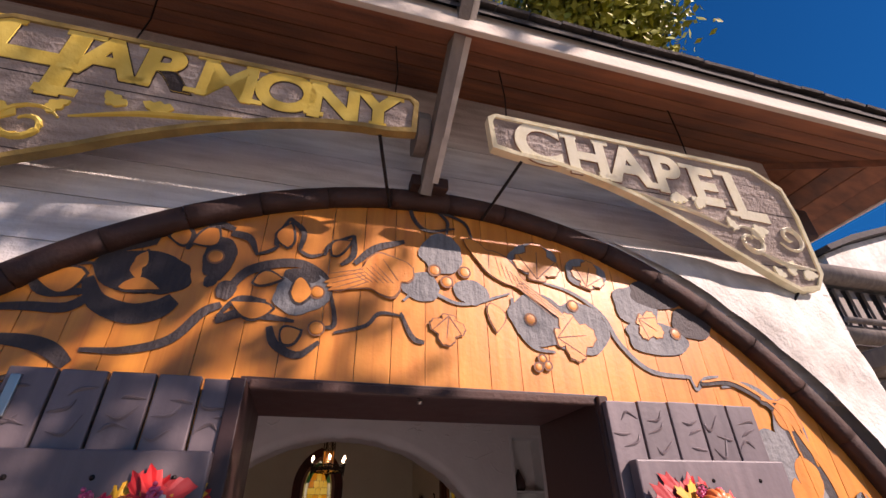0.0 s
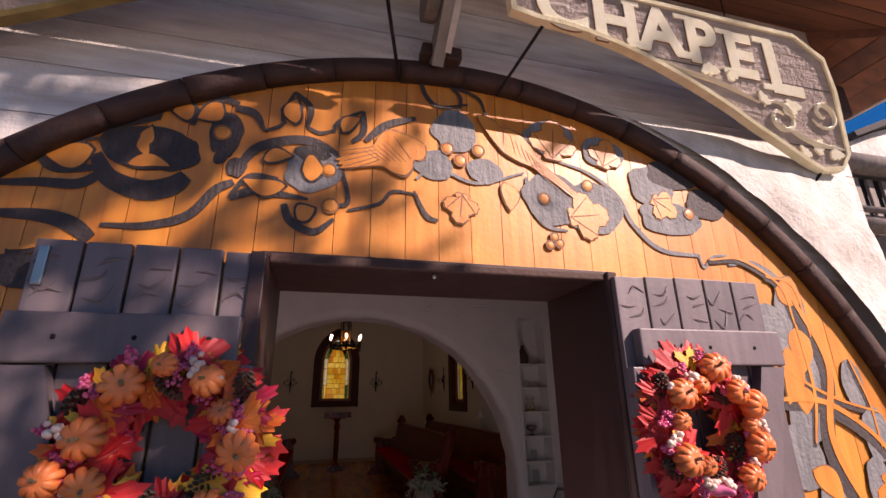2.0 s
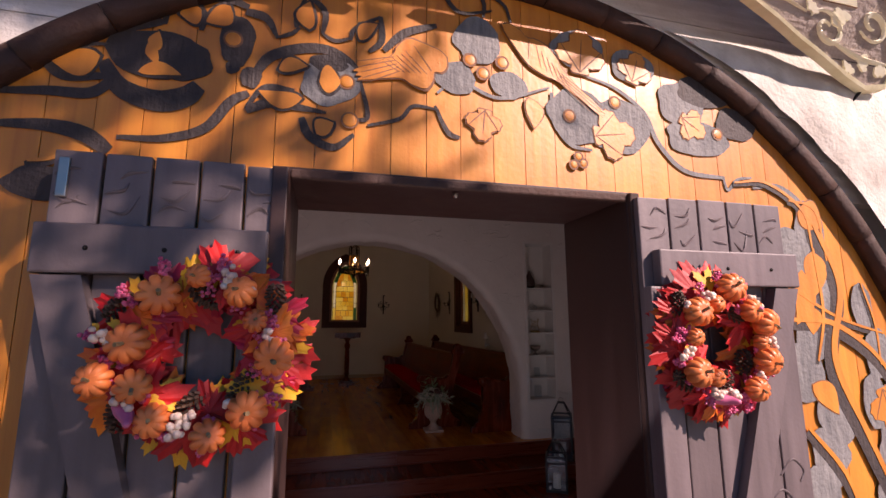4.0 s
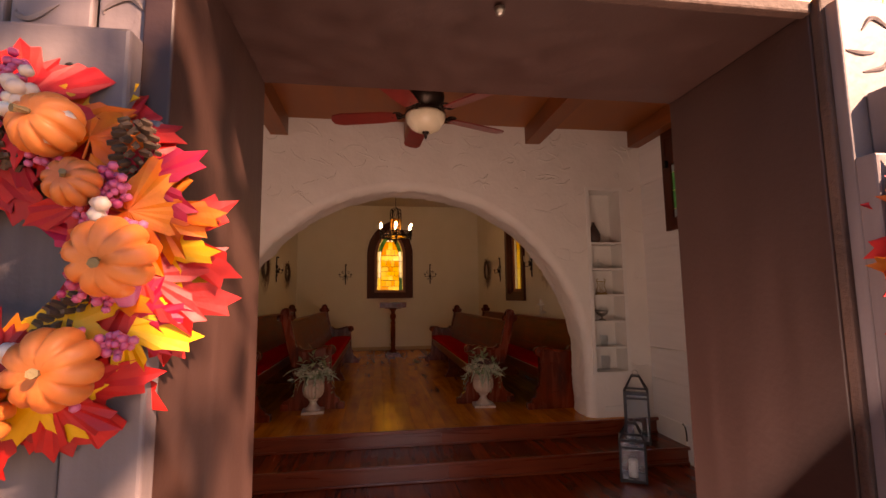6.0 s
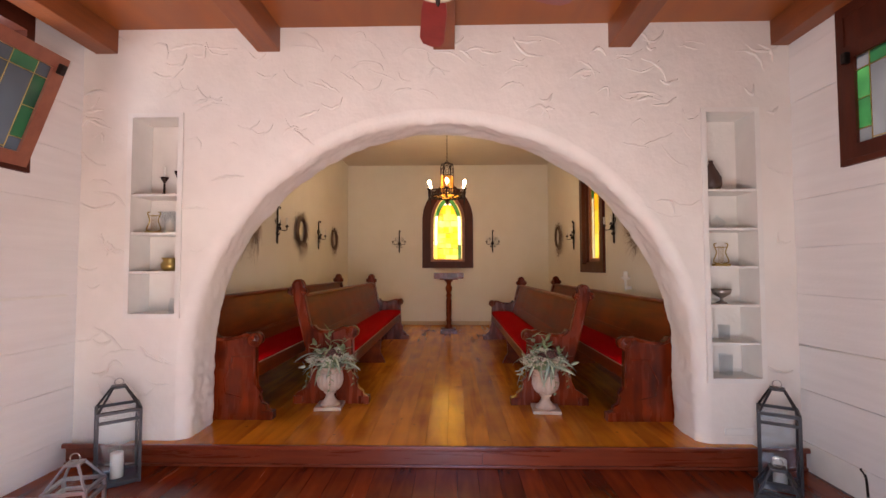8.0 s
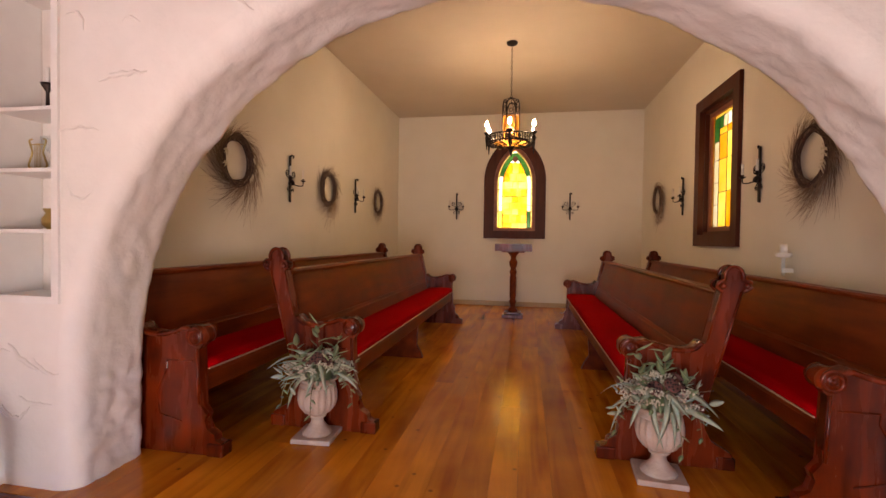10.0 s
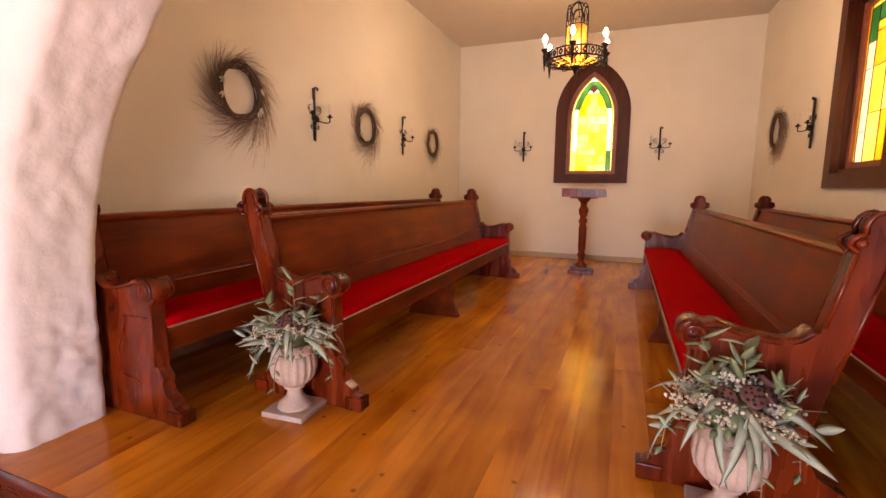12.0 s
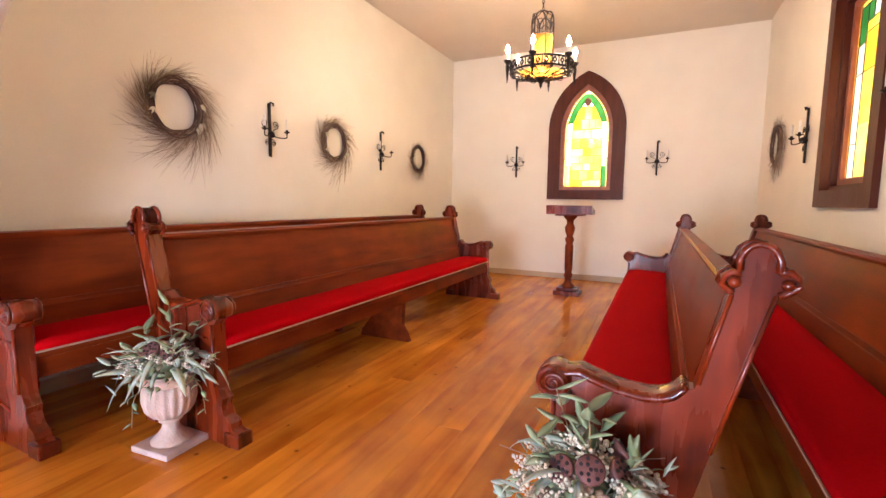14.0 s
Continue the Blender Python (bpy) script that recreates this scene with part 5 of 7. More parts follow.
def pumpkin_mesh(name, r, squash=0.72, lobes=9):
    bm = bmesh.new()
    prof = []
    for k in range(11):
        a = -math.pi / 2 + math.pi * k / 10
        rr = r * math.cos(a) ** 0.85 if k not in (0, 10) else 0.0
        dip = 0.22 * r * math.exp(-((rr / (0.32 * r)) ** 2))
        prof.append((rr, squash * r * math.sin(a) - (dip if k > 5 else -dip)))
    lathe(bm, prof, lobes * 8, lobes, 0.26)
    return finish(name, bm, PUMPKIN, True)


def stem_mesh(r):
    bm = bmesh.new()
    tube(bm, [(0, 0, 0.35 * r), (0.02 * r, 0, 0.65 * r), (0.18 * r, 0.05 * r, 0.95 * r)], [0.16 * r, 0.10 * r, 0.12 * r], 6)
    return finish("stem", bm, STEM)


def cone_mesh():
    bm = bmesh.new()
    for k in range(60):
        t = k / 59
        a = k * 2.4
        r = 0.021 * math.sin(math.pi * (0.15 + 0.8 * t)) + 0.003
        p = Vector((r * math.cos(a), r * math.sin(a), -0.045 + 0.085 * t))
        d = Vector((math.cos(a), math.sin(a), 0.5))
        tube(bm, [p * 0.6 + Vector((0, 0, p.z * 0.4)), p + d * 0.007], [0.006, 0.0035], 4)
    return finish("pine_cone", bm, CONE)


def berries_mesh(name, material, n, spread, r, seed):
    rng = random.Random(seed)
    bm = bmesh.new()
    for k in range(n):
        t = k / n
        ball(bm, (spread * (t - 0.5) * 2 + rng.uniform(-0.3, 0.3) * spread, rng.uniform(-0.45, 0.45) * spread, rng.uniform(0.0, 0.5) * spread), r * rng.uniform(0.8, 1.15), 6, 5)
    return finish(name, bm, material, True)


def gourd_mesh():
    bm = bmesh.new()
    pts = curve([(0, 0, 0), (0.03, 0, 0.01), (0.06, 0.0, 0.03), (0.085, 0, 0.075)], 5)
    tube(bm, pts, [0.004 + 0.022 * math.sin(math.pi * (0.1 + 0.75 * (1 - i / (len(pts) - 1)))) ** 1.3 for i in range(len(pts))], 10)
    return finish("gourd", bm, GOURD_PINK, True)


LEAVES = {
    "red": [leaf_mesh("leaf_red", s, LEAF_RED, 5, c, k) for k, (s, c) in enumerate(((0.108, 0.25), (0.085, 0.4)))],
    "orange": [leaf_mesh("leaf_orange", s, LEAF_ORANGE, 5, c, k + 5) for k, (s, c) in enumerate(((0.10, 0.3), (0.078, 0.45)))],
    "yellow": [leaf_mesh("leaf_yellow", s, LEAF_YELLOW, 5, c, k + 9) for k, (s, c) in enumerate(((0.088, 0.3), (0.07, 0.2)))],
    "pink": [leaf_mesh("leaf_pink", s, LEAF_PINK, 5, c, k + 13) for k, (s, c) in enumerate(((0.085, 0.3), (0.065, 0.4)))],
}
PUMPKINS = [(r, pumpkin_mesh("pumpkin", r, 0.74 + 0.04 * k), stem_mesh(r)) for k, r in enumerate((0.050, 0.042, 0.031))]
CONE_MESH, GOURD_MESH = cone_mesh(), gourd_mesh()
PINKS = [berries_mesh("berry_cluster", BERRY_PINK, 34, 0.032, 0.0058, k) for k in range(2)]
CREAMS = [berries_mesh("cream_berry_cluster", BERRY_WHITE, 11, 0.026, 0.0095, k + 4) for k in range(2)]


def autumn_wreath(x, y, z, radius, seed, pumpkins, label, squeeze=1.0):
    rng = random.Random(seed)
    w = thing("autumn_wreath", label, "wreath", (x, y, z), "autumn wreaths")
    bm = bmesh.new()
    for k in range(14):
        off = [rng.uniform(-0.028, 0.028) for _ in range(3)]
        ph = rng.uniform(0, 6.28)
        pts = [((radius * 0.86 + off[0] + 0.008 * math.sin(5 * a + ph)) * math.cos(a) * squeeze, 0.03 + off[1] * 0.6, (radius * 0.86 + off[2] + 0.008 * math.cos(4 * a + ph)) * math.sin(a)) for a in (math.tau * i / 40 for i in range(40))]
        tube(bm, pts, 0.004, 5, closed=True)
    part("twig_ring", bm, TWIG, w, "dark twisted twig ring")

    def place(mesh, name, a, r, out, tilt, spin, parent=w):
        """Sets a piece on the ring at the angle a and radius r; its own z looks out of the wreath."""
        p = Matrix.Translation((r * math.cos(a) * squeeze, -out, r * math.sin(a)))
        turn = Matrix.Rotation(math.pi / 2, 4, "X") @ Matrix.Rotation(spin, 4, "Z") @ Matrix.Rotation(tilt, 4, "X")
        return again(name, mesh, parent, p @ turn)

    kinds = ["red", "yellow", "orange", "yellow", "pink", "red", "red"] if seed == 3 else ["red", "red", "red", "orange", "pink", "red", "yellow"]
    for k in range(78):
        a = k * math.tau / 78 + rng.uniform(-0.06, 0.06)
        kind = kinds[(k * 5 + seed) % len(kinds)] if k % 3 else rng.choice(kinds)
        outer = rng.random() < 0.68
        r = radius * (rng.uniform(0.96, 1.08) if outer else rng.uniform(0.70, 0.84))
        aim = a - math.pi / 2 if outer else a + math.pi / 2
        place(rng.choice(LEAVES[kind]), "leaf", a, r, rng.uniform(0.0, 0.05), rng.uniform(-0.5, 0.1), aim + rng.uniform(-0.8, 0.8))
    for a, rr, size in pumpkins:
        rad, mesh, st = PUMPKINS[size]
        ob = place(mesh, "pumpkin", math.radians(a), radius * rr, 0.072 + rng.uniform(0, 0.015), rng.uniform(-0.4, 0.4), rng.uniform(0, 6.28))
        again("stem", st, ob)
    for k in range(20):
        a = k * math.tau / 20 + rng.uniform(-0.15, 0.15)
        place(rng.choice(PINKS), "berry_cluster", a, radius * rng.uniform(0.8, 1.16), 0.055, rng.uniform(-0.4, 0.4), a + rng.uniform(-0.5, 0.5))
    for k in range(9):
        a = k * 0.7 + rng.uniform(-0.3, 0.3)
        place(rng.choice(CREAMS), "berry_cluster", a, radius * rng.uniform(0.78, 1.08), 0.075, rng.uniform(-0.4, 0.4), rng.uniform(0, 6.28))
    for k in range(6):
        a = k * 1.05 + 0.5 + rng.uniform(-0.3, 0.3)
        place(CONE_MESH, "pine_cone", a, radius * rng.choice((0.68, 0.72, 1.12)), 0.03, math.pi / 2 + rng.uniform(-0.3, 0.3), a + rng.uniform(-1, 1))
    for a in ((-0.35, 3.75) if seed == 3 else (0.4, 4.3)):
        g = place(GOURD_MESH, "gourd", a, radius * 1.05, 0.06, rng.uniform(-0.3, 0.3), a + 2)
        g.matrix_basis = g.matrix_basis @ Matrix.Scale(0.72, 4)
    return w


autumn_wreath(-0.13, 1.735, 1.165, 0.195, 3, ((122, 0.86, 0), (92, 0.98, 2), (58, 0.92, 1), (30, 0.80, 2), (-4, 0.95, 0), (-48, 0.98, 0), (-78, 1.03, 1), (-118, 0.90, 1), (-150, 0.75, 1), (170, 0.78, 0), (-165, 1.12, 1)), "round autumn wreath of pumpkins, red leaves, berries and pine cones")
autumn_wreath(1.50, 1.745, 1.165, 0.19, 8, ((80, 1.0, 0), (105, 0.72, 2), (140, 0.85, 0), (172, 0.78, 2), (-148, 0.92, 0), (-125, 0.72, 2), (-55, 1.0, 1), (-20, 1.0, 0), (20, 1.02, 0), (42, 0.85, 1), (0, 0.86, 2)), "autumn wreath of orange pumpkins, red leaves and pink berries", 0.90)


# ---- trees ----
def tree(x, y, height, crown, seed, leaves, label, leaf_size=0.09, low=0.45):
    rng = random.Random(seed)
    t = thing("tree", label, "tree", (x, y, -0.34), "trees")
    bm = bmesh.new()
    trunk = curve([(0, 0, 0), (0.08, 0.05, height * 0.25), (-0.05, 0.1, height * 0.5), (0.05, 0.0, height * 0.85)], 5)
    tube(bm, trunk, [0.20 * (1 - 0.85 * i / (len(trunk) - 1)) for i in range(len(trunk))], 9)
    tips = []
    for k in range(16):
        h = height * rng.uniform(low, 0.8)
        a = rng.uniform(0, 6.28)
        ln = crown * rng.uniform(0.6, 1.0)
        end = Vector((ln * math.cos(a), ln * math.sin(a), h + ln * rng.uniform(0.1, 0.7)))
        mid = Vector((0.45 * end.x, 0.45 * end.y, h + 0.3 * (end.z - h)))
        pts = curve([(0, 0, h), mid, end], 4)
        tube(bm, pts, [0.05 * (1 - 0.8 * i / (len(pts) - 1)) for i in range(len(pts))], 6)
        tips += [mid, (mid + end) / 2, end]
    part("trunk", bm, BARK, t)
    verts, faces = [], []
    for k in range(leaves):
        c = rng.choice(tips)
        s = crown * 0.21
        p = Vector((c.x + rng.gauss(0, s), c.y + rng.gauss(0, s), c.z + rng.gauss(0, s * 0.75)))
        q = Euler((rng.uniform(0, 6), rng.uniform(0, 6), rng.uniform(0, 6))).to_matrix()
        sz = leaf_size * rng.uniform(0.6, 1.3)
        b = len(verts)
        for u, v in ((0, -1), (0.55, 0), (0, 1), (-0.55, 0)):
            verts.append(p + q @ Vector((u * sz, v * sz, 0.12 * sz * abs(u))))
        faces.append((b, b + 1, b + 2, b + 3))
    me = bpy.data.meshes.new("crown")
    me.from_pydata(verts, [], faces)
    me.materials.append(LEAF_GREEN)
    ob = new("crown", me)
    ob.parent = t
    return t


tree(4.5, 5.1, 12.8, 2.0, 5, 26000, "tall tree with sunlit yellow-green leaves behind the roof", 0.10, 0.74)
tree(3.3, -3.6, 8.3, 2.1, 11, 2200, "broad garden tree with yellow-green leaves that shades the front", 0.105, 0.50)

# ---- neighbour house ----
house = thing("neighbour_house", "old log and stucco outbuilding with heavy beams beside the chapel", "house", (8.0, 5.0, -0.34))
part("wall", boxes((-0.6, 4.6, 0, 4, 0, 3.9)), GREY_WOOD, house)
# solid near-black block, its colour standing for the shade inside the recess
part("recess", boxes((-0.5, 4.6, 0.12, 4, 3.9, 4.95)), STAIN_SHADE_DARK, house, "dark block that paints the shade behind the slats")
for k in range(14):
    x = -0.35 + 0.34 * k + random.uniform(-0.03, 0.03)
    part("slat", boxes((x, x + 0.13, 0.02, 0.07, 4.05, 4.9), bevel=0.01), GREY_WOOD, house)
for y, z, r, x in ((-0.10, 5.06, 0.17, -0.25), (-0.16, 3.98, 0.14, -0.35), (-0.32, 4.14, 0.05, -0.30), (-0.05, 3.5, 0.12, -0.5), (-0.05, 3.2, 0.12, -0.5), (-0.05, 2.9, 0.12, -0.5), (-0.05, 2.6, 0.12, -0.5)):
    bm = bmesh.new()
    tube(bm, [(x, y, z), (2.0, y - 0.01, z + 0.02), (4.6, y, z)], r, 10)
    part("log", bm, GREY_WOOD, house, smooth=True)
for x, z in ((-0.15, 3.58), (0.75, 3.58), (1.65, 3.58), (-0.10, 3.15), (0.80, 3.15)):
    part("beam_end", boxes((x, x + 0.24, -0.55, 0.0, z - 0.14, z + 0.12), bevel=0.02), GREY_WOOD, house)
part("gable", prism(bmesh.new(), [(0.6, 5.2), (4.6, 5.2), (4.6, 7.0), (1.28, 5.88), (0.6, 5.6)], 0.05, 4), STUCCO_OUT, house, "weathered white stucco gable")
part("gable_roof", prism(bmesh.new(), [(0.5, 5.58), (1.28, 5.90), (4.7, 7.05), (4.7, 7.15), (1.25, 6.0), (0.45, 5.66)], -0.15, 4.2), SHINGLE, house)

# ---- pews ----
def pew_end_outline():
    """Side profile of a pew end: (u, z), u from the front foot towards the back."""
    def arc(u, z, ru, rz, degrees):
        return [(u + ru * math.cos(math.radians(d)), z + rz * math.sin(math.radians(d))) for d in degrees]

    front = [(0.0, 0.0), (0.0, 0.06), (0.035, 0.075), (0.04, 0.10), (0.08, 0.125), (0.095, 0.17), (0.085, 0.20), (0.115, 0.24), (0.125, 0.52)]
    scroll = arc(0.133, 0.582, 0.044, 0.046, range(220, 60, -20))
    arm = [(0.205, 0.622), (0.26, 0.602), (0.32, 0.588), (0.375, 0.585), (0.42, 0.596), (0.450, 0.618)]
    post = [(0.474, 0.622), (0.533, 0.885)]
    head = arc(0.538, 0.915, 0.024, 0.024, (250, 200, 150, 100, 60)) + arc(0.586, 0.960, 0.040, 0.048, (200, 170, 140, 115, 90, 65, 40, 10, -20)) + arc(0.640, 0.920, 0.024, 0.024, (120, 80, 30, -20, -70))
    back = [(0.626, 0.885), (0.543, 0.565), (0.498, 0.37), (0.475, 0.27), (0.478, 0.20), (0.51, 0.13), (0.56, 0.10), (0.60, 0.075), (0.60, 0.0)]
    return front + scroll + arm + post + head + back


def pew(name_label, length, at, face, group="pews"):
    """A long pew. Its own x runs from the front foot to the back, its y along the seat. face: 1 looks to +x, -1 to -x."""
    p = thing("pew", name_label, "pew", at, group, rz=0)
    s = -face

    def X(u):
        return s * u

    def xs(a, b):
        return tuple(sorted((X(a), X(b))))

    T = 0.055
    for y0 in (0.0, length - T):
        bm = bmesh.new()
        prism(bm, [(X(u), z) for u, z in pew_end_outline()], y0, y0 + T)
        end = part("end_panel", bm, MAHOGANY_END, p, "worn carved end panel with a scrolled arm")
        # scrolled arm cap, wider than the panel
        bm = bmesh.new()
        cap = [(0.133 + 0.051 * math.cos(math.radians(d)), 0.582 + 0.051 * math.sin(math.radians(d))) for d in range(220, 40, -15)] + [(p.x, p.z) for p in curve([(0.20, 0, 0.632), (0.26, 0, 0.611), (0.32, 0, 0.597), (0.375, 0, 0.594), (0.42, 0, 0.606), (0.446, 0, 0.634), (0.462, 0, 0.628)], 3)]
        for k, (u, z) in enumerate(cap):
            if k == 0:
                rings = []
            du, dz = cap[min(k + 1, len(cap) - 1)][0] - cap[max(k - 1, 0)][0], cap[min(k + 1, len(cap) - 1)][1] - cap[max(k - 1, 0)][1]
            ln = math.hypot(du, dz)
            ring = []
            for q in range(10):
                t = math.tau * q / 10
                off = 0.013 * math.copysign(abs(math.sin(t)) ** 0.7, math.sin(t)) - 0.011
                side = (T / 2 + 0.022) * math.copysign(abs(math.cos(t)) ** 0.6, math.cos(t))
                ring.append(bm.verts.new((X(u - dz / ln * off), y0 + T / 2 + side, z + du / ln * off)))
            rings.append(ring)
        for a, b in zip(rings, rings[1:]):
            for q in range(10):
                bm.faces.new((a[q], a[(q + 1) % 10], b[(q + 1) % 10], b[q]))
        bm.faces.new(rings[0])
        bm.faces.new(rings[-1][::-1])
        part("armrest", bm, MAHOGANY_END, end, smooth=True)
        for yy in (y0 - 0.0235, y0 + T + 0.0235):
            bm = bmesh.new()
            sp = spiral(0.133, 0.582, 0.046, 0.006, math.radians(80), 2.2, yy, 14)
            tube(bm, [(X(x), y, z) for x, y, z in sp], [0.0085 - 0.004 * i / (len(sp) - 1) for i in range(len(sp))], 6)
            tube(bm, [(X(0.133), yy - 0.001, 0.582), (X(0.133), yy + 0.001, 0.582)], 0.045, 16)
            ball(bm, (X(0.133), yy, 0.582), 0.011)
            part("scroll", bm, MAHOGANY_END, end, smooth=True)
        # raised edging round the head
        bm = bmesh.new()
        o = pew_end_outline()
        head = [q for q in o if q[1] > 0.862]
        pts = [(X(u), 0, z) for u, z in head]
        for yy in (y0 - 0.008, y0 + T + 0.008):
            tube(bm, [(x, yy, z) for x, _, z in pts], 0.0095, 6)
        for k in range(len(pts) - 1):
            a, b = pts[k], pts[k + 1]
            vs = [bm.verts.new(q) for q in ((a[0], y0 - 0.012, a[2]), (b[0], y0 - 0.012, b[2]), (b[0], y0 + T + 0.012, b[2]), (a[0], y0 + T + 0.012, a[2]))]
            bm.faces.new(vs)
        for u in (0.538, 0.640):
            for yy in (y0 - 0.016, y0 + T + 0.016):
                ball(bm, (X(u), yy, 0.914), 0.014, 10, 8)
        part("carved_head", bm, MAHOGANY_END, end, smooth=True)
        # beads along the slanting edges and the foot
        for yy in (y0 - 0.004, y0 + T + 0.004):
            for u0, z0, u1, z1 in ((0.622, 0.885, 0.516, 0.46), (0.536, 0.880, 0.482, 0.64), (0.134, 0.52, 0.124, 0.25)):
                part("edge_bead", tube(bmesh.new(), [(X(u0), yy, z0), (X(u1), yy, z1)], 0.006, 6), MAHOGANY_END, end, smooth=True)
        for u0, u1 in ((-0.012, 0.075), (0.53, 0.612)):
            part("foot_block", boxes((*xs(u0, u1), y0 - 0.012, y0 + T + 0.012, 0, 0.062), bevel=0.006), MAHOGANY_END, end)
        bm = bmesh.new()
        for yy in (y0 - 0.004,):
            tube(bm, [(X(0.16), yy, 0.46), (X(0.30), yy, 0.46), (X(0.30), yy, 0.42), (X(0.36), yy, 0.30), (X(0.34), yy, 0.19), (X(0.22), yy, 0.16)], 0.004, 5)
        part("panel_bead", bm, MAHOGANY_END, end)
    # seat, cushion, back
    part("seat", boxes((*xs(0.127, 0.47), T, length - T, 0.375, 0.405), bevel=0.006), MAHOGANY, p)
    part("seat_rail", boxes((*xs(0.140, 0.165), T, length - T, 0.29, 0.376), bevel=0.004), MAHOGANY, p)
    bm = bmesh.new()
    n = 40
    prof = [(0.122, 0.406), (0.118, 0.425), (0.127, 0.445), (0.15, 0.455), (0.25, 0.460), (0.38, 0.455), (0.44, 0.445), (0.455, 0.425), (0.455, 0.406)]
    rows = []
    for k in range(n + 1):
        y = T + 0.004 + (length - 2 * T - 0.008) * k / n
        rows.append([bm.verts.new((X(u), y, z + (0.004 * noise.noise((u * 9, y * 2.5, 1)) if z > 0.44 else 0))) for u, z in prof])
    for a, b in zip(rows, rows[1:]):
        for k in range(len(prof) - 1):
            bm.faces.new((a[k], a[k + 1], b[k + 1], b[k]))
    bm.faces.new(rows[0])
    bm.faces.new(rows[-1][::-1])
    cushion = part("cushion", bm, CUSHION_RED, p, "red cloth seat cushion", True)
    bm = bmesh.new()
    tube(bm, [(X(0.116), T + 0.004, 0.409), (X(0.116), length - T - 0.004, 0.409)], 0.0045, 6)
    part("piping", bm, PIPING, cushion, "thin tan piping")
    bm = bmesh.new()
    prism(bm, [(X(0.440), 0.42), (X(0.462), 0.42), (X(0.585), 0.865), (X(0.562), 0.865)], T, length - T)
    back = part("backrest", bm, MAHOGANY, p)
    bm = bmesh.new()
    prism(bm, [(X(u), z) for u, z in ((0.545, 0.858), (0.540, 0.872), (0.548, 0.884), (0.600, 0.888), (0.610, 0.876), (0.605, 0.860))], T, length - T)
    part("top_rail", bm, MAHOGANY, back)
    bm = bmesh.new()
    prism(bm, [(X(u), z) for u, z in ((0.462, 0.530), (0.466, 0.536), (0.473, 0.556), (0.485, 0.556), (0.470, 0.530))], T, length - T)
    part("back_moulding", bm, MAHOGANY, back)
    for k in (0.47,):
        y = length * k
        bm = bmesh.new()
        prism(bm, [(X(u), z) for u, z in ((0.10, 0.0), (0.12, 0.05), (0.16, 0.12), (0.15, 0.30), (0.16, 0.374), (0.45, 0.374), (0.44, 0.15), (0.52, 0.05), (0.53, 0.0))], y, y + 0.045)
        part("support", bm, MAHOGANY, p)
    return p


FRONT_PEW, BACK_PEW = "polished mahogany pew with scrolled arms and a red cushion", "dark mahogany pew with a red cushion against the wall"
pew(FRONT_PEW, 3.42, (0.018, 5.885, 0), 1)
pew(FRONT_PEW, 3.42, (1.195, 5.860, 0), -1).scale = (1, 1, 0.955)
pew(BACK_PEW, 4.25, (-0.612, 5.475, 0), 1)
pew(BACK_PEW, 4.25, (1.835, 5.480, 0), -1).scale = (1, 1, 0.955)

# ---- lectern ----
lect = thing("lectern", "dark turned wooden lectern with a sloping book rest", "lectern", (0.645, 9.93, 0))
part("base_plate", boxes((-0.145, 0.145, -0.12, 0.12, 0, 0.05), (-0.115, 0.115, -0.095, 0.095, 0.05, 0.085), bevel=0.008), MAHOGANY_END, lect)
bm = bmesh.new()
lathe(bm, [(0.075, 0.085), (0.07, 0.11), (0.04, 0.14), (0.035, 0.19), (0.05, 0.215), (0.05, 0.235), (0.036, 0.255), (0.045, 0.30), (0.047, 0.56), (0.036, 0.60), (0.05, 0.625), (0.05, 0.65), (0.034, 0.68), (0.055, 0.74), (0.058, 0.78), (0.036, 0.82), (0.04, 0.86), (0.075, 0.90), (0.075, 0.915)], 18)
part("turned_post", bm, MAHOGANY, lect, smooth=True)
part("collar", boxes((-0.155, 0.155, -0.11, 0.11, 0.912, 0.935), bevel=0.008), MAHOGANY, lect)
bm = bmesh.new()
prism(bm, [(-0.13, 0.93), (-0.14, 1.03), (0.14, 0.96), (0.14, 0.93)], -0.25, 0.25, flip=True)
part("book_rest", bm, MAHOGANY_END, lect, "sloping brown book rest")
part("lip", boxes((-0.25, 0.25, 0.14, 0.155, 0.93, 0.985), bevel=0.004), MAHOGANY_END, lect)

# ---- pointed window ----
def plate_ring(bm, outer, inner, y0, y1, x0=0.0):
    n = len(outer)
    vs = [[bm.verts.new((x0 + x, y, z)) for x, z in ring] for ring in (outer, inner) for y in (y0, y1)]
    of, ob_, nf, nb = vs
    for k in range(n):
        j = (k + 1) % n
        bm.faces.new((of[k], of[j], nf[j], nf[k]))
        bm.faces.new((ob_[k], nb[k], nb[j], ob_[j]))
        bm.faces.new((of[k], ob_[k], ob_[j], of[j]))
        bm.faces.new((nf[k], nf[j], nb[j], nb[k]))
    return bm


w1 = thing("window_1", "pointed stained-glass window in yellow and green with a wide dark wooden frame", "window", (WB_X, 0, 0), kind="structure")
part("window_frame", plate_ring(bmesh.new(), gothic(0.498, 1.11, 2.06, 2.80), gothic(0.335, 1.235, 2.03, 2.63), BACK - 0.035, BACK + 0.02), FRAME_WOOD, w1)
part("inner_frame", plate_ring(bmesh.new(), gothic(0.345, 1.222, 2.03, 2.64), gothic(0.283, 1.283, 2.02, 2.565), BACK - 0.012, BACK + 0.10), FRAME_WORN, w1)


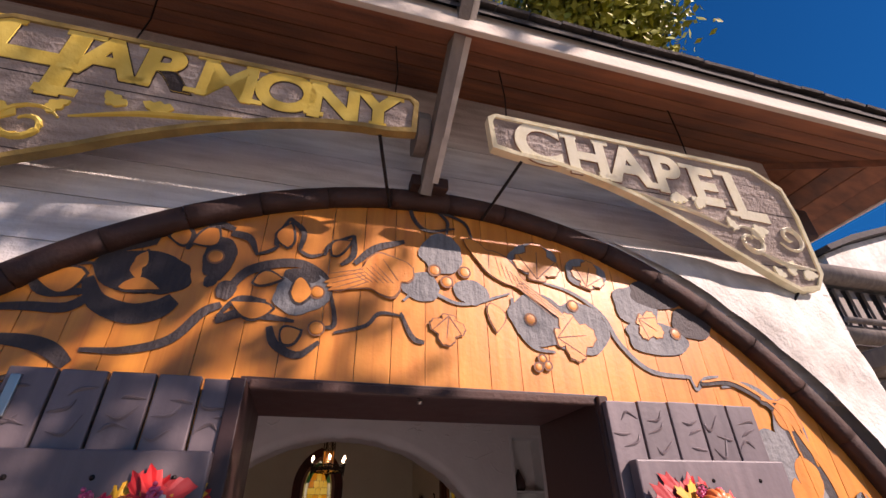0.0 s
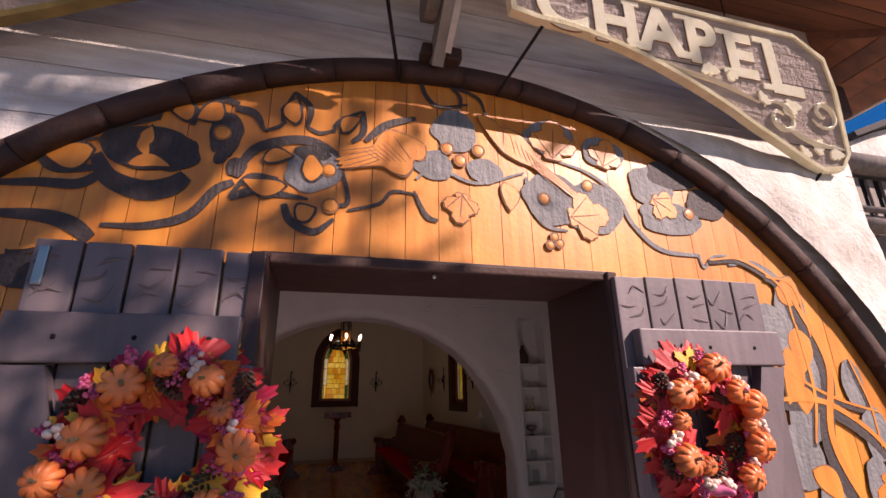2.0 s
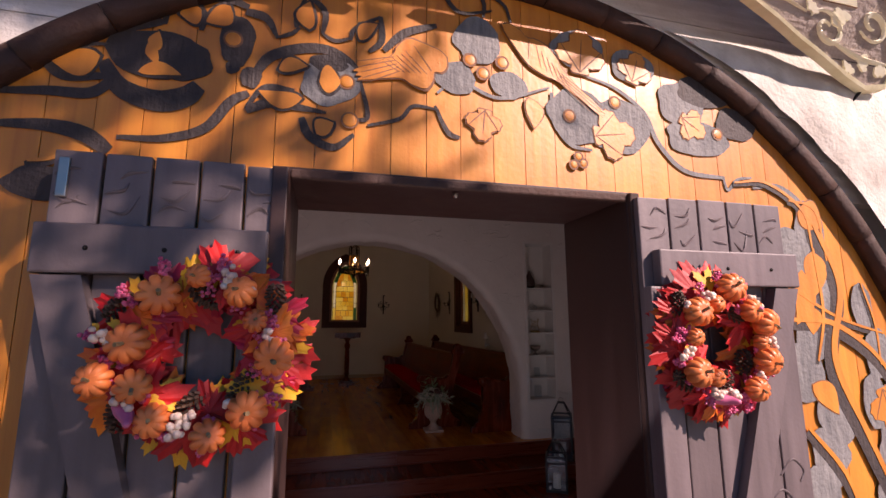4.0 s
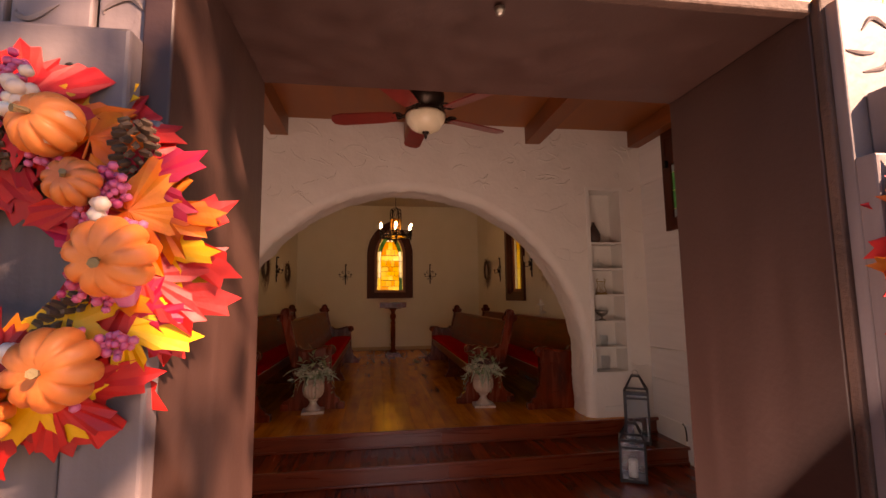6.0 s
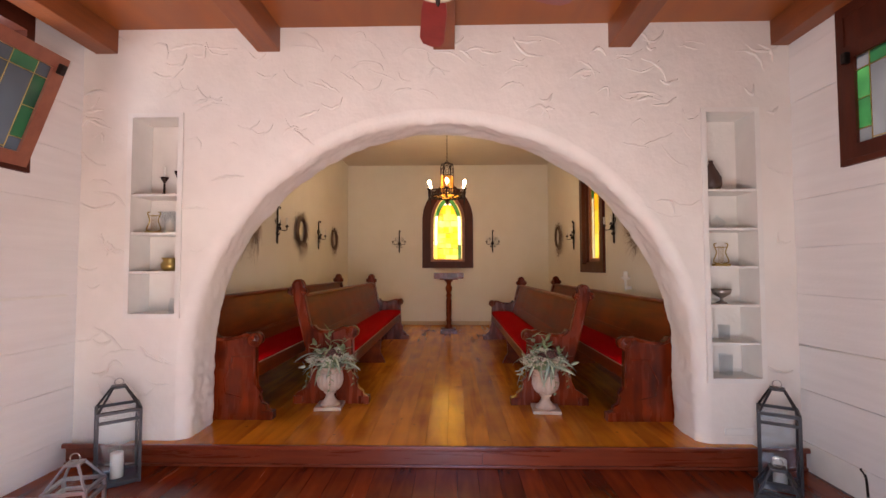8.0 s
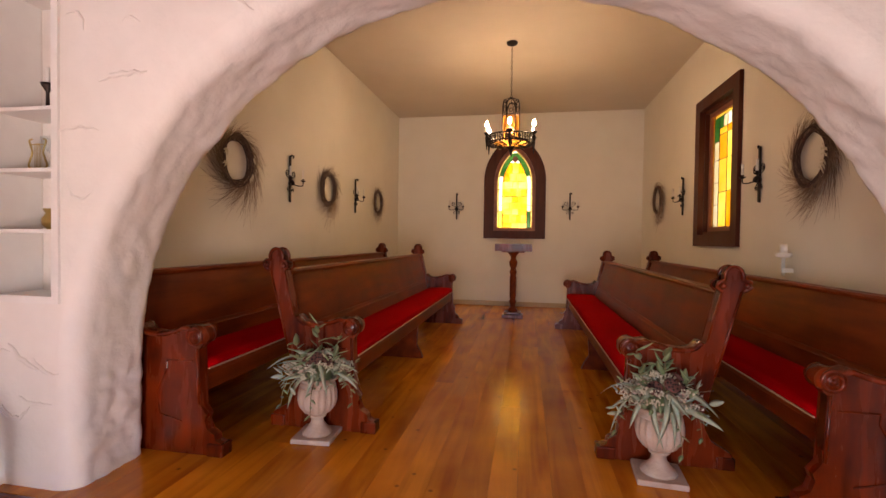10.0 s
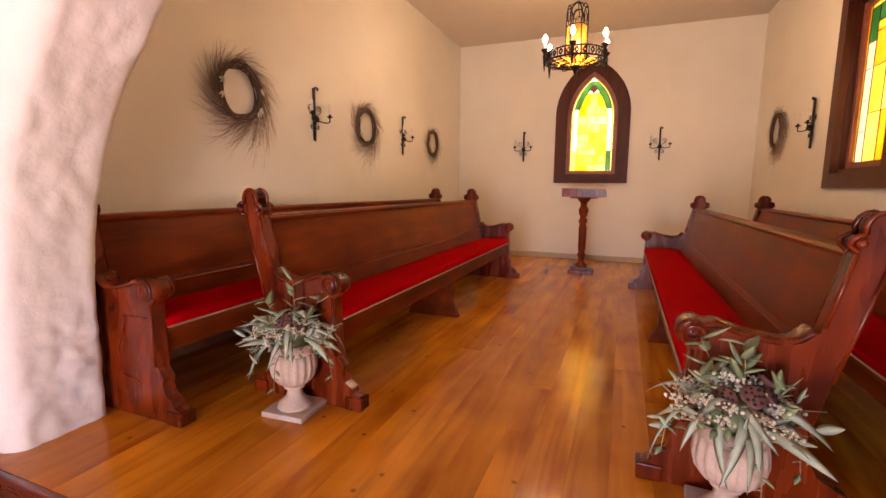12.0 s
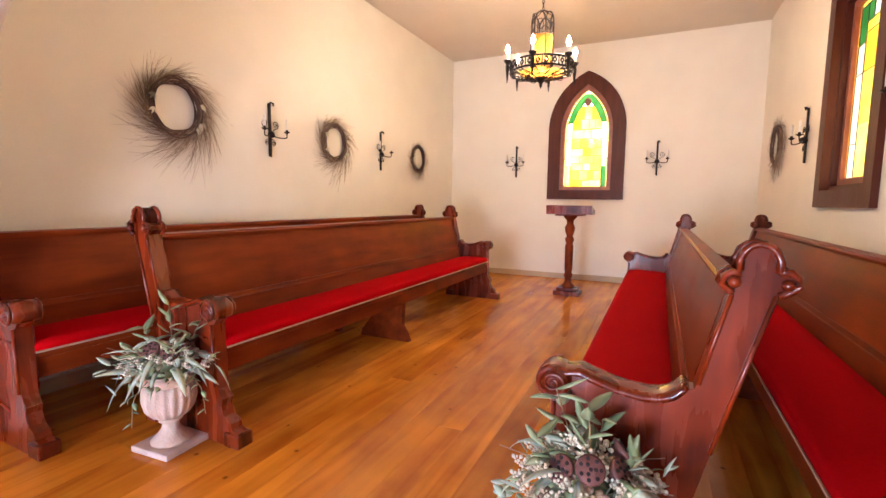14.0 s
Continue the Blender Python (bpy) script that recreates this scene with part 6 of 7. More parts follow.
def half_width(z, w=0.283, z0=1.283, spring=2.02, apex=2.565):
    if z <= spring:
        return w
    h = apex - spring
    r = (w * w + h * h) / (2 * w)
    return max(0.0, math.sqrt(max(0.0, r * r - (z - spring) ** 2)) - (r - w))


GY = BACK + 0.045
leads = bmesh.new()


def glass_piece(mat, edges):
    """One pane between left and right edges given level by level."""
    levels = [(a, b, z) for a, b, z in edges if b - a > 0.0015]
    if len(levels) < 2:
        return
    pane = part("pane", prism(bmesh.new(), [(a, z) for a, b, z in levels] + [(b, z) for a, b, z in levels[::-1]], GY, GY + 0.004), mat, w1)
    pane.visible_shadow = False


def inset(z, by):
    """Half the glass's width at the height z, less a border."""
    return half_width(z + (by * 0.55 if z > 2.02 else 0.0)) - by if half_width(z) > by else 0.0


def level_list(z0, z1, n=8):
    return [z0 + (z1 - z0) * k / n for k in range(n + 1)]


EDGE, BORDER = 0.022, 0.082
for side in (-1, 1):
    for r, (z0, z1) in enumerate(((1.283, 1.62), (1.62, 2.02), (2.02, 2.30), (2.30, 2.56))):
        rows_here = [(half_width(z) - EDGE, half_width(z), z) for z in level_list(z0, z1)]
        glass_piece(GLASS_PALE, [tuple(sorted((side * a, side * b))) + (z,) for a, b, z in rows_here])
    for r, (z0, z1) in enumerate(((1.283, 1.56), (1.56, 1.66), (1.66, 1.92), (1.92, 2.14), (2.14, 2.52))):
        rows_here = [(max(0.0, inset(z, BORDER)), max(0.0, half_width(z) - EDGE), z) for z in level_list(z0, z1)]
        mat = GLASS_GREEN if r == 4 or (r == 0 and side > 0) else (GLASS_YELLOW if r == 0 else GLASS_WHITE)
        glass_piece(mat, [tuple(sorted((side * a, side * b))) + (z,) for a, b, z in rows_here])
        tube(leads, [(side * max(0.0, inset(z0, BORDER)), GY - 0.001, z0), (side * half_width(z0), GY - 0.001, z0)], 0.0052, 5)
    for by in (EDGE, BORDER):
        pts = [(side * (inset(z, by) if by == BORDER else half_width(z) - by), GY - 0.001, z) for z in level_list(1.283, 2.50, 30) if half_width(z) > by + 0.01 and inset(z, by) > 0.004]
        tube(leads, pts, 0.0055, 5)
ROW = (1.283, 1.37, 1.50, 1.60, 1.70, 1.80, 1.93, 2.05, 2.18, 2.36)
for r, (z0, z1) in enumerate(zip(ROW, ROW[1:])):
    cuts = (-1.0, -0.42, 0.12, 0.5, 1.0) if r % 2 else (-1.0, -0.2, 0.3, 1.0)
    for c, (u0, u1) in enumerate(zip(cuts, cuts[1:])):
        w = 0.283 - BORDER
        rows_here = [(max(u0 * w, -inset(z, BORDER)), min(u1 * w, inset(z, BORDER)), z) for z in level_list(z0, z1)]
        glass_piece(GLASS_GOLD if (3 * r + 2 * c) % 7 in (0, 3) else GLASS_YELLOW, rows_here)
        if c and inset(z0, BORDER) > abs(u0 * w) and inset(z1, BORDER) > abs(u0 * w):
            tube(leads, [(u0 * w, GY - 0.001, z0), (u0 * w, GY - 0.001, z1)], 0.0036, 5)
    tube(leads, [(-inset(z0, BORDER), GY - 0.001, z0), (inset(z0, BORDER), GY - 0.001, z0)], 0.0058 if r in (2, 5, 7) else 0.0038, 5)
part("lead_came", leads, LEAD, w1, "dark lead strips")
bm = bmesh.new()
prism(bm, [(0.045 * math.sin(a) * (1.0 if math.cos(a) > 0 else 1 - 0.35 * math.cos(a) ** 2), 2.41 + 0.055 * math.cos(a)) for a in (math.tau * k / 18 for k in range(18))], GY - 0.007, GY - 0.001)
part("medallion", bm, FRAME_WORN, w1, "small brown shield-shaped glass medallion")
# added glowing sheet that lights the end window's glass from behind
solid("backdrop", boxes((WB_X - 2.2, WB_X + 2.2, BACK + 1.3, BACK + 1.32, -0.3, 4.5)), SHINE, "bright glowing sheet in place of daylight beyond the end window", "backdrop", "structure")

# ---- east chapel window ----
w2 = thing("window_2", "tall yellow stained-glass window in a deep dark wooden frame", "window", kind="structure")


def yz_ring(bm, y0, y1, z0, z1, t, xa, xb):
    box(bm, xa, xb, y0, y1, z0, z0 + t)
    box(bm, xa, xb, y0, y1, z1 - t, z1)
    box(bm, xa, xb, y0, y0 + t, z0 + t, z1 - t)
    box(bm, xa, xb, y1 - t, y1, z0 + t, z1 - t)
    return bm


part("window_frame", yz_ring(bmesh.new(), 7.735, 8.73, 1.045, 2.535, 0.115, RIGHT - 0.035, RIGHT + 0.02), FRAME_WOOD, w2)
part("inner_frame", yz_ring(bmesh.new(), 7.82, 8.66, 1.14, 2.44, 0.05, RIGHT + 0.021, RIGHT + 0.14), FRAME_WOOD, w2)
part("sash", yz_ring(bmesh.new(), 7.87, 8.61, 1.19, 2.39, 0.045, RIGHT + 0.060, RIGHT + 0.11), FRAME_WORN, w2, "narrow inner sash")
leads = bmesh.new()
GX = RIGHT + 0.085
ya, yb, za, zb = 7.915, 8.565, 1.235, 2.345


def side_pane(y0, y1, z0, z1, mat):
    pane = part("pane", boxes((GX, GX + 0.004, y0 + 0.0005, y1 - 0.0005, z0 + 0.0005, z1 - 0.0005)), mat, w2)
    pane.visible_shadow = False
    for p, q in (((y0, z0), (y1, z0)), ((y0, z0), (y0, z1))):
        tube(leads, [(GX - 0.001, *p), (GX - 0.001, *q)], 0.0036, 5)


EDGE_W, BAND_W = 0.03, 0.115
for y0, y1 in ((ya, ya + EDGE_W), (yb - EDGE_W, yb)):
    side_pane(y0, y1, za, zb, GLASS_GOLD)
side_pane(ya + EDGE_W, yb - EDGE_W, zb - 0.03, zb, GLASS_YELLOW)
zt, y_in, y_out = zb - 0.03, ya + EDGE_W, yb - EDGE_W
for y0, y1, first in ((y_in, y_in + BAND_W, GLASS_GREEN), (y_out - BAND_W, y_out, GLASS_GREEN)):
    zs = (za, za + 0.22, za + 0.44, za + 0.66, zt - BAND_W - 0.12, zt)
    for k, (z0, z1) in enumerate(zip(zs, zs[1:])):
        side_pane(y0, y1, z0, z1, first if k == 4 else GLASS_WHITE)
ys = [y_in + BAND_W + (y_out - y_in - 2 * BAND_W) * k / 4 for k in range(5)]
for k in range(4):
    side_pane(ys[k], ys[k + 1], zt - BAND_W, zt, (GLASS_GREEN, GLASS_WHITE, GLASS_WHITE, GLASS_GREEN)[k])
for k in range(4):
    z0, z1 = (za, za + 0.34, za + 0.66, za + 0.90, zt - BAND_W)[k : k + 2]
    for q in range(2):
        side_pane(ys[2 * q], ys[2 * q + 2], z0, z1, GLASS_YELLOW if (k + q) % 3 else GLASS_GOLD)
part("lead_came", leads, LEAD, w2, "dark lead strips")
# dimmer glowing sheet added behind the side window's glass
solid("backdrop", boxes((RIGHT + 0.32, RIGHT + 0.34, 7.3, 9.6, 0.8, 2.9)), SHADE_SHINE, "dim glowing sheet in place of daylight beyond the side window", "backdrop", "structure")


# ---- hall side windows ----
def hall_window(sash_x, side, lean, label):
    """A wooden casement with green-bordered leaded glass; the sash is hinged below and may lean into the hall."""
    w = thing("window_3" if side < 0 else "window_4", label, "window", kind="structure")
    xw = HALL_L if side < 0 else HALL_R
    a, b = sorted((xw + side * 0.14, xw - side * 0.035)) if side < 0 else sorted((xw - 0.035, xw + 0.09))
    part("window_frame", yz_ring(bmesh.new(), WIN_Y0, WIN_Y1, WIN_Z0, WIN_Z1, 0.05, a, b), FRAME_WOOD, w)
    part("upper_panel", boxes((min(xw - side * 0.012, xw - side * 0.03), max(xw - side * 0.012, xw - side * 0.03), WIN_Y0 - 0.02, WIN_Y1 + 0.005, 2.30 if side > 0 else 2.5, HALL_TOP - 0.002)), FRAME_WOOD, w)
    sash = new("sash")
    sash.parent = w
    sash.matrix_basis = pose(sash_x, (WIN_Y0 + WIN_Y1) / 2, WIN_Z0 + 0.03, 0, -side * lean, 0)
    hw, h = (WIN_Y1 - WIN_Y0) / 2 - 0.035, 0.62 if side > 0 else 0.66
    part("sash_frame", yz_ring(bmesh.new(), -hw, hw, 0, h, 0.075, -0.018, 0.018), FRAME_WOOD if side > 0 else FRAME_WORN, sash)
    y0, y1, z0, z1, bdr = -hw + 0.075, hw - 0.075, 0.075, h - 0.075, 0.075
    ys, zs = [y0, y0 + bdr, 0 - 0.09, 0.09, y1 - bdr, y1], [z0, z0 + bdr, (z0 + z1) / 2, z1 - bdr, z1]
    leads = bmesh.new()
    for i in range(5):
        rows_here = [(z0, z0 + 0.012), (z0 + 0.012, z1 - bdr), (z1 - bdr, z1)] if 0 < i < 4 else [(zs[k], zs[k + 1]) for k in range(4)]
        for k, (za_, zb_) in enumerate(rows_here):
            border = i in (0, 4) or k == 2
            mat = (GLASS_FROST if (i + k) % 3 == 1 else GLASS_TEAL) if border else GLASS_FROST
            pn = part("pane", boxes((-0.002, 0.002, ys[i] + 0.001, ys[i + 1] - 0.001, za_ + 0.001, zb_ - 0.001)), mat, sash)
            pn.visible_shadow = side > 0
            tube(leads, [(0, ys[i], zb_), (0, ys[i + 1], zb_)], 0.004, 5)
        tube(leads, [(0, ys[i], z0), (0, ys[i], z1)], 0.004, 5)
    part("lead_came", leads, BRASS, sash, "brass coloured lead strips")
    part("catch", boxes((-side * 0.05 if side > 0 else 0.018, -side * 0.018 if side > 0 else 0.05, hw - 0.06, hw - 0.03, h - 0.10, h - 0.04), bevel=0.004), IRON, sash)


hall_window(HALL_L + 0.03, -1, 21, "worn wooden hopper window with green bordered glass, tilted open")
hall_window(HALL_R - 0.02, 1, 0, "dark wooden window with green bordered leaded glass")


# ---- chandelier ----
CX, CY, CZ = 0.64, 8.36, 2.13
ch = thing("chandelier", "black wrought-iron chandelier with amber glass lantern and six lit candle bulbs", "chandelier", (CX, CY, CZ))
bm = bmesh.new()
lathe(bm, [(0.0, TOP - CZ), (0.06, TOP - CZ), (0.055, TOP - CZ - 0.02), (0.02, TOP - CZ - 0.035), (0.0, TOP - CZ - 0.04)], 16)
part("canopy", bm, IRON, ch, smooth=True)
link = bmesh.new()
tube(link, [(0.008 * math.cos(a), 0, 0.019 * math.sin(a)) for a in (math.tau * k / 12 for k in range(12))], 0.0026, 5, closed=True)
link_mesh = finish("chain_link", link, IRON, True)
zz, k = 0.455, 0
while zz < TOP - CZ - 0.03:
    again("chain_link", link_mesh, ch, pose(0, 0, zz, 0, 0, 90 * (k % 2)))
    zz += 0.030
    k += 1
bm = bmesh.new()
R = 0.248
for k in range(24):
    a0, a1 = math.tau * k / 24, math.tau * (k + 1) / 24
    for h in (-0.035, 0.035):
        tube(bm, [(R * math.cos(a0), R * math.sin(a0), h), (R * math.cos(a1), R * math.sin(a1), h)], 0.009, 5)
    am = (a0 + a1) / 2
    tube(bm, [(R * math.cos(a0), R * math.sin(a0), -0.033), (R * math.cos(a0), R * math.sin(a0), 0.033)], 0.006, 4)
    for q in range(4):
        b0, b1 = math.tau * q / 4, math.tau * (q + 1) / 4
        tube(bm, [(R * math.cos(am + 0.06 * math.cos(b)), R * math.sin(am + 0.06 * math.cos(b)), 0.022 * math.sin(b)) for b in (b0, b1)], 0.007, 4)
part("ring_band", bm, IRON, ch, "pierced iron ring")
bm = bmesh.new()
for k in range(12):
    a = math.tau * k / 12
    d = Vector((math.cos(a), math.sin(a), 0))
    t = Vector((-math.sin(a), math.cos(a), 0))
    tube(bm, [d * R + Vector((0, 0, -0.03)), d * (R * 0.6) + Vector((0, 0, -0.055)) + t * 0.02, d * 0.06 + Vector((0, 0, -0.075))], 0.005, 5)
    for rr in (0.11, 0.17, 0.225):
        loop = [d * (rr + 0.022 * math.cos(b)) + t * 0.022 * math.sin(b) + Vector((0, 0, -0.05 - 0.02 * (1 - rr / R))) for b in (math.tau * q / 8 for q in range(8))]
        tube(bm, loop, 0.0035, 4, closed=True)
lathe(bm, [(0, -0.16), (0.006, -0.15), (0.02, -0.11), (0.035, -0.09), (0.06, -0.075), (0.02, -0.06), (0, -0.06)], 10)
part("pierced_basket", bm, IRON, ch, "pierced iron basket under the ring")
bm = bmesh.new()
lathe(bm, [(0.05, -0.066), (R * 0.45, -0.050), (R * 0.70, -0.038), (R * 0.71, -0.035), (R * 0.45, -0.047), (0.05, -0.063)], 24)
part("amber_dish", bm, GLASS_AMBER, ch, "shallow amber glass dish inside the basket", True)
bm = bmesh.new()
for k in range(6):
    a0, a1 = math.tau * k / 6, math.tau * (k + 1) / 6
    rr = 0.082
    v = [bm.verts.new((rr * math.cos(a), rr * math.sin(a), z)) for a, z in ((a0, 0.02), (a1, 0.02), (a1, 0.25), (a0, 0.25))]
    bm.faces.new(v)
part("amber_pane", bm, GLASS_AMBER, ch, "amber glass lantern panes")
bm = bmesh.new()
for k in range(6):
    a0, a1 = math.tau * k / 6, math.tau * (k + 1) / 6
    am = (a0 + a1) / 2
    rr = 0.088
    p = lambda a, z, r=rr: Vector((r * math.cos(a), r * math.sin(a), z))
    tube(bm, [p(a0, -0.02), p(a0, 0.33)], 0.006, 5)
    half = (p(a1, 0) - p(a0, 0)) / 2
    mid = (p(a1, 0) + p(a0, 0)) / 2
    arch = [mid + half * math.cos(b) + Vector((0, 0, 0.33 + 0.085 * math.sin(b))) for b in (math.pi * q / 8 for q in range(9))]
    tube(bm, arch, 0.0065, 5)
    tube(bm, [mid + half * 0.55 * math.cos(b) + Vector((0, 0, 0.32 + 0.042 * math.sin(b))) for b in (math.tau * q / 10 for q in range(10))], 0.004, 4, closed=True)
    for z in (0.02, 0.255):
        tube(bm, [p(a0, z), p(a1, z)], 0.005, 5)
    tube(bm, [mid + Vector((0, 0, 0.41)), Vector((0, 0, 0.45))], 0.004, 5)
part("lantern_frame", bm, IRON, ch, "pointed iron lantern frame")
bm = bmesh.new()
tube(bm, [(0, 0, -0.07), (0, 0, 0.02)], 0.012, 8)
part("stem", bm, IRON, ch)
for k in range(6):
    a = math.tau * (k + 0.5) / 6
    x, y = (R + 0.028) * math.cos(a), (R + 0.028) * math.sin(a)
    bm = bmesh.new()
    tube(bm, [(R * math.cos(a), R * math.sin(a), 0.0), (x, y, 0.0)], 0.009, 6)
    lathe(bm, [(0, -0.13), (0.004, -0.12), (0.013, -0.04), (0.017, 0.0), (0.012, 0.02), (0.03, 0.045), (0.032, 0.052), (0, 0.052)], 10, at=(x, y, 0))
    arm = part("candle_arm", bm, IRON, ch)
    bm = bmesh.new()
    lathe(bm, [(0.011, 0.052), (0.011, 0.105), (0, 0.107)], 10, at=(x, y, 0))
    part("candle_sleeve", bm, WAX, arm)
    bm = bmesh.new()
    lathe(bm, [(0.0, 0.105), (0.010, 0.113), (0.0165, 0.130), (0.012, 0.150), (0.004, 0.168), (0, 0.172)], 10, at=(x, y, 0))
    part("bulb", bm, BULB, arm, "lit warm candle bulb", True)


# ---- wall sconces ----
def sconce():
    """Built to hang on a wall that it looks away from along -y."""
    s = thing("wall_sconce", "black wrought-iron wall sconce with two white candles", "sconce", (0, 0, 0), "wall sconces")
    bm = bmesh.new()
    prism(bm, [(-0.011, -0.20), (0.011, -0.21), (0.013, -0.15), (0.010, 0.22), (-0.012, 0.22)], -0.022, -0.008)
    tube(bm, [(0, -0.015, 0.20), (0.0, -0.03, 0.225), (0.02, -0.04, 0.22), (0.022, -0.035, 0.20)], 0.008, 6)
    part("back_bar", bm, IRON, s)
    bm = bmesh.new()
    lathe(bm, [(0, -0.028), (0.026, -0.02), (0.03, 0.0), (0.022, 0.02), (0, 0.03)], 12, at=(0, -0.03, -0.03))
    part("boss", bm, IRON, s, smooth=True)
    for q in (-1, 1):
        bm = bmesh.new()
        tube(bm, curve([(0, -0.03, -0.035), (q * 0.06, -0.055, -0.05), (q * 0.115, -0.08, -0.045), (q * 0.118, -0.085, -0.005)], 5), 0.005, 6)
        sp = spiral(q * 0.055, 0.055, 0.034, 0.008, -1.57, q * 1.5, -0.02)
        tube(bm, [(0, -0.02, -0.01), *sp], 0.0032, 5)
        sp = spiral(q * 0.035, -0.095, 0.022, 0.006, 1.57, -q * 1.4, -0.02)
        tube(bm, [(0, -0.02, -0.05), *sp], 0.003, 5)
        lathe(bm, [(0.006, -0.012), (0.024, 0.0), (0.026, 0.004), (0.010, 0.006), (0.010, 0.02), (0, 0.02)], 12, at=(q * 0.118, -0.085, 0))
        arm = part("arm", bm, IRON, s)
        bm = bmesh.new()
        lathe(bm, [(0.009, 0.006), (0.009, 0.105), (0.004, 0.108), (0, 0.108)], 10, at=(q * 0.118, -0.085, 0))
        part("candle", bm, WAX, arm, "white candle", True)
    return s


def on_wall(x, y, z, wall):
    return pose(x, y, z, 0, 0, {"north": 0, "west": 90, "east": -90}[wall])


first = sconce()
places = [(-0.34, BACK, 1.625, "north"), (1.495, BACK, 1.625, "north"), (LEFT, 7.41, 1.61, "west"), (LEFT, 9.04, 1.61, "west"), (RIGHT, 7.40, 1.60, "east"), (RIGHT, 9.14, 1.60, "east")]
first.matrix_basis = on_wall(*places[0])
for pl in places[1:]:
    copy_thing(first, on_wall(*pl))


# ---- twig wreaths in the chapel ----
def twig_wreath(seed, r, wispy):
    rng = random.Random(seed)
    w = thing("twig_wreath", "round dark vine wreath with wispy dry grass" if wispy > 0.7 else "small round dark vine wreath with short dry wisps", "wreath", (0, 0, 0), "vine wreaths")
    bm = bmesh.new()
    for k in range(12):
        o1, o2, ph = rng.uniform(-0.02, 0.02), rng.uniform(-0.018, 0.018), rng.uniform(0, 6)
        tube(bm, [((r + o1 + 0.008 * math.sin(3 * a + ph)) * math.cos(a), -0.035 + o2, (r + o1 + 0.008 * math.cos(4 * a + ph)) * 1.06 * math.sin(a)) for a in (math.tau * i / 32 for i in range(32))], 0.0045, 5, closed=True)
    part("vine_ring", bm, TWIG, w, "twisted dark vine ring")
    bm = bmesh.new()
    for k in range(int(700 * wispy)):
        a = rng.uniform(0, math.tau)
        ln = r * (0.45 + 1.55 * rng.random() ** 1.5) * (0.55 + 0.45 * wispy) * (1.0 + 0.25 * math.sin(a + 2.3))
        rr = r + rng.uniform(-0.012, 0.03)
        p = Vector((rr * math.cos(a), -0.035 + rng.uniform(-0.02, 0.02), rr * math.sin(a)))
        lift, bend, sag = rng.uniform(0.1, 0.7), rng.uniform(0.0, 1.0), rng.uniform(0, 0.22)
        turn = math.atan2(-math.cos(a), math.sin(a)) + lift
        pts = [p.copy()]
        for q in range(4):
            p = p + Vector((math.cos(turn), rng.uniform(-0.05, 0.04), math.sin(turn) - sag * q / 3)) * ln / 4
            turn -= bend / 3
            pts.append(Vector((p.x, min(p.y, -0.004), p.z)))
        tube(bm, pts, [0.0013, 0.0012, 0.0010, 0.0008, 0.0004], 3)
    part("wisp_spray", bm, WISP, w, "fine brown dry grass spray")
    for k in range(9):
        bm = bmesh.new()
        a = rng.uniform(-0.9, 0.3) if k < 6 else rng.uniform(2.3, 3.6)
        p = Vector((r * 1.05 * math.cos(a), -0.06, r * 1.05 * math.sin(a)))
        for q in range(3):
            lp = leaf_shape(p.x, p.z, p.x + 0.03 * math.cos(a + q), p.z + 0.03 * math.sin(a + q) - 0.02, 0.012, 0)
            prism(bm, lp, -0.062 - 0.004 * q, -0.060 - 0.004 * q)
        part("dried_sprig", bm, BLOOM, w, "small pale dried sprig")
    return w


for seed, r, wispy, pl in ((1, 0.165, 1.0, (LEFT, 6.60, 1.645, "west")), (2, 0.155, 0.8, (LEFT, 8.21, 1.615, "west")), (3, 0.150, 0.45, (LEFT, 9.90, 1.61, "west")), (4, 0.155, 0.75, (RIGHT, 10.08, 1.65, "east")), (5, 0.16, 0.95, (RIGHT, 6.72, 1.62, "east"))):
    twig_wreath(seed, r, wispy).matrix_basis = on_wall(*pl)


# ---- urns with flowers ----
def long_leaf(ln, wd, droop, seed, material, name):
    rng = random.Random(seed)
    bm = bmesh.new()
    n = 9
    rows = []
    for i in range(n + 1):
        t = i / n
        w = wd / 2 * math.sin(math.pi * t ** 0.75) ** 0.8 + 0.0004
        y, z = ln * t * (1 - 0.15 * droop * t), ln * (0.30 * t - droop * t * t)
        rows.append([bm.verts.new(q) for q in ((-w, y, z - 0.15 * w), (0, y, z + 0.18 * w), (w, y, z - 0.15 * w), (0, y, z - 0.18 * w - 0.0005))])
    for a, b in zip(rows, rows[1:]):
        for k in range(4):
            bm.faces.new((a[k], a[(k + 1) % 4], b[(k + 1) % 4], b[k]))
    return finish(name, bm, material, True)


LONGS = [long_leaf(ln, 0.032, d, k, SAGE, "long_leaf") for k, (ln, d) in enumerate(((0.20, 0.45), (0.22, 0.8), (0.19, 1.15)))]
OVALS = [long_leaf(0.085, 0.032, d, k + 5, EUCALYPT, "green_leaf") for k, d in enumerate((0.0, 0.3))]
SMALLS = [long_leaf(0.045, 0.020, 0.2, 9, SAGE, "small_leaf"), long_leaf(0.04, 0.018, 0.4, 10, EUCALYPT, "small_leaf")]
bm = bmesh.new()
rng = random.Random(4)
for k in range(26):
    ball(bm, (rng.gauss(0, 0.014), rng.gauss(0, 0.014), rng.uniform(0, 0.03)), rng.uniform(0.003, 0.0065), 5, 4)
TUFT = finish("flower_tuft", bm, BLOOM, True)
bm = bmesh.new()
lathe(bm, [(0.006, -0.035), (0.016, -0.02), (0.034, 0.004), (0.036, 0.010), (0.030, 0.014), (0, 0.016)], 16)
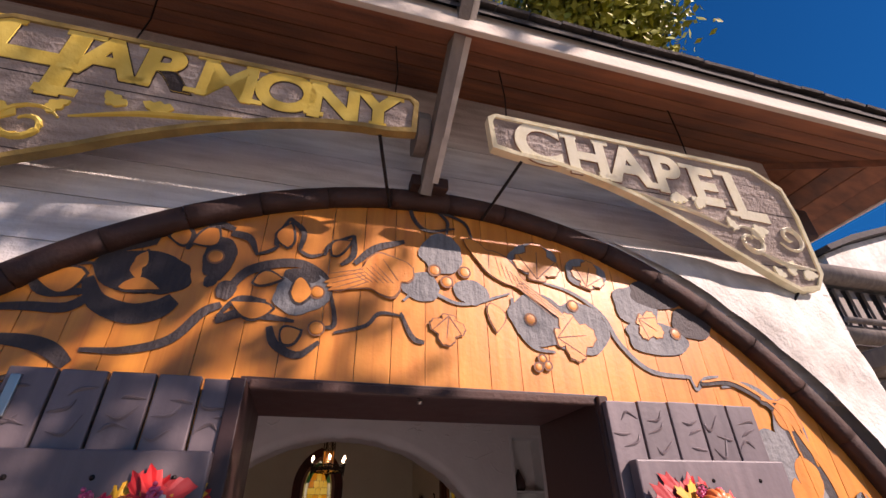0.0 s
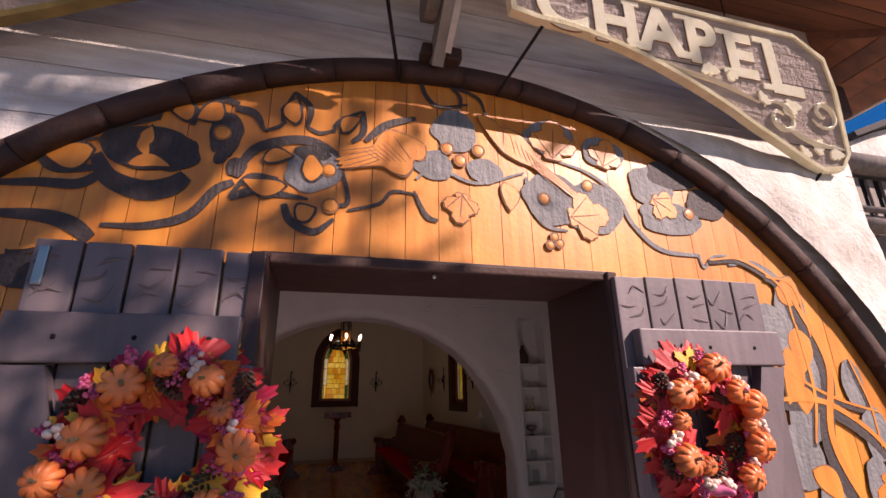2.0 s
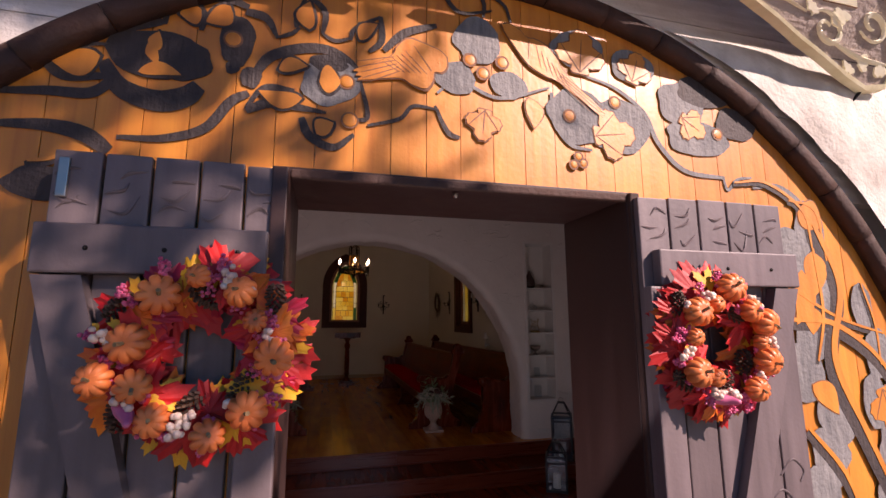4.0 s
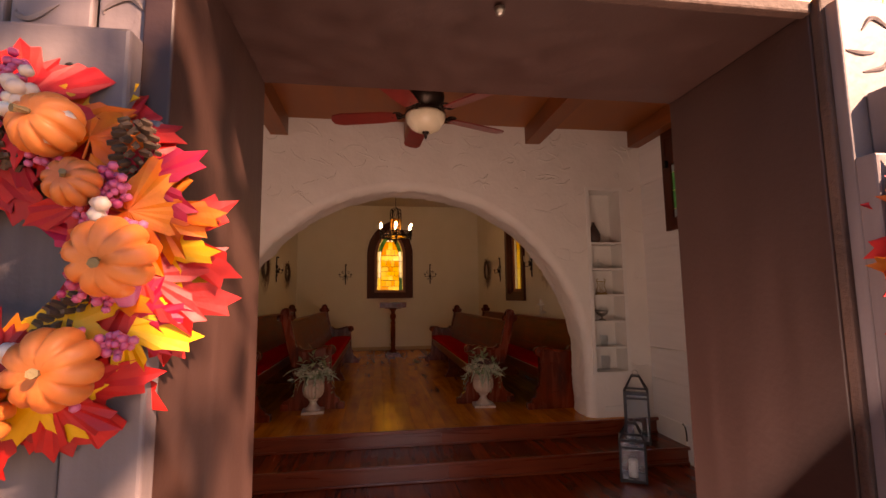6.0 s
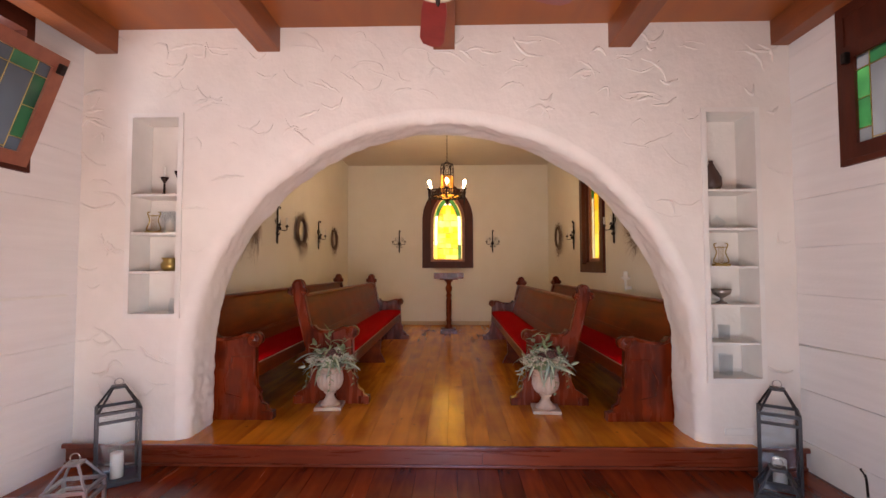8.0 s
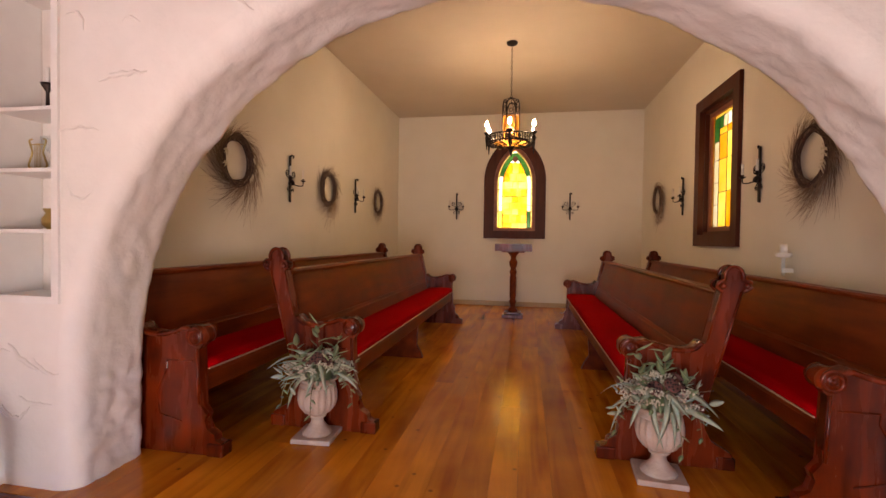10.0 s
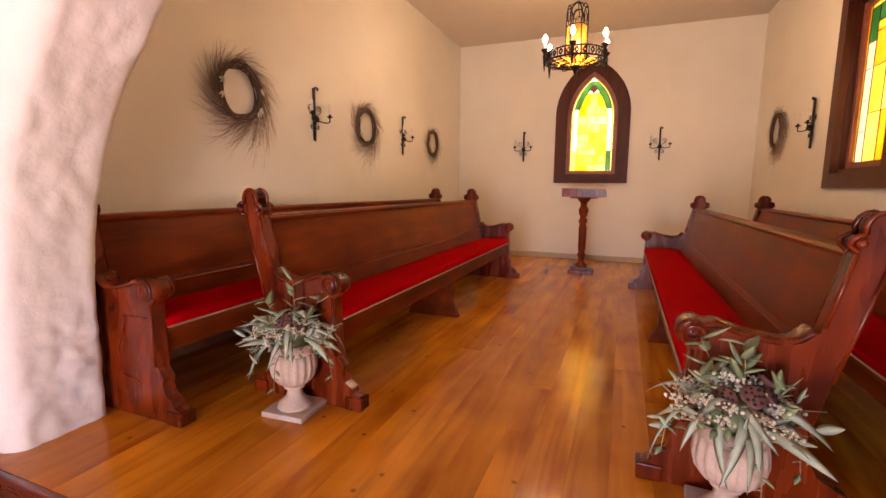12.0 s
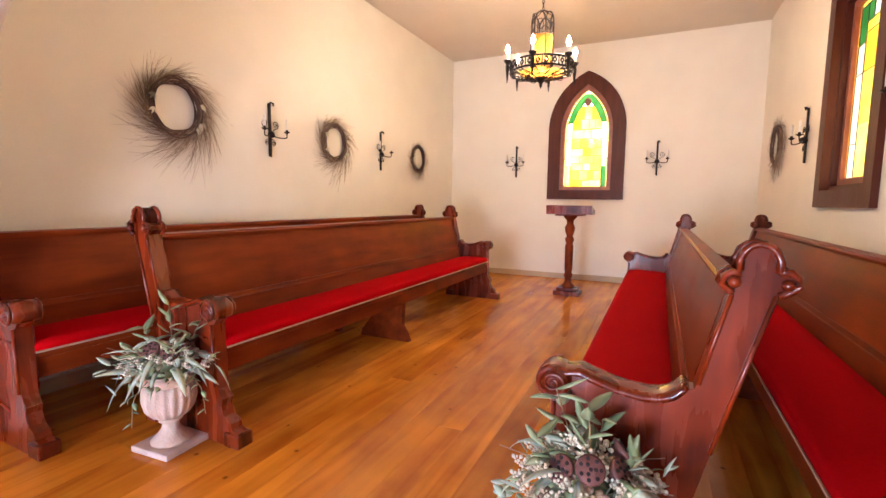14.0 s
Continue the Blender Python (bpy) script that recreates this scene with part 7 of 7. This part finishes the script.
POD_MESH = finish("seed_pod", bm, POD, True)
bm = bmesh.new()
for k in range(12):
    rr = 0.0 if k == 0 else (0.012 if k < 5 else 0.024)
    a = k * 2.1 if k < 5 else (k - 5) * math.tau / 7
    lathe(bm, [(0.0048, 0.0125), (0.0048, 0.0175), (0, 0.0178)], 8, at=(rr * math.cos(a), rr * math.sin(a), 0))
POD_HOLES = finish("pod_hole", bm, POD_HOLE)


def urn(x, y, seed, rz, label):
    rng = random.Random(seed)
    u = thing("flower_urn", label, "urn", (x, y, 0), "flower urns", rz=rz)
    part("plinth", boxes((-0.105, 0.105, -0.105, 0.105, 0, 0.026), bevel=0.005), STONE_URN, u)
    bm = bmesh.new()
    lathe(bm, [(0.080, 0.026), (0.077, 0.038), (0.056, 0.056), (0.037, 0.080), (0.031, 0.105), (0.046, 0.116), (0.048, 0.124), (0.042, 0.130)], 24, 12, 0.04)
    part("foot", bm, STONE_URN, u, smooth=True)
    bm = bmesh.new()
    lathe(bm, [(0.042, 0.130), (0.074, 0.146), (0.096, 0.175), (0.105, 0.212), (0.103, 0.25), (0.096, 0.282)], 72, 18, 0.10)
    lathe(bm, [(0.096, 0.282), (0.088, 0.296), (0.094, 0.310), (0.107, 0.318), (0.111, 0.326), (0.104, 0.332), (0.092, 0.328), (0.082, 0.30), (0, 0.29)], 36)
    part("bowl", bm, STONE_URN, u, "fluted bowl", True)
    bm = bmesh.new()
    ball(bm, (0, 0, 0.325), 0.078, 12, 8)
    part("moss", bm, EUCALYPT, u, smooth=True)

    def put(mesh, name, a, r, z, tilt, spin=0.0, scale=1.0):
        """Sets a leaf that points outwards at the angle a, tilted up by tilt."""
        m = Matrix.Translation((r * math.cos(a), r * math.sin(a), z)) @ Matrix.Rotation(a - math.pi / 2, 4, "Z") @ Matrix.Rotation(tilt, 4, "X") @ Matrix.Rotation(spin, 4, "Y") @ Matrix.Scale(scale, 4)
        return again(name, mesh, u, m)

    for k in range(26):
        a = k * 2.4 + rng.uniform(-0.3, 0.3)
        put(rng.choice(LONGS), "long_leaf", a, rng.uniform(0.04, 0.10), rng.uniform(0.34, 0.41), rng.uniform(-0.5, 0.35), rng.uniform(-0.7, 0.7), rng.uniform(0.65, 1.1))
    for s in range(5):
        a0 = s * 1.26 + seed
        out = 0.03 if s == 0 else rng.uniform(0.08, 0.15)
        top = Vector((out * math.cos(a0), out * math.sin(a0), rng.uniform(0.56, 0.62) if s == 0 else rng.uniform(0.46, 0.56)))
        base = Vector((0.02 * math.cos(a0), 0.02 * math.sin(a0), 0.34))
        bm = bmesh.new()
        tube(bm, [base, (base + top) / 2 + Vector((0.01, 0, 0)), top], 0.002, 5)
        part("sprig", bm, STEM, u)
        for q in range(7):
            t = 0.45 + 0.55 * q / 6
            p = base.lerp(top, t)
            m = Matrix.Translation(p) @ Matrix.Rotation(q * 2.4 + s, 4, "Z") @ Matrix.Rotation(rng.uniform(-0.1, 0.7), 4, "X") @ Matrix.Scale(rng.uniform(0.7, 1.1), 4)
            again("green_leaf", rng.choice(OVALS), u, m)
    for k in range(110):
        a = rng.uniform(0, 6.28)
        r = rng.uniform(0.02, 0.20)
        put(rng.choice(SMALLS), "small_leaf", a, r, rng.uniform(0.36, 0.49) - 0.45 * r, rng.uniform(-0.4, 1.0), rng.uniform(-1, 1), rng.uniform(0.8, 1.5))
    for k in range(52):
        a, r = rng.uniform(0, 6.28), rng.uniform(0.03, 0.17)
        again("flower_tuft", TUFT, u, Matrix.Translation((r * math.cos(a), r * math.sin(a), 0.455 - 0.6 * r + rng.uniform(-0.02, 0.02))))
    for k in range(4):
        a = -1.9 + k * 0.75 + rng.uniform(-0.15, 0.15)
        m = Matrix.Translation((0.085 * math.cos(a), 0.085 * math.sin(a), 0.425 + 0.02 * (k % 2))) @ Matrix.Rotation(a + math.pi / 2, 4, "Z") @ Matrix.Rotation(0.9, 4, "X") @ Matrix.Scale(0.95, 4)
        pod = again("seed_pod", POD_MESH, u, m)
        again("pod_hole", POD_HOLES, pod)
    for k in range(9):
        a, r = k * 2.4 + seed, rng.uniform(0.07, 0.13)
        again("berry_cluster", CREAMS[k % 2], u, Matrix.Translation((r * math.cos(a), r * math.sin(a), 0.45 - 0.6 * r)) @ Matrix.Rotation(a, 4, "Z") @ Matrix.Scale(0.75, 4))
    for k in range(7):
        a = k * 0.95 + seed
        bm = bmesh.new()
        base = Vector((0.06 * math.cos(a), 0.06 * math.sin(a), 0.36))
        tube(bm, curve([base, base + Vector((0.07 * math.cos(a), 0.07 * math.sin(a), 0.05)), base + Vector((0.15 * math.cos(a), 0.15 * math.sin(a), rng.uniform(0.01, 0.10)))], 5), 0.0011, 4)
        part("dry_stalk", bm, WISP, u)
    for s in range(4):
        bm = bmesh.new()
        a = seed + s * 1.45
        pts = curve([(0.09 * math.cos(a), 0.09 * math.sin(a), 0.33), (0.17 * math.cos(a), 0.17 * math.sin(a), 0.28), (0.19 * math.cos(a), 0.19 * math.sin(a), 0.17)], 6)
        tube(bm, pts, 0.0018, 4)
        part("trailing_stem", bm, STEM, u)
        for q, p in enumerate(pts[3::2]):
            again("small_leaf", SMALLS[1], u, Matrix.Translation(p) @ Matrix.Rotation(q * 2.2, 4, "Z") @ Matrix.Rotation(-0.5, 4, "X"))
    return u


urn(-0.265, 5.785, 2, 4, "fluted pale stone urn with grey-green leaves and dried seed pods")
urn(1.435, 5.725, 5, -4, "fluted pale stone urn with grey-green leaves and cream flowers")


# ---- ceiling fan ----
fan = thing("ceiling_fan", "bronze ceiling fan with five red-brown blades and cream bowl", "ceiling fan", (0.665, 3.85, 2.13))
bm = bmesh.new()
lathe(bm, [(0.0, 0.578), (0.075, 0.578), (0.07, 0.54), (0.025, 0.515), (0.018, 0.51), (0.018, 0.34), (0.06, 0.325), (0.115, 0.30), (0.125, 0.26), (0.118, 0.215), (0.085, 0.19), (0.075, 0.165), (0.125, 0.155), (0.132, 0.142), (0.12, 0.138), (0, 0.138)], 28)
part("motor", bm, BRONZE, fan, smooth=True)
bm = bmesh.new()
lathe(bm, [(0.128, 0.140), (0.130, 0.125), (0.118, 0.085), (0.090, 0.050), (0.05, 0.030), (0, 0.025)], 28)
part("glass_bowl", bm, MILK_GLASS, fan, "cream milk glass light bowl", True)
bm = bmesh.new()
lathe(bm, [(0.022, 0.034), (0.024, 0.022), (0.010, 0.010), (0.008, -0.010), (0, -0.022)], 12)
part("finial", bm, BRONZE, fan, smooth=True)
blade = bmesh.new()
outline = [(0.0, -0.045), (0.10, -0.058), (0.36, -0.062), (0.415, -0.045), (0.43, 0.0), (0.415, 0.045), (0.36, 0.062), (0.10, 0.058), (0.0, 0.045)]
vt = [blade.verts.new((x, y, 0.004)) for x, y in outline]
vb = [blade.verts.new((x, y, -0.004)) for x, y in outline]
blade.faces.new(vt)
blade.faces.new(vb[::-1])
for k in range(len(outline)):
    j = (k + 1) % len(outline)
    blade.faces.new((vt[k], vb[k], vb[j], vt[j]))
blade_mesh = finish("blade", blade, FAN_RED)
iron = bmesh.new()
tube(iron, [(0.09, 0, 0.0), (0.14, 0, -0.012), (0.20, 0, 0.0)], 0.012, 6)
for q in (-1, 1):
    tube(iron, [(0.15, 0, -0.008), *[(0.185 + 0.028 * math.cos(b), q * (0.026 + 0.022 * math.sin(b)), -0.006) for b in (math.tau * i / 8 for i in range(8))]], 0.006, 5)
ball(iron, (0.215, 0, -0.008), 0.012)
iron_mesh = finish("blade_iron", iron, BRONZE, True)
for k, a in enumerate((77, 149, 221, 293, 5)):
    a += 18
    bi = again("blade_iron", iron_mesh, fan, pose(0, 0, 0.152, 0, 0, a))
    again("blade", blade_mesh, fan, pose(0.19 * math.cos(math.radians(a)), 0.19 * math.sin(math.radians(a)), 0.138, 11, 0, a))

# ---- shelf niches ----
for (x0, x1, z0, z1), zs, side in ((NICHE_L, (1.09, 1.345, 1.60), "west"), (NICHE_R, (0.63, 0.87, 1.115, 1.36, 1.61), "east")):
    ns = thing("shelf_niche", "white built-in niche with shelves in the plaster wall", "shelf", (0, 0, 0), "shelf niches", kind="structure")
    part("niche_trim", boxes((x0 - 0.028, x0 + 0.004, ARCH_F - 0.012, ARCH_F + 0.19, z0 - 0.028, z1 + 0.028), (x1 - 0.004, x1 + 0.028, ARCH_F - 0.012, ARCH_F + 0.19, z0 - 0.028, z1 + 0.028), (x0 + 0.004, x1 - 0.004, ARCH_F - 0.012, ARCH_F + 0.19, z0 - 0.028, z0 + 0.002), (x0 + 0.004, x1 - 0.004, ARCH_F - 0.012, ARCH_F + 0.19, z1 - 0.002, z1 + 0.028)), WHITE_TRIM, ns)
    for z in zs:
        part("shelf", boxes((x0 + 0.004, x1 - 0.004, ARCH_F - 0.002, ARCH_F + 0.198, z - 0.016, z), bevel=0.002), WHITE_TRIM, ns)


def turned(name, label, category, profile, material, x, y, z, n=18, smooth=True):
    bm = bmesh.new()
    lathe(bm, profile, n)
    ob = solid(name, bm, material, label, category, smooth=smooth)
    ob.location = (x, y, z)
    return ob


def candlestick(x, y, z, h, candle):
    c = thing("candlestick", "dark metal candlestick with a white candle", "candlestick", (x, y, z), "candlesticks")
    bm = bmesh.new()
    lathe(bm, [(0.03, 0), (0.03, 0.008), (0.008, 0.02), (0.006, h * 0.7), (0.02, h - 0.015), (0.026, h), (0, h)], 14)
    part("holder", bm, BRONZE, c, smooth=True)
    bm = bmesh.new()
    lathe(bm, [(0.010, h), (0.009, h + candle), (0, h + candle + 0.004)], 10)
    part("candle", bm, WAX, c, smooth=True)


NY = ARCH_F + 0.10
candlestick(-1.25, NY, 1.60, 0.13, 0.07)
candlestick(-1.155, NY, 1.60, 0.17, 0.20)
candlestick(-1.12, NY + 0.05, 1.60, 0.12, 0.15)
goblet = [(0.028, 0), (0.026, 0.006), (0.005, 0.012), (0.005, 0.06), (0.02, 0.075), (0.034, 0.11), (0.033, 0.15), (0.031, 0.15), (0.030, 0.11), (0, 0.08)]
turned("glass_goblet", "small clear glass goblet on a shelf", "goblet", goblet, GLASS_CLEAR, -1.24, NY, 1.345)
turned("glass_goblet", "small clear glass goblet on a shelf", "goblet", goblet, GLASS_CLEAR, -1.17, NY, 1.345)
turned("brass_pot", "round old brass pot with a flared rim", "pot", [(0.035, 0), (0.052, 0.02), (0.055, 0.045), (0.04, 0.07), (0.052, 0.09), (0.048, 0.09), (0.034, 0.068), (0, 0.03)], BRASS, -1.20, NY, 1.09)
turned("glass_jar", "clear glass jar with a metal lid", "jar", [(0.035, 0), (0.037, 0.06), (0.03, 0.075), (0.030, 0.095), (0, 0.095)], GLASS_CLEAR, -1.16, NY, 0.812)
solid("small_box", boxes((-1.19, -1.11, NY + 0.04, NY + 0.08, 0.812, 0.85), bevel=0.003), CLAY, "small dark wooden box on the shelf", "box")
turned("clay_vase", "dark brown clay vase with a narrow neck", "vase", [(0.045, 0), (0.062, 0.04), (0.06, 0.09), (0.03, 0.15), (0.012, 0.19), (0.014, 0.205), (0, 0.2)], CLAY, 2.44, NY, 1.61)
turned("glass_bowl", "small clear glass dish with a lid", "bowl", [(0.03, 0), (0.05, 0.03), (0.052, 0.045), (0.03, 0.065), (0.008, 0.075), (0.01, 0.09), (0, 0.092)], GLASS_CLEAR, 2.47, NY, 1.36)
harp = bmesh.new()
for q in (-1, 1):
    tube(harp, curve([(q * 0.012, 0, 0.015), (q * 0.05, 0, 0.03), (q * 0.03, 0, 0.09), (q * 0.045, 0, 0.14), (q * 0.03, 0, 0.15)], 6), 0.004, 6)
for k in range(-2, 3):
    tube(harp, [(k * 0.008, 0, 0.02), (k * 0.008, 0, 0.13)], 0.0012, 4)
tube(harp, [(-0.035, 0, 0.125), (0.035, 0, 0.125)], 0.003, 5)
box(harp, -0.05, 0.05, -0.02, 0.02, 0, 0.016)
ob = solid("harp_ornament", harp, BRASS, "small brass harp ornament on the shelf", "ornament")
ob.location = (2.49, NY, 1.115)
ob2 = tagged(new("harp_ornament", ob.data), "small brass harp ornament on the shelf", "ornament")
ob2.location = (-1.33, NY + 0.02, 1.345)
turned("silver_bowl", "tarnished silver footed bowl on a shelf", "bowl", [(0.035, 0), (0.032, 0.008), (0.010, 0.02), (0.010, 0.035), (0.05, 0.06), (0.062, 0.095), (0.058, 0.095), (0.04, 0.06), (0, 0.045)], SILVER, 2.485, NY, 0.87)
turned("glass_tumbler", "clear glass tumbler with a candle stub", "tumbler", [(0.033, 0), (0.036, 0.10), (0.033, 0.10), (0.030, 0.01), (0, 0.01)], GLASS_CLEAR, 2.495, NY, 0.63)
turned("glass_tumbler", "clear pale glass tumbler on the bottom shelf", "tumbler", [(0.04, 0), (0.042, 0.13), (0.039, 0.13), (0.036, 0.01), (0, 0.01)], GLASS_CLEAR, 2.50, NY, 0.408)


# ---- floor lanterns ----
def lantern(x, y, z, w, h, roof, frame, label, rz, candle):
    l = thing("floor_lantern", label, "lantern", (x, y, z), "floor lanterns", rz=rz)
    b = 0.008
    part("base", boxes((-w / 2, w / 2, -w / 2, w / 2, 0, 0.018), bevel=0.003), frame, l)
    bm = bmesh.new()
    for sx in (-1, 1):
        for sy in (-1, 1):
            box(bm, sx * w / 2 - b, sx * w / 2 + b, sy * w / 2 - b, sy * w / 2 + b, 0.0, h)
            tube(bm, [(sx * w / 2, sy * w / 2, h), (sx * 0.03, sy * 0.03, h + roof)], 0.007, 5)
    for z0 in (0.018, h - 0.05, h):
        for s in (-1, 1):
            box(bm, -w / 2, w / 2, s * w / 2 - b, s * w / 2 + b, z0 - b, z0 + b)
            box(bm, s * w / 2 - b, s * w / 2 + b, -w / 2, w / 2, z0 - b, z0 + b)
    part("lantern_frame", bm, frame, l)
    part("cap", boxes((-0.036, 0.036, -0.036, 0.036, h + roof - 0.006, h + roof + 0.008), bevel=0.003), frame, l)
    bm = bmesh.new()
    tube(bm, [(0.022 * math.cos(a), 0, h + roof + 0.028 + 0.022 * math.sin(a)) for a in (math.tau * k / 14 for k in range(14))], 0.003, 5, closed=True)
    part("ring", bm, SILVER, l)
    for s in (-1, 1):
        for dims in ((-w / 2, w / 2, s * w / 2 - 0.0015, s * w / 2 + 0.0015, 0.018, h), (s * w / 2 - 0.0015, s * w / 2 + 0.0015, -w / 2, w / 2, 0.018, h)):
            pn = part("pane", boxes(dims), GLASS_CLEAR, l)
            pn.visible_shadow = False
    bm = bmesh.new()
    lathe(bm, [(0.034, 0.019), (0.034, 0.019 + candle), (0.028, 0.023 + candle), (0, 0.018 + candle)], 16)
    part("candle", bm, WAX, l, "thick white candle", True)


TALL, LOW = "tall black metal floor lantern with a white candle", "low metal floor lantern with a white candle"
lantern(2.585, 4.83, -0.14, 0.185, 0.42, 0.125, LANTERN_BLACK, TALL, -32, 0.13)
lantern(2.29, 4.42, -0.28, 0.175, 0.30, 0.11, LANTERN_BLACK, LOW, -30, 0.12)
lantern(-1.27, 4.83, -0.14, 0.205, 0.42, 0.125, LANTERN_BLACK, TALL, 40, 0.14)
lantern(-1.18, 4.42, -0.28, 0.185, 0.30, 0.11, ZINC, "low pale zinc floor lantern with a white candle", 14, 0.12)

# ---- side table with a framed card ----
tb = thing("side_table", "small round dark wooden side table", "table", (2.73, 3.90, -0.28))
bm = bmesh.new()
lathe(bm, [(0.16, 0.30), (0.165, 0.31), (0.165, 0.325), (0.155, 0.333), (0, 0.333)], 28)
part("tabletop", bm, RED_RISER, tb, smooth=False)
bm = bmesh.new()
lathe(bm, [(0.10, 0), (0.10, 0.02), (0.03, 0.05), (0.022, 0.28), (0.06, 0.30), (0, 0.30)], 16)
part("pedestal", bm, DARK_TRIM, tb, smooth=True)
fr = thing("framed_card", "dark framed white card with a written line", "picture frame", (2.775, 3.87, 0.053), rz=-62)
fr.scale = (0.85, 0.85, 0.85)
part("frame", boxes((-0.12, -0.10, -0.012, 0.012, 0, 0.28), (0.10, 0.12, -0.012, 0.012, 0, 0.28), (-0.10, 0.10, -0.012, 0.012, 0, 0.02), (-0.10, 0.10, -0.012, 0.012, 0.26, 0.28), bevel=0.002), BRONZE, fr)
part("card", boxes((-0.10, 0.10, -0.002, 0.006, 0.02, 0.26)), PAPER, fr)
bm = bmesh.new()
for k in range(4):
    box(bm, -0.06 + 0.01 * k, 0.06 - 0.012 * k, -0.004, -0.0021, 0.19 - 0.035 * k, 0.198 - 0.035 * k)
part("writing", bm, INK, fr)

# ---- wall fittings ----
bm = bmesh.new()
tube(bm, [(HALL_R - 0.018, 5.06, 0.62), (HALL_R - 0.018, 4.5, 0.635), (HALL_R - 0.018, 3.4, 0.62), (HALL_R - 0.018, 2.4, 0.625)], 0.006, 6)
solid("cable_conduit", bm, WHITE_TRIM, "thin white painted cable along the wall", "cable", smooth=True)
solid("wall_socket", boxes((HALL_R - 0.03, HALL_R - 0.010, 4.30, 4.38, 0.60, 0.66), bevel=0.004), WHITE_TRIM, "small white socket box on the wall", "socket")
solid("wall_skirting", boxes((HALL_R - 0.022, HALL_R - 0.0105, 4.63, 5.07, -0.14, 0.03), bevel=0.003), WHITE_TRIM, "white painted skirting beside the steps", "skirting", "structure")
bm = bmesh.new()
tube(bm, curve([(HALL_R - 0.02, 4.66, 0.03), (HALL_R - 0.02, 4.63, 0.0), (HALL_R - 0.02, 4.62, -0.10)], 5), 0.006, 6)
solid("cable", bm, IRON, "short dark cable hanging by the steps", "cable", smooth=True)
solid("wall_ledge", boxes((HALL_L + 0.0105, HALL_L + 0.024, 3.55, 4.98, 0.93, 0.945), bevel=0.003), WHITE_TRIM, "narrow white ledge strip on the wall", "ledge")
solid("wall_socket", boxes((1.83, 1.90, BACK - 0.012, BACK - 0.0005, 1.02, 1.03), bevel=0.003), WHITE_TRIM, "small white wall plate on the end wall", "socket")
solid("wall_vent", boxes((2.42, 2.60, ARCH_F - 0.012, ARCH_F - 0.0005, 0.055, 0.10), bevel=0.004), WHITE_TRIM, "small white vent plate low on the plaster", "vent")
cs = thing("wall_candle", "white candle on a pale wall bracket", "candle", (RIGHT - 0.06, 6.95, 0.86))
bm = bmesh.new()
lathe(bm, [(0.012, 0.0), (0.012, 0.12), (0.04, 0.125), (0.05, 0.15), (0.045, 0.155), (0, 0.15)], 14)
part("holder", bm, WHITE_TRIM, cs, smooth=True)
bm = bmesh.new()
lathe(bm, [(0.022, 0.15), (0.022, 0.21), (0, 0.212)], 12)
part("candle", bm, WAX, cs, smooth=True)
part("bracket", boxes((-0.012, 0.06, -0.012, 0.012, 0.02, 0.05), bevel=0.003), WHITE_TRIM, cs)

# ---- floor boards, piece by piece ----
def board_run(parent, mat, x0, x1, y0, y1, z, width, thick, cuts):
    """Floor boards along y; each course is cut at its own places."""
    x = x0
    rng = random.Random(int(1000 * (abs(y0) + abs(z))))
    while x < x1 - 0.01:
        wide = width * rng.uniform(0.88, 1.14)
        xe = min(x + wide, x1)
        ends = sorted([y0, *[rng.uniform(y0 + 0.3, y1 - 0.3) for _ in range(cuts)], y1])
        for a, b in zip(ends, ends[1:]):
            if b - a < 0.15:
                continue
            bm = boxes((x + 0.0004, xe - 0.0004, a + 0.0005, b - 0.0006, z - thick, z + rng.uniform(-0.0012, 0)))
            part("floor_board", bm, mat, parent)
        x += wide


floor = thing("floor", "glossy orange varnished pine floor boards", "floor", kind="structure")
board_run(floor, PINE_FLOOR, LEFT, RIGHT, 5.02, BACK, 0.0, 0.133, 0.022, 1)
steps = thing("steps", "two broad red-stained wooden steps up to the chapel", "steps", kind="structure")
x = HALL_L
while x < HALL_R - 0.01:
    part("tread_board", boxes((x + 0.001, min(x + 0.125, HALL_R) - 0.001, 4.625, 5.028, -0.162, -0.14)), RED_FLOOR, steps)
    x += 0.125
part("nosing", boxes((HALL_L, HALL_R, 4.60, 4.625, -0.165, -0.139), bevel=0.006), RED_RISER, steps)
part("nosing", boxes((HALL_L, HALL_R, 4.995, 5.019, -0.028, 0.001), bevel=0.006), RED_RISER, steps)
for x0, x1 in ((HALL_L, 0.9), (0.902, HALL_R)):
    part("riser", boxes((x0, x1, 5.03, 5.055, -0.14, -0.026)), RED_RISER, steps)
    part("riser", boxes((x0, x1, 4.63, 4.655, -0.28, -0.163)), RED_RISER, steps)
part("moulding", boxes((HALL_L, HALL_R, 5.015, 5.03, -0.139, -0.122), bevel=0.004), RED_RISER, steps)
part("moulding", boxes((HALL_L, HALL_R, 4.612, 4.63, -0.279, -0.262), bevel=0.004), RED_RISER, steps)
hall_floor = thing("floor_hall", "dark red-stained wooden hall floor boards", "floor", kind="structure")
board_run(hall_floor, RED_FLOOR, HALL_L, HALL_R, INNER, 4.63, -0.28, 0.125, 0.022, 1)
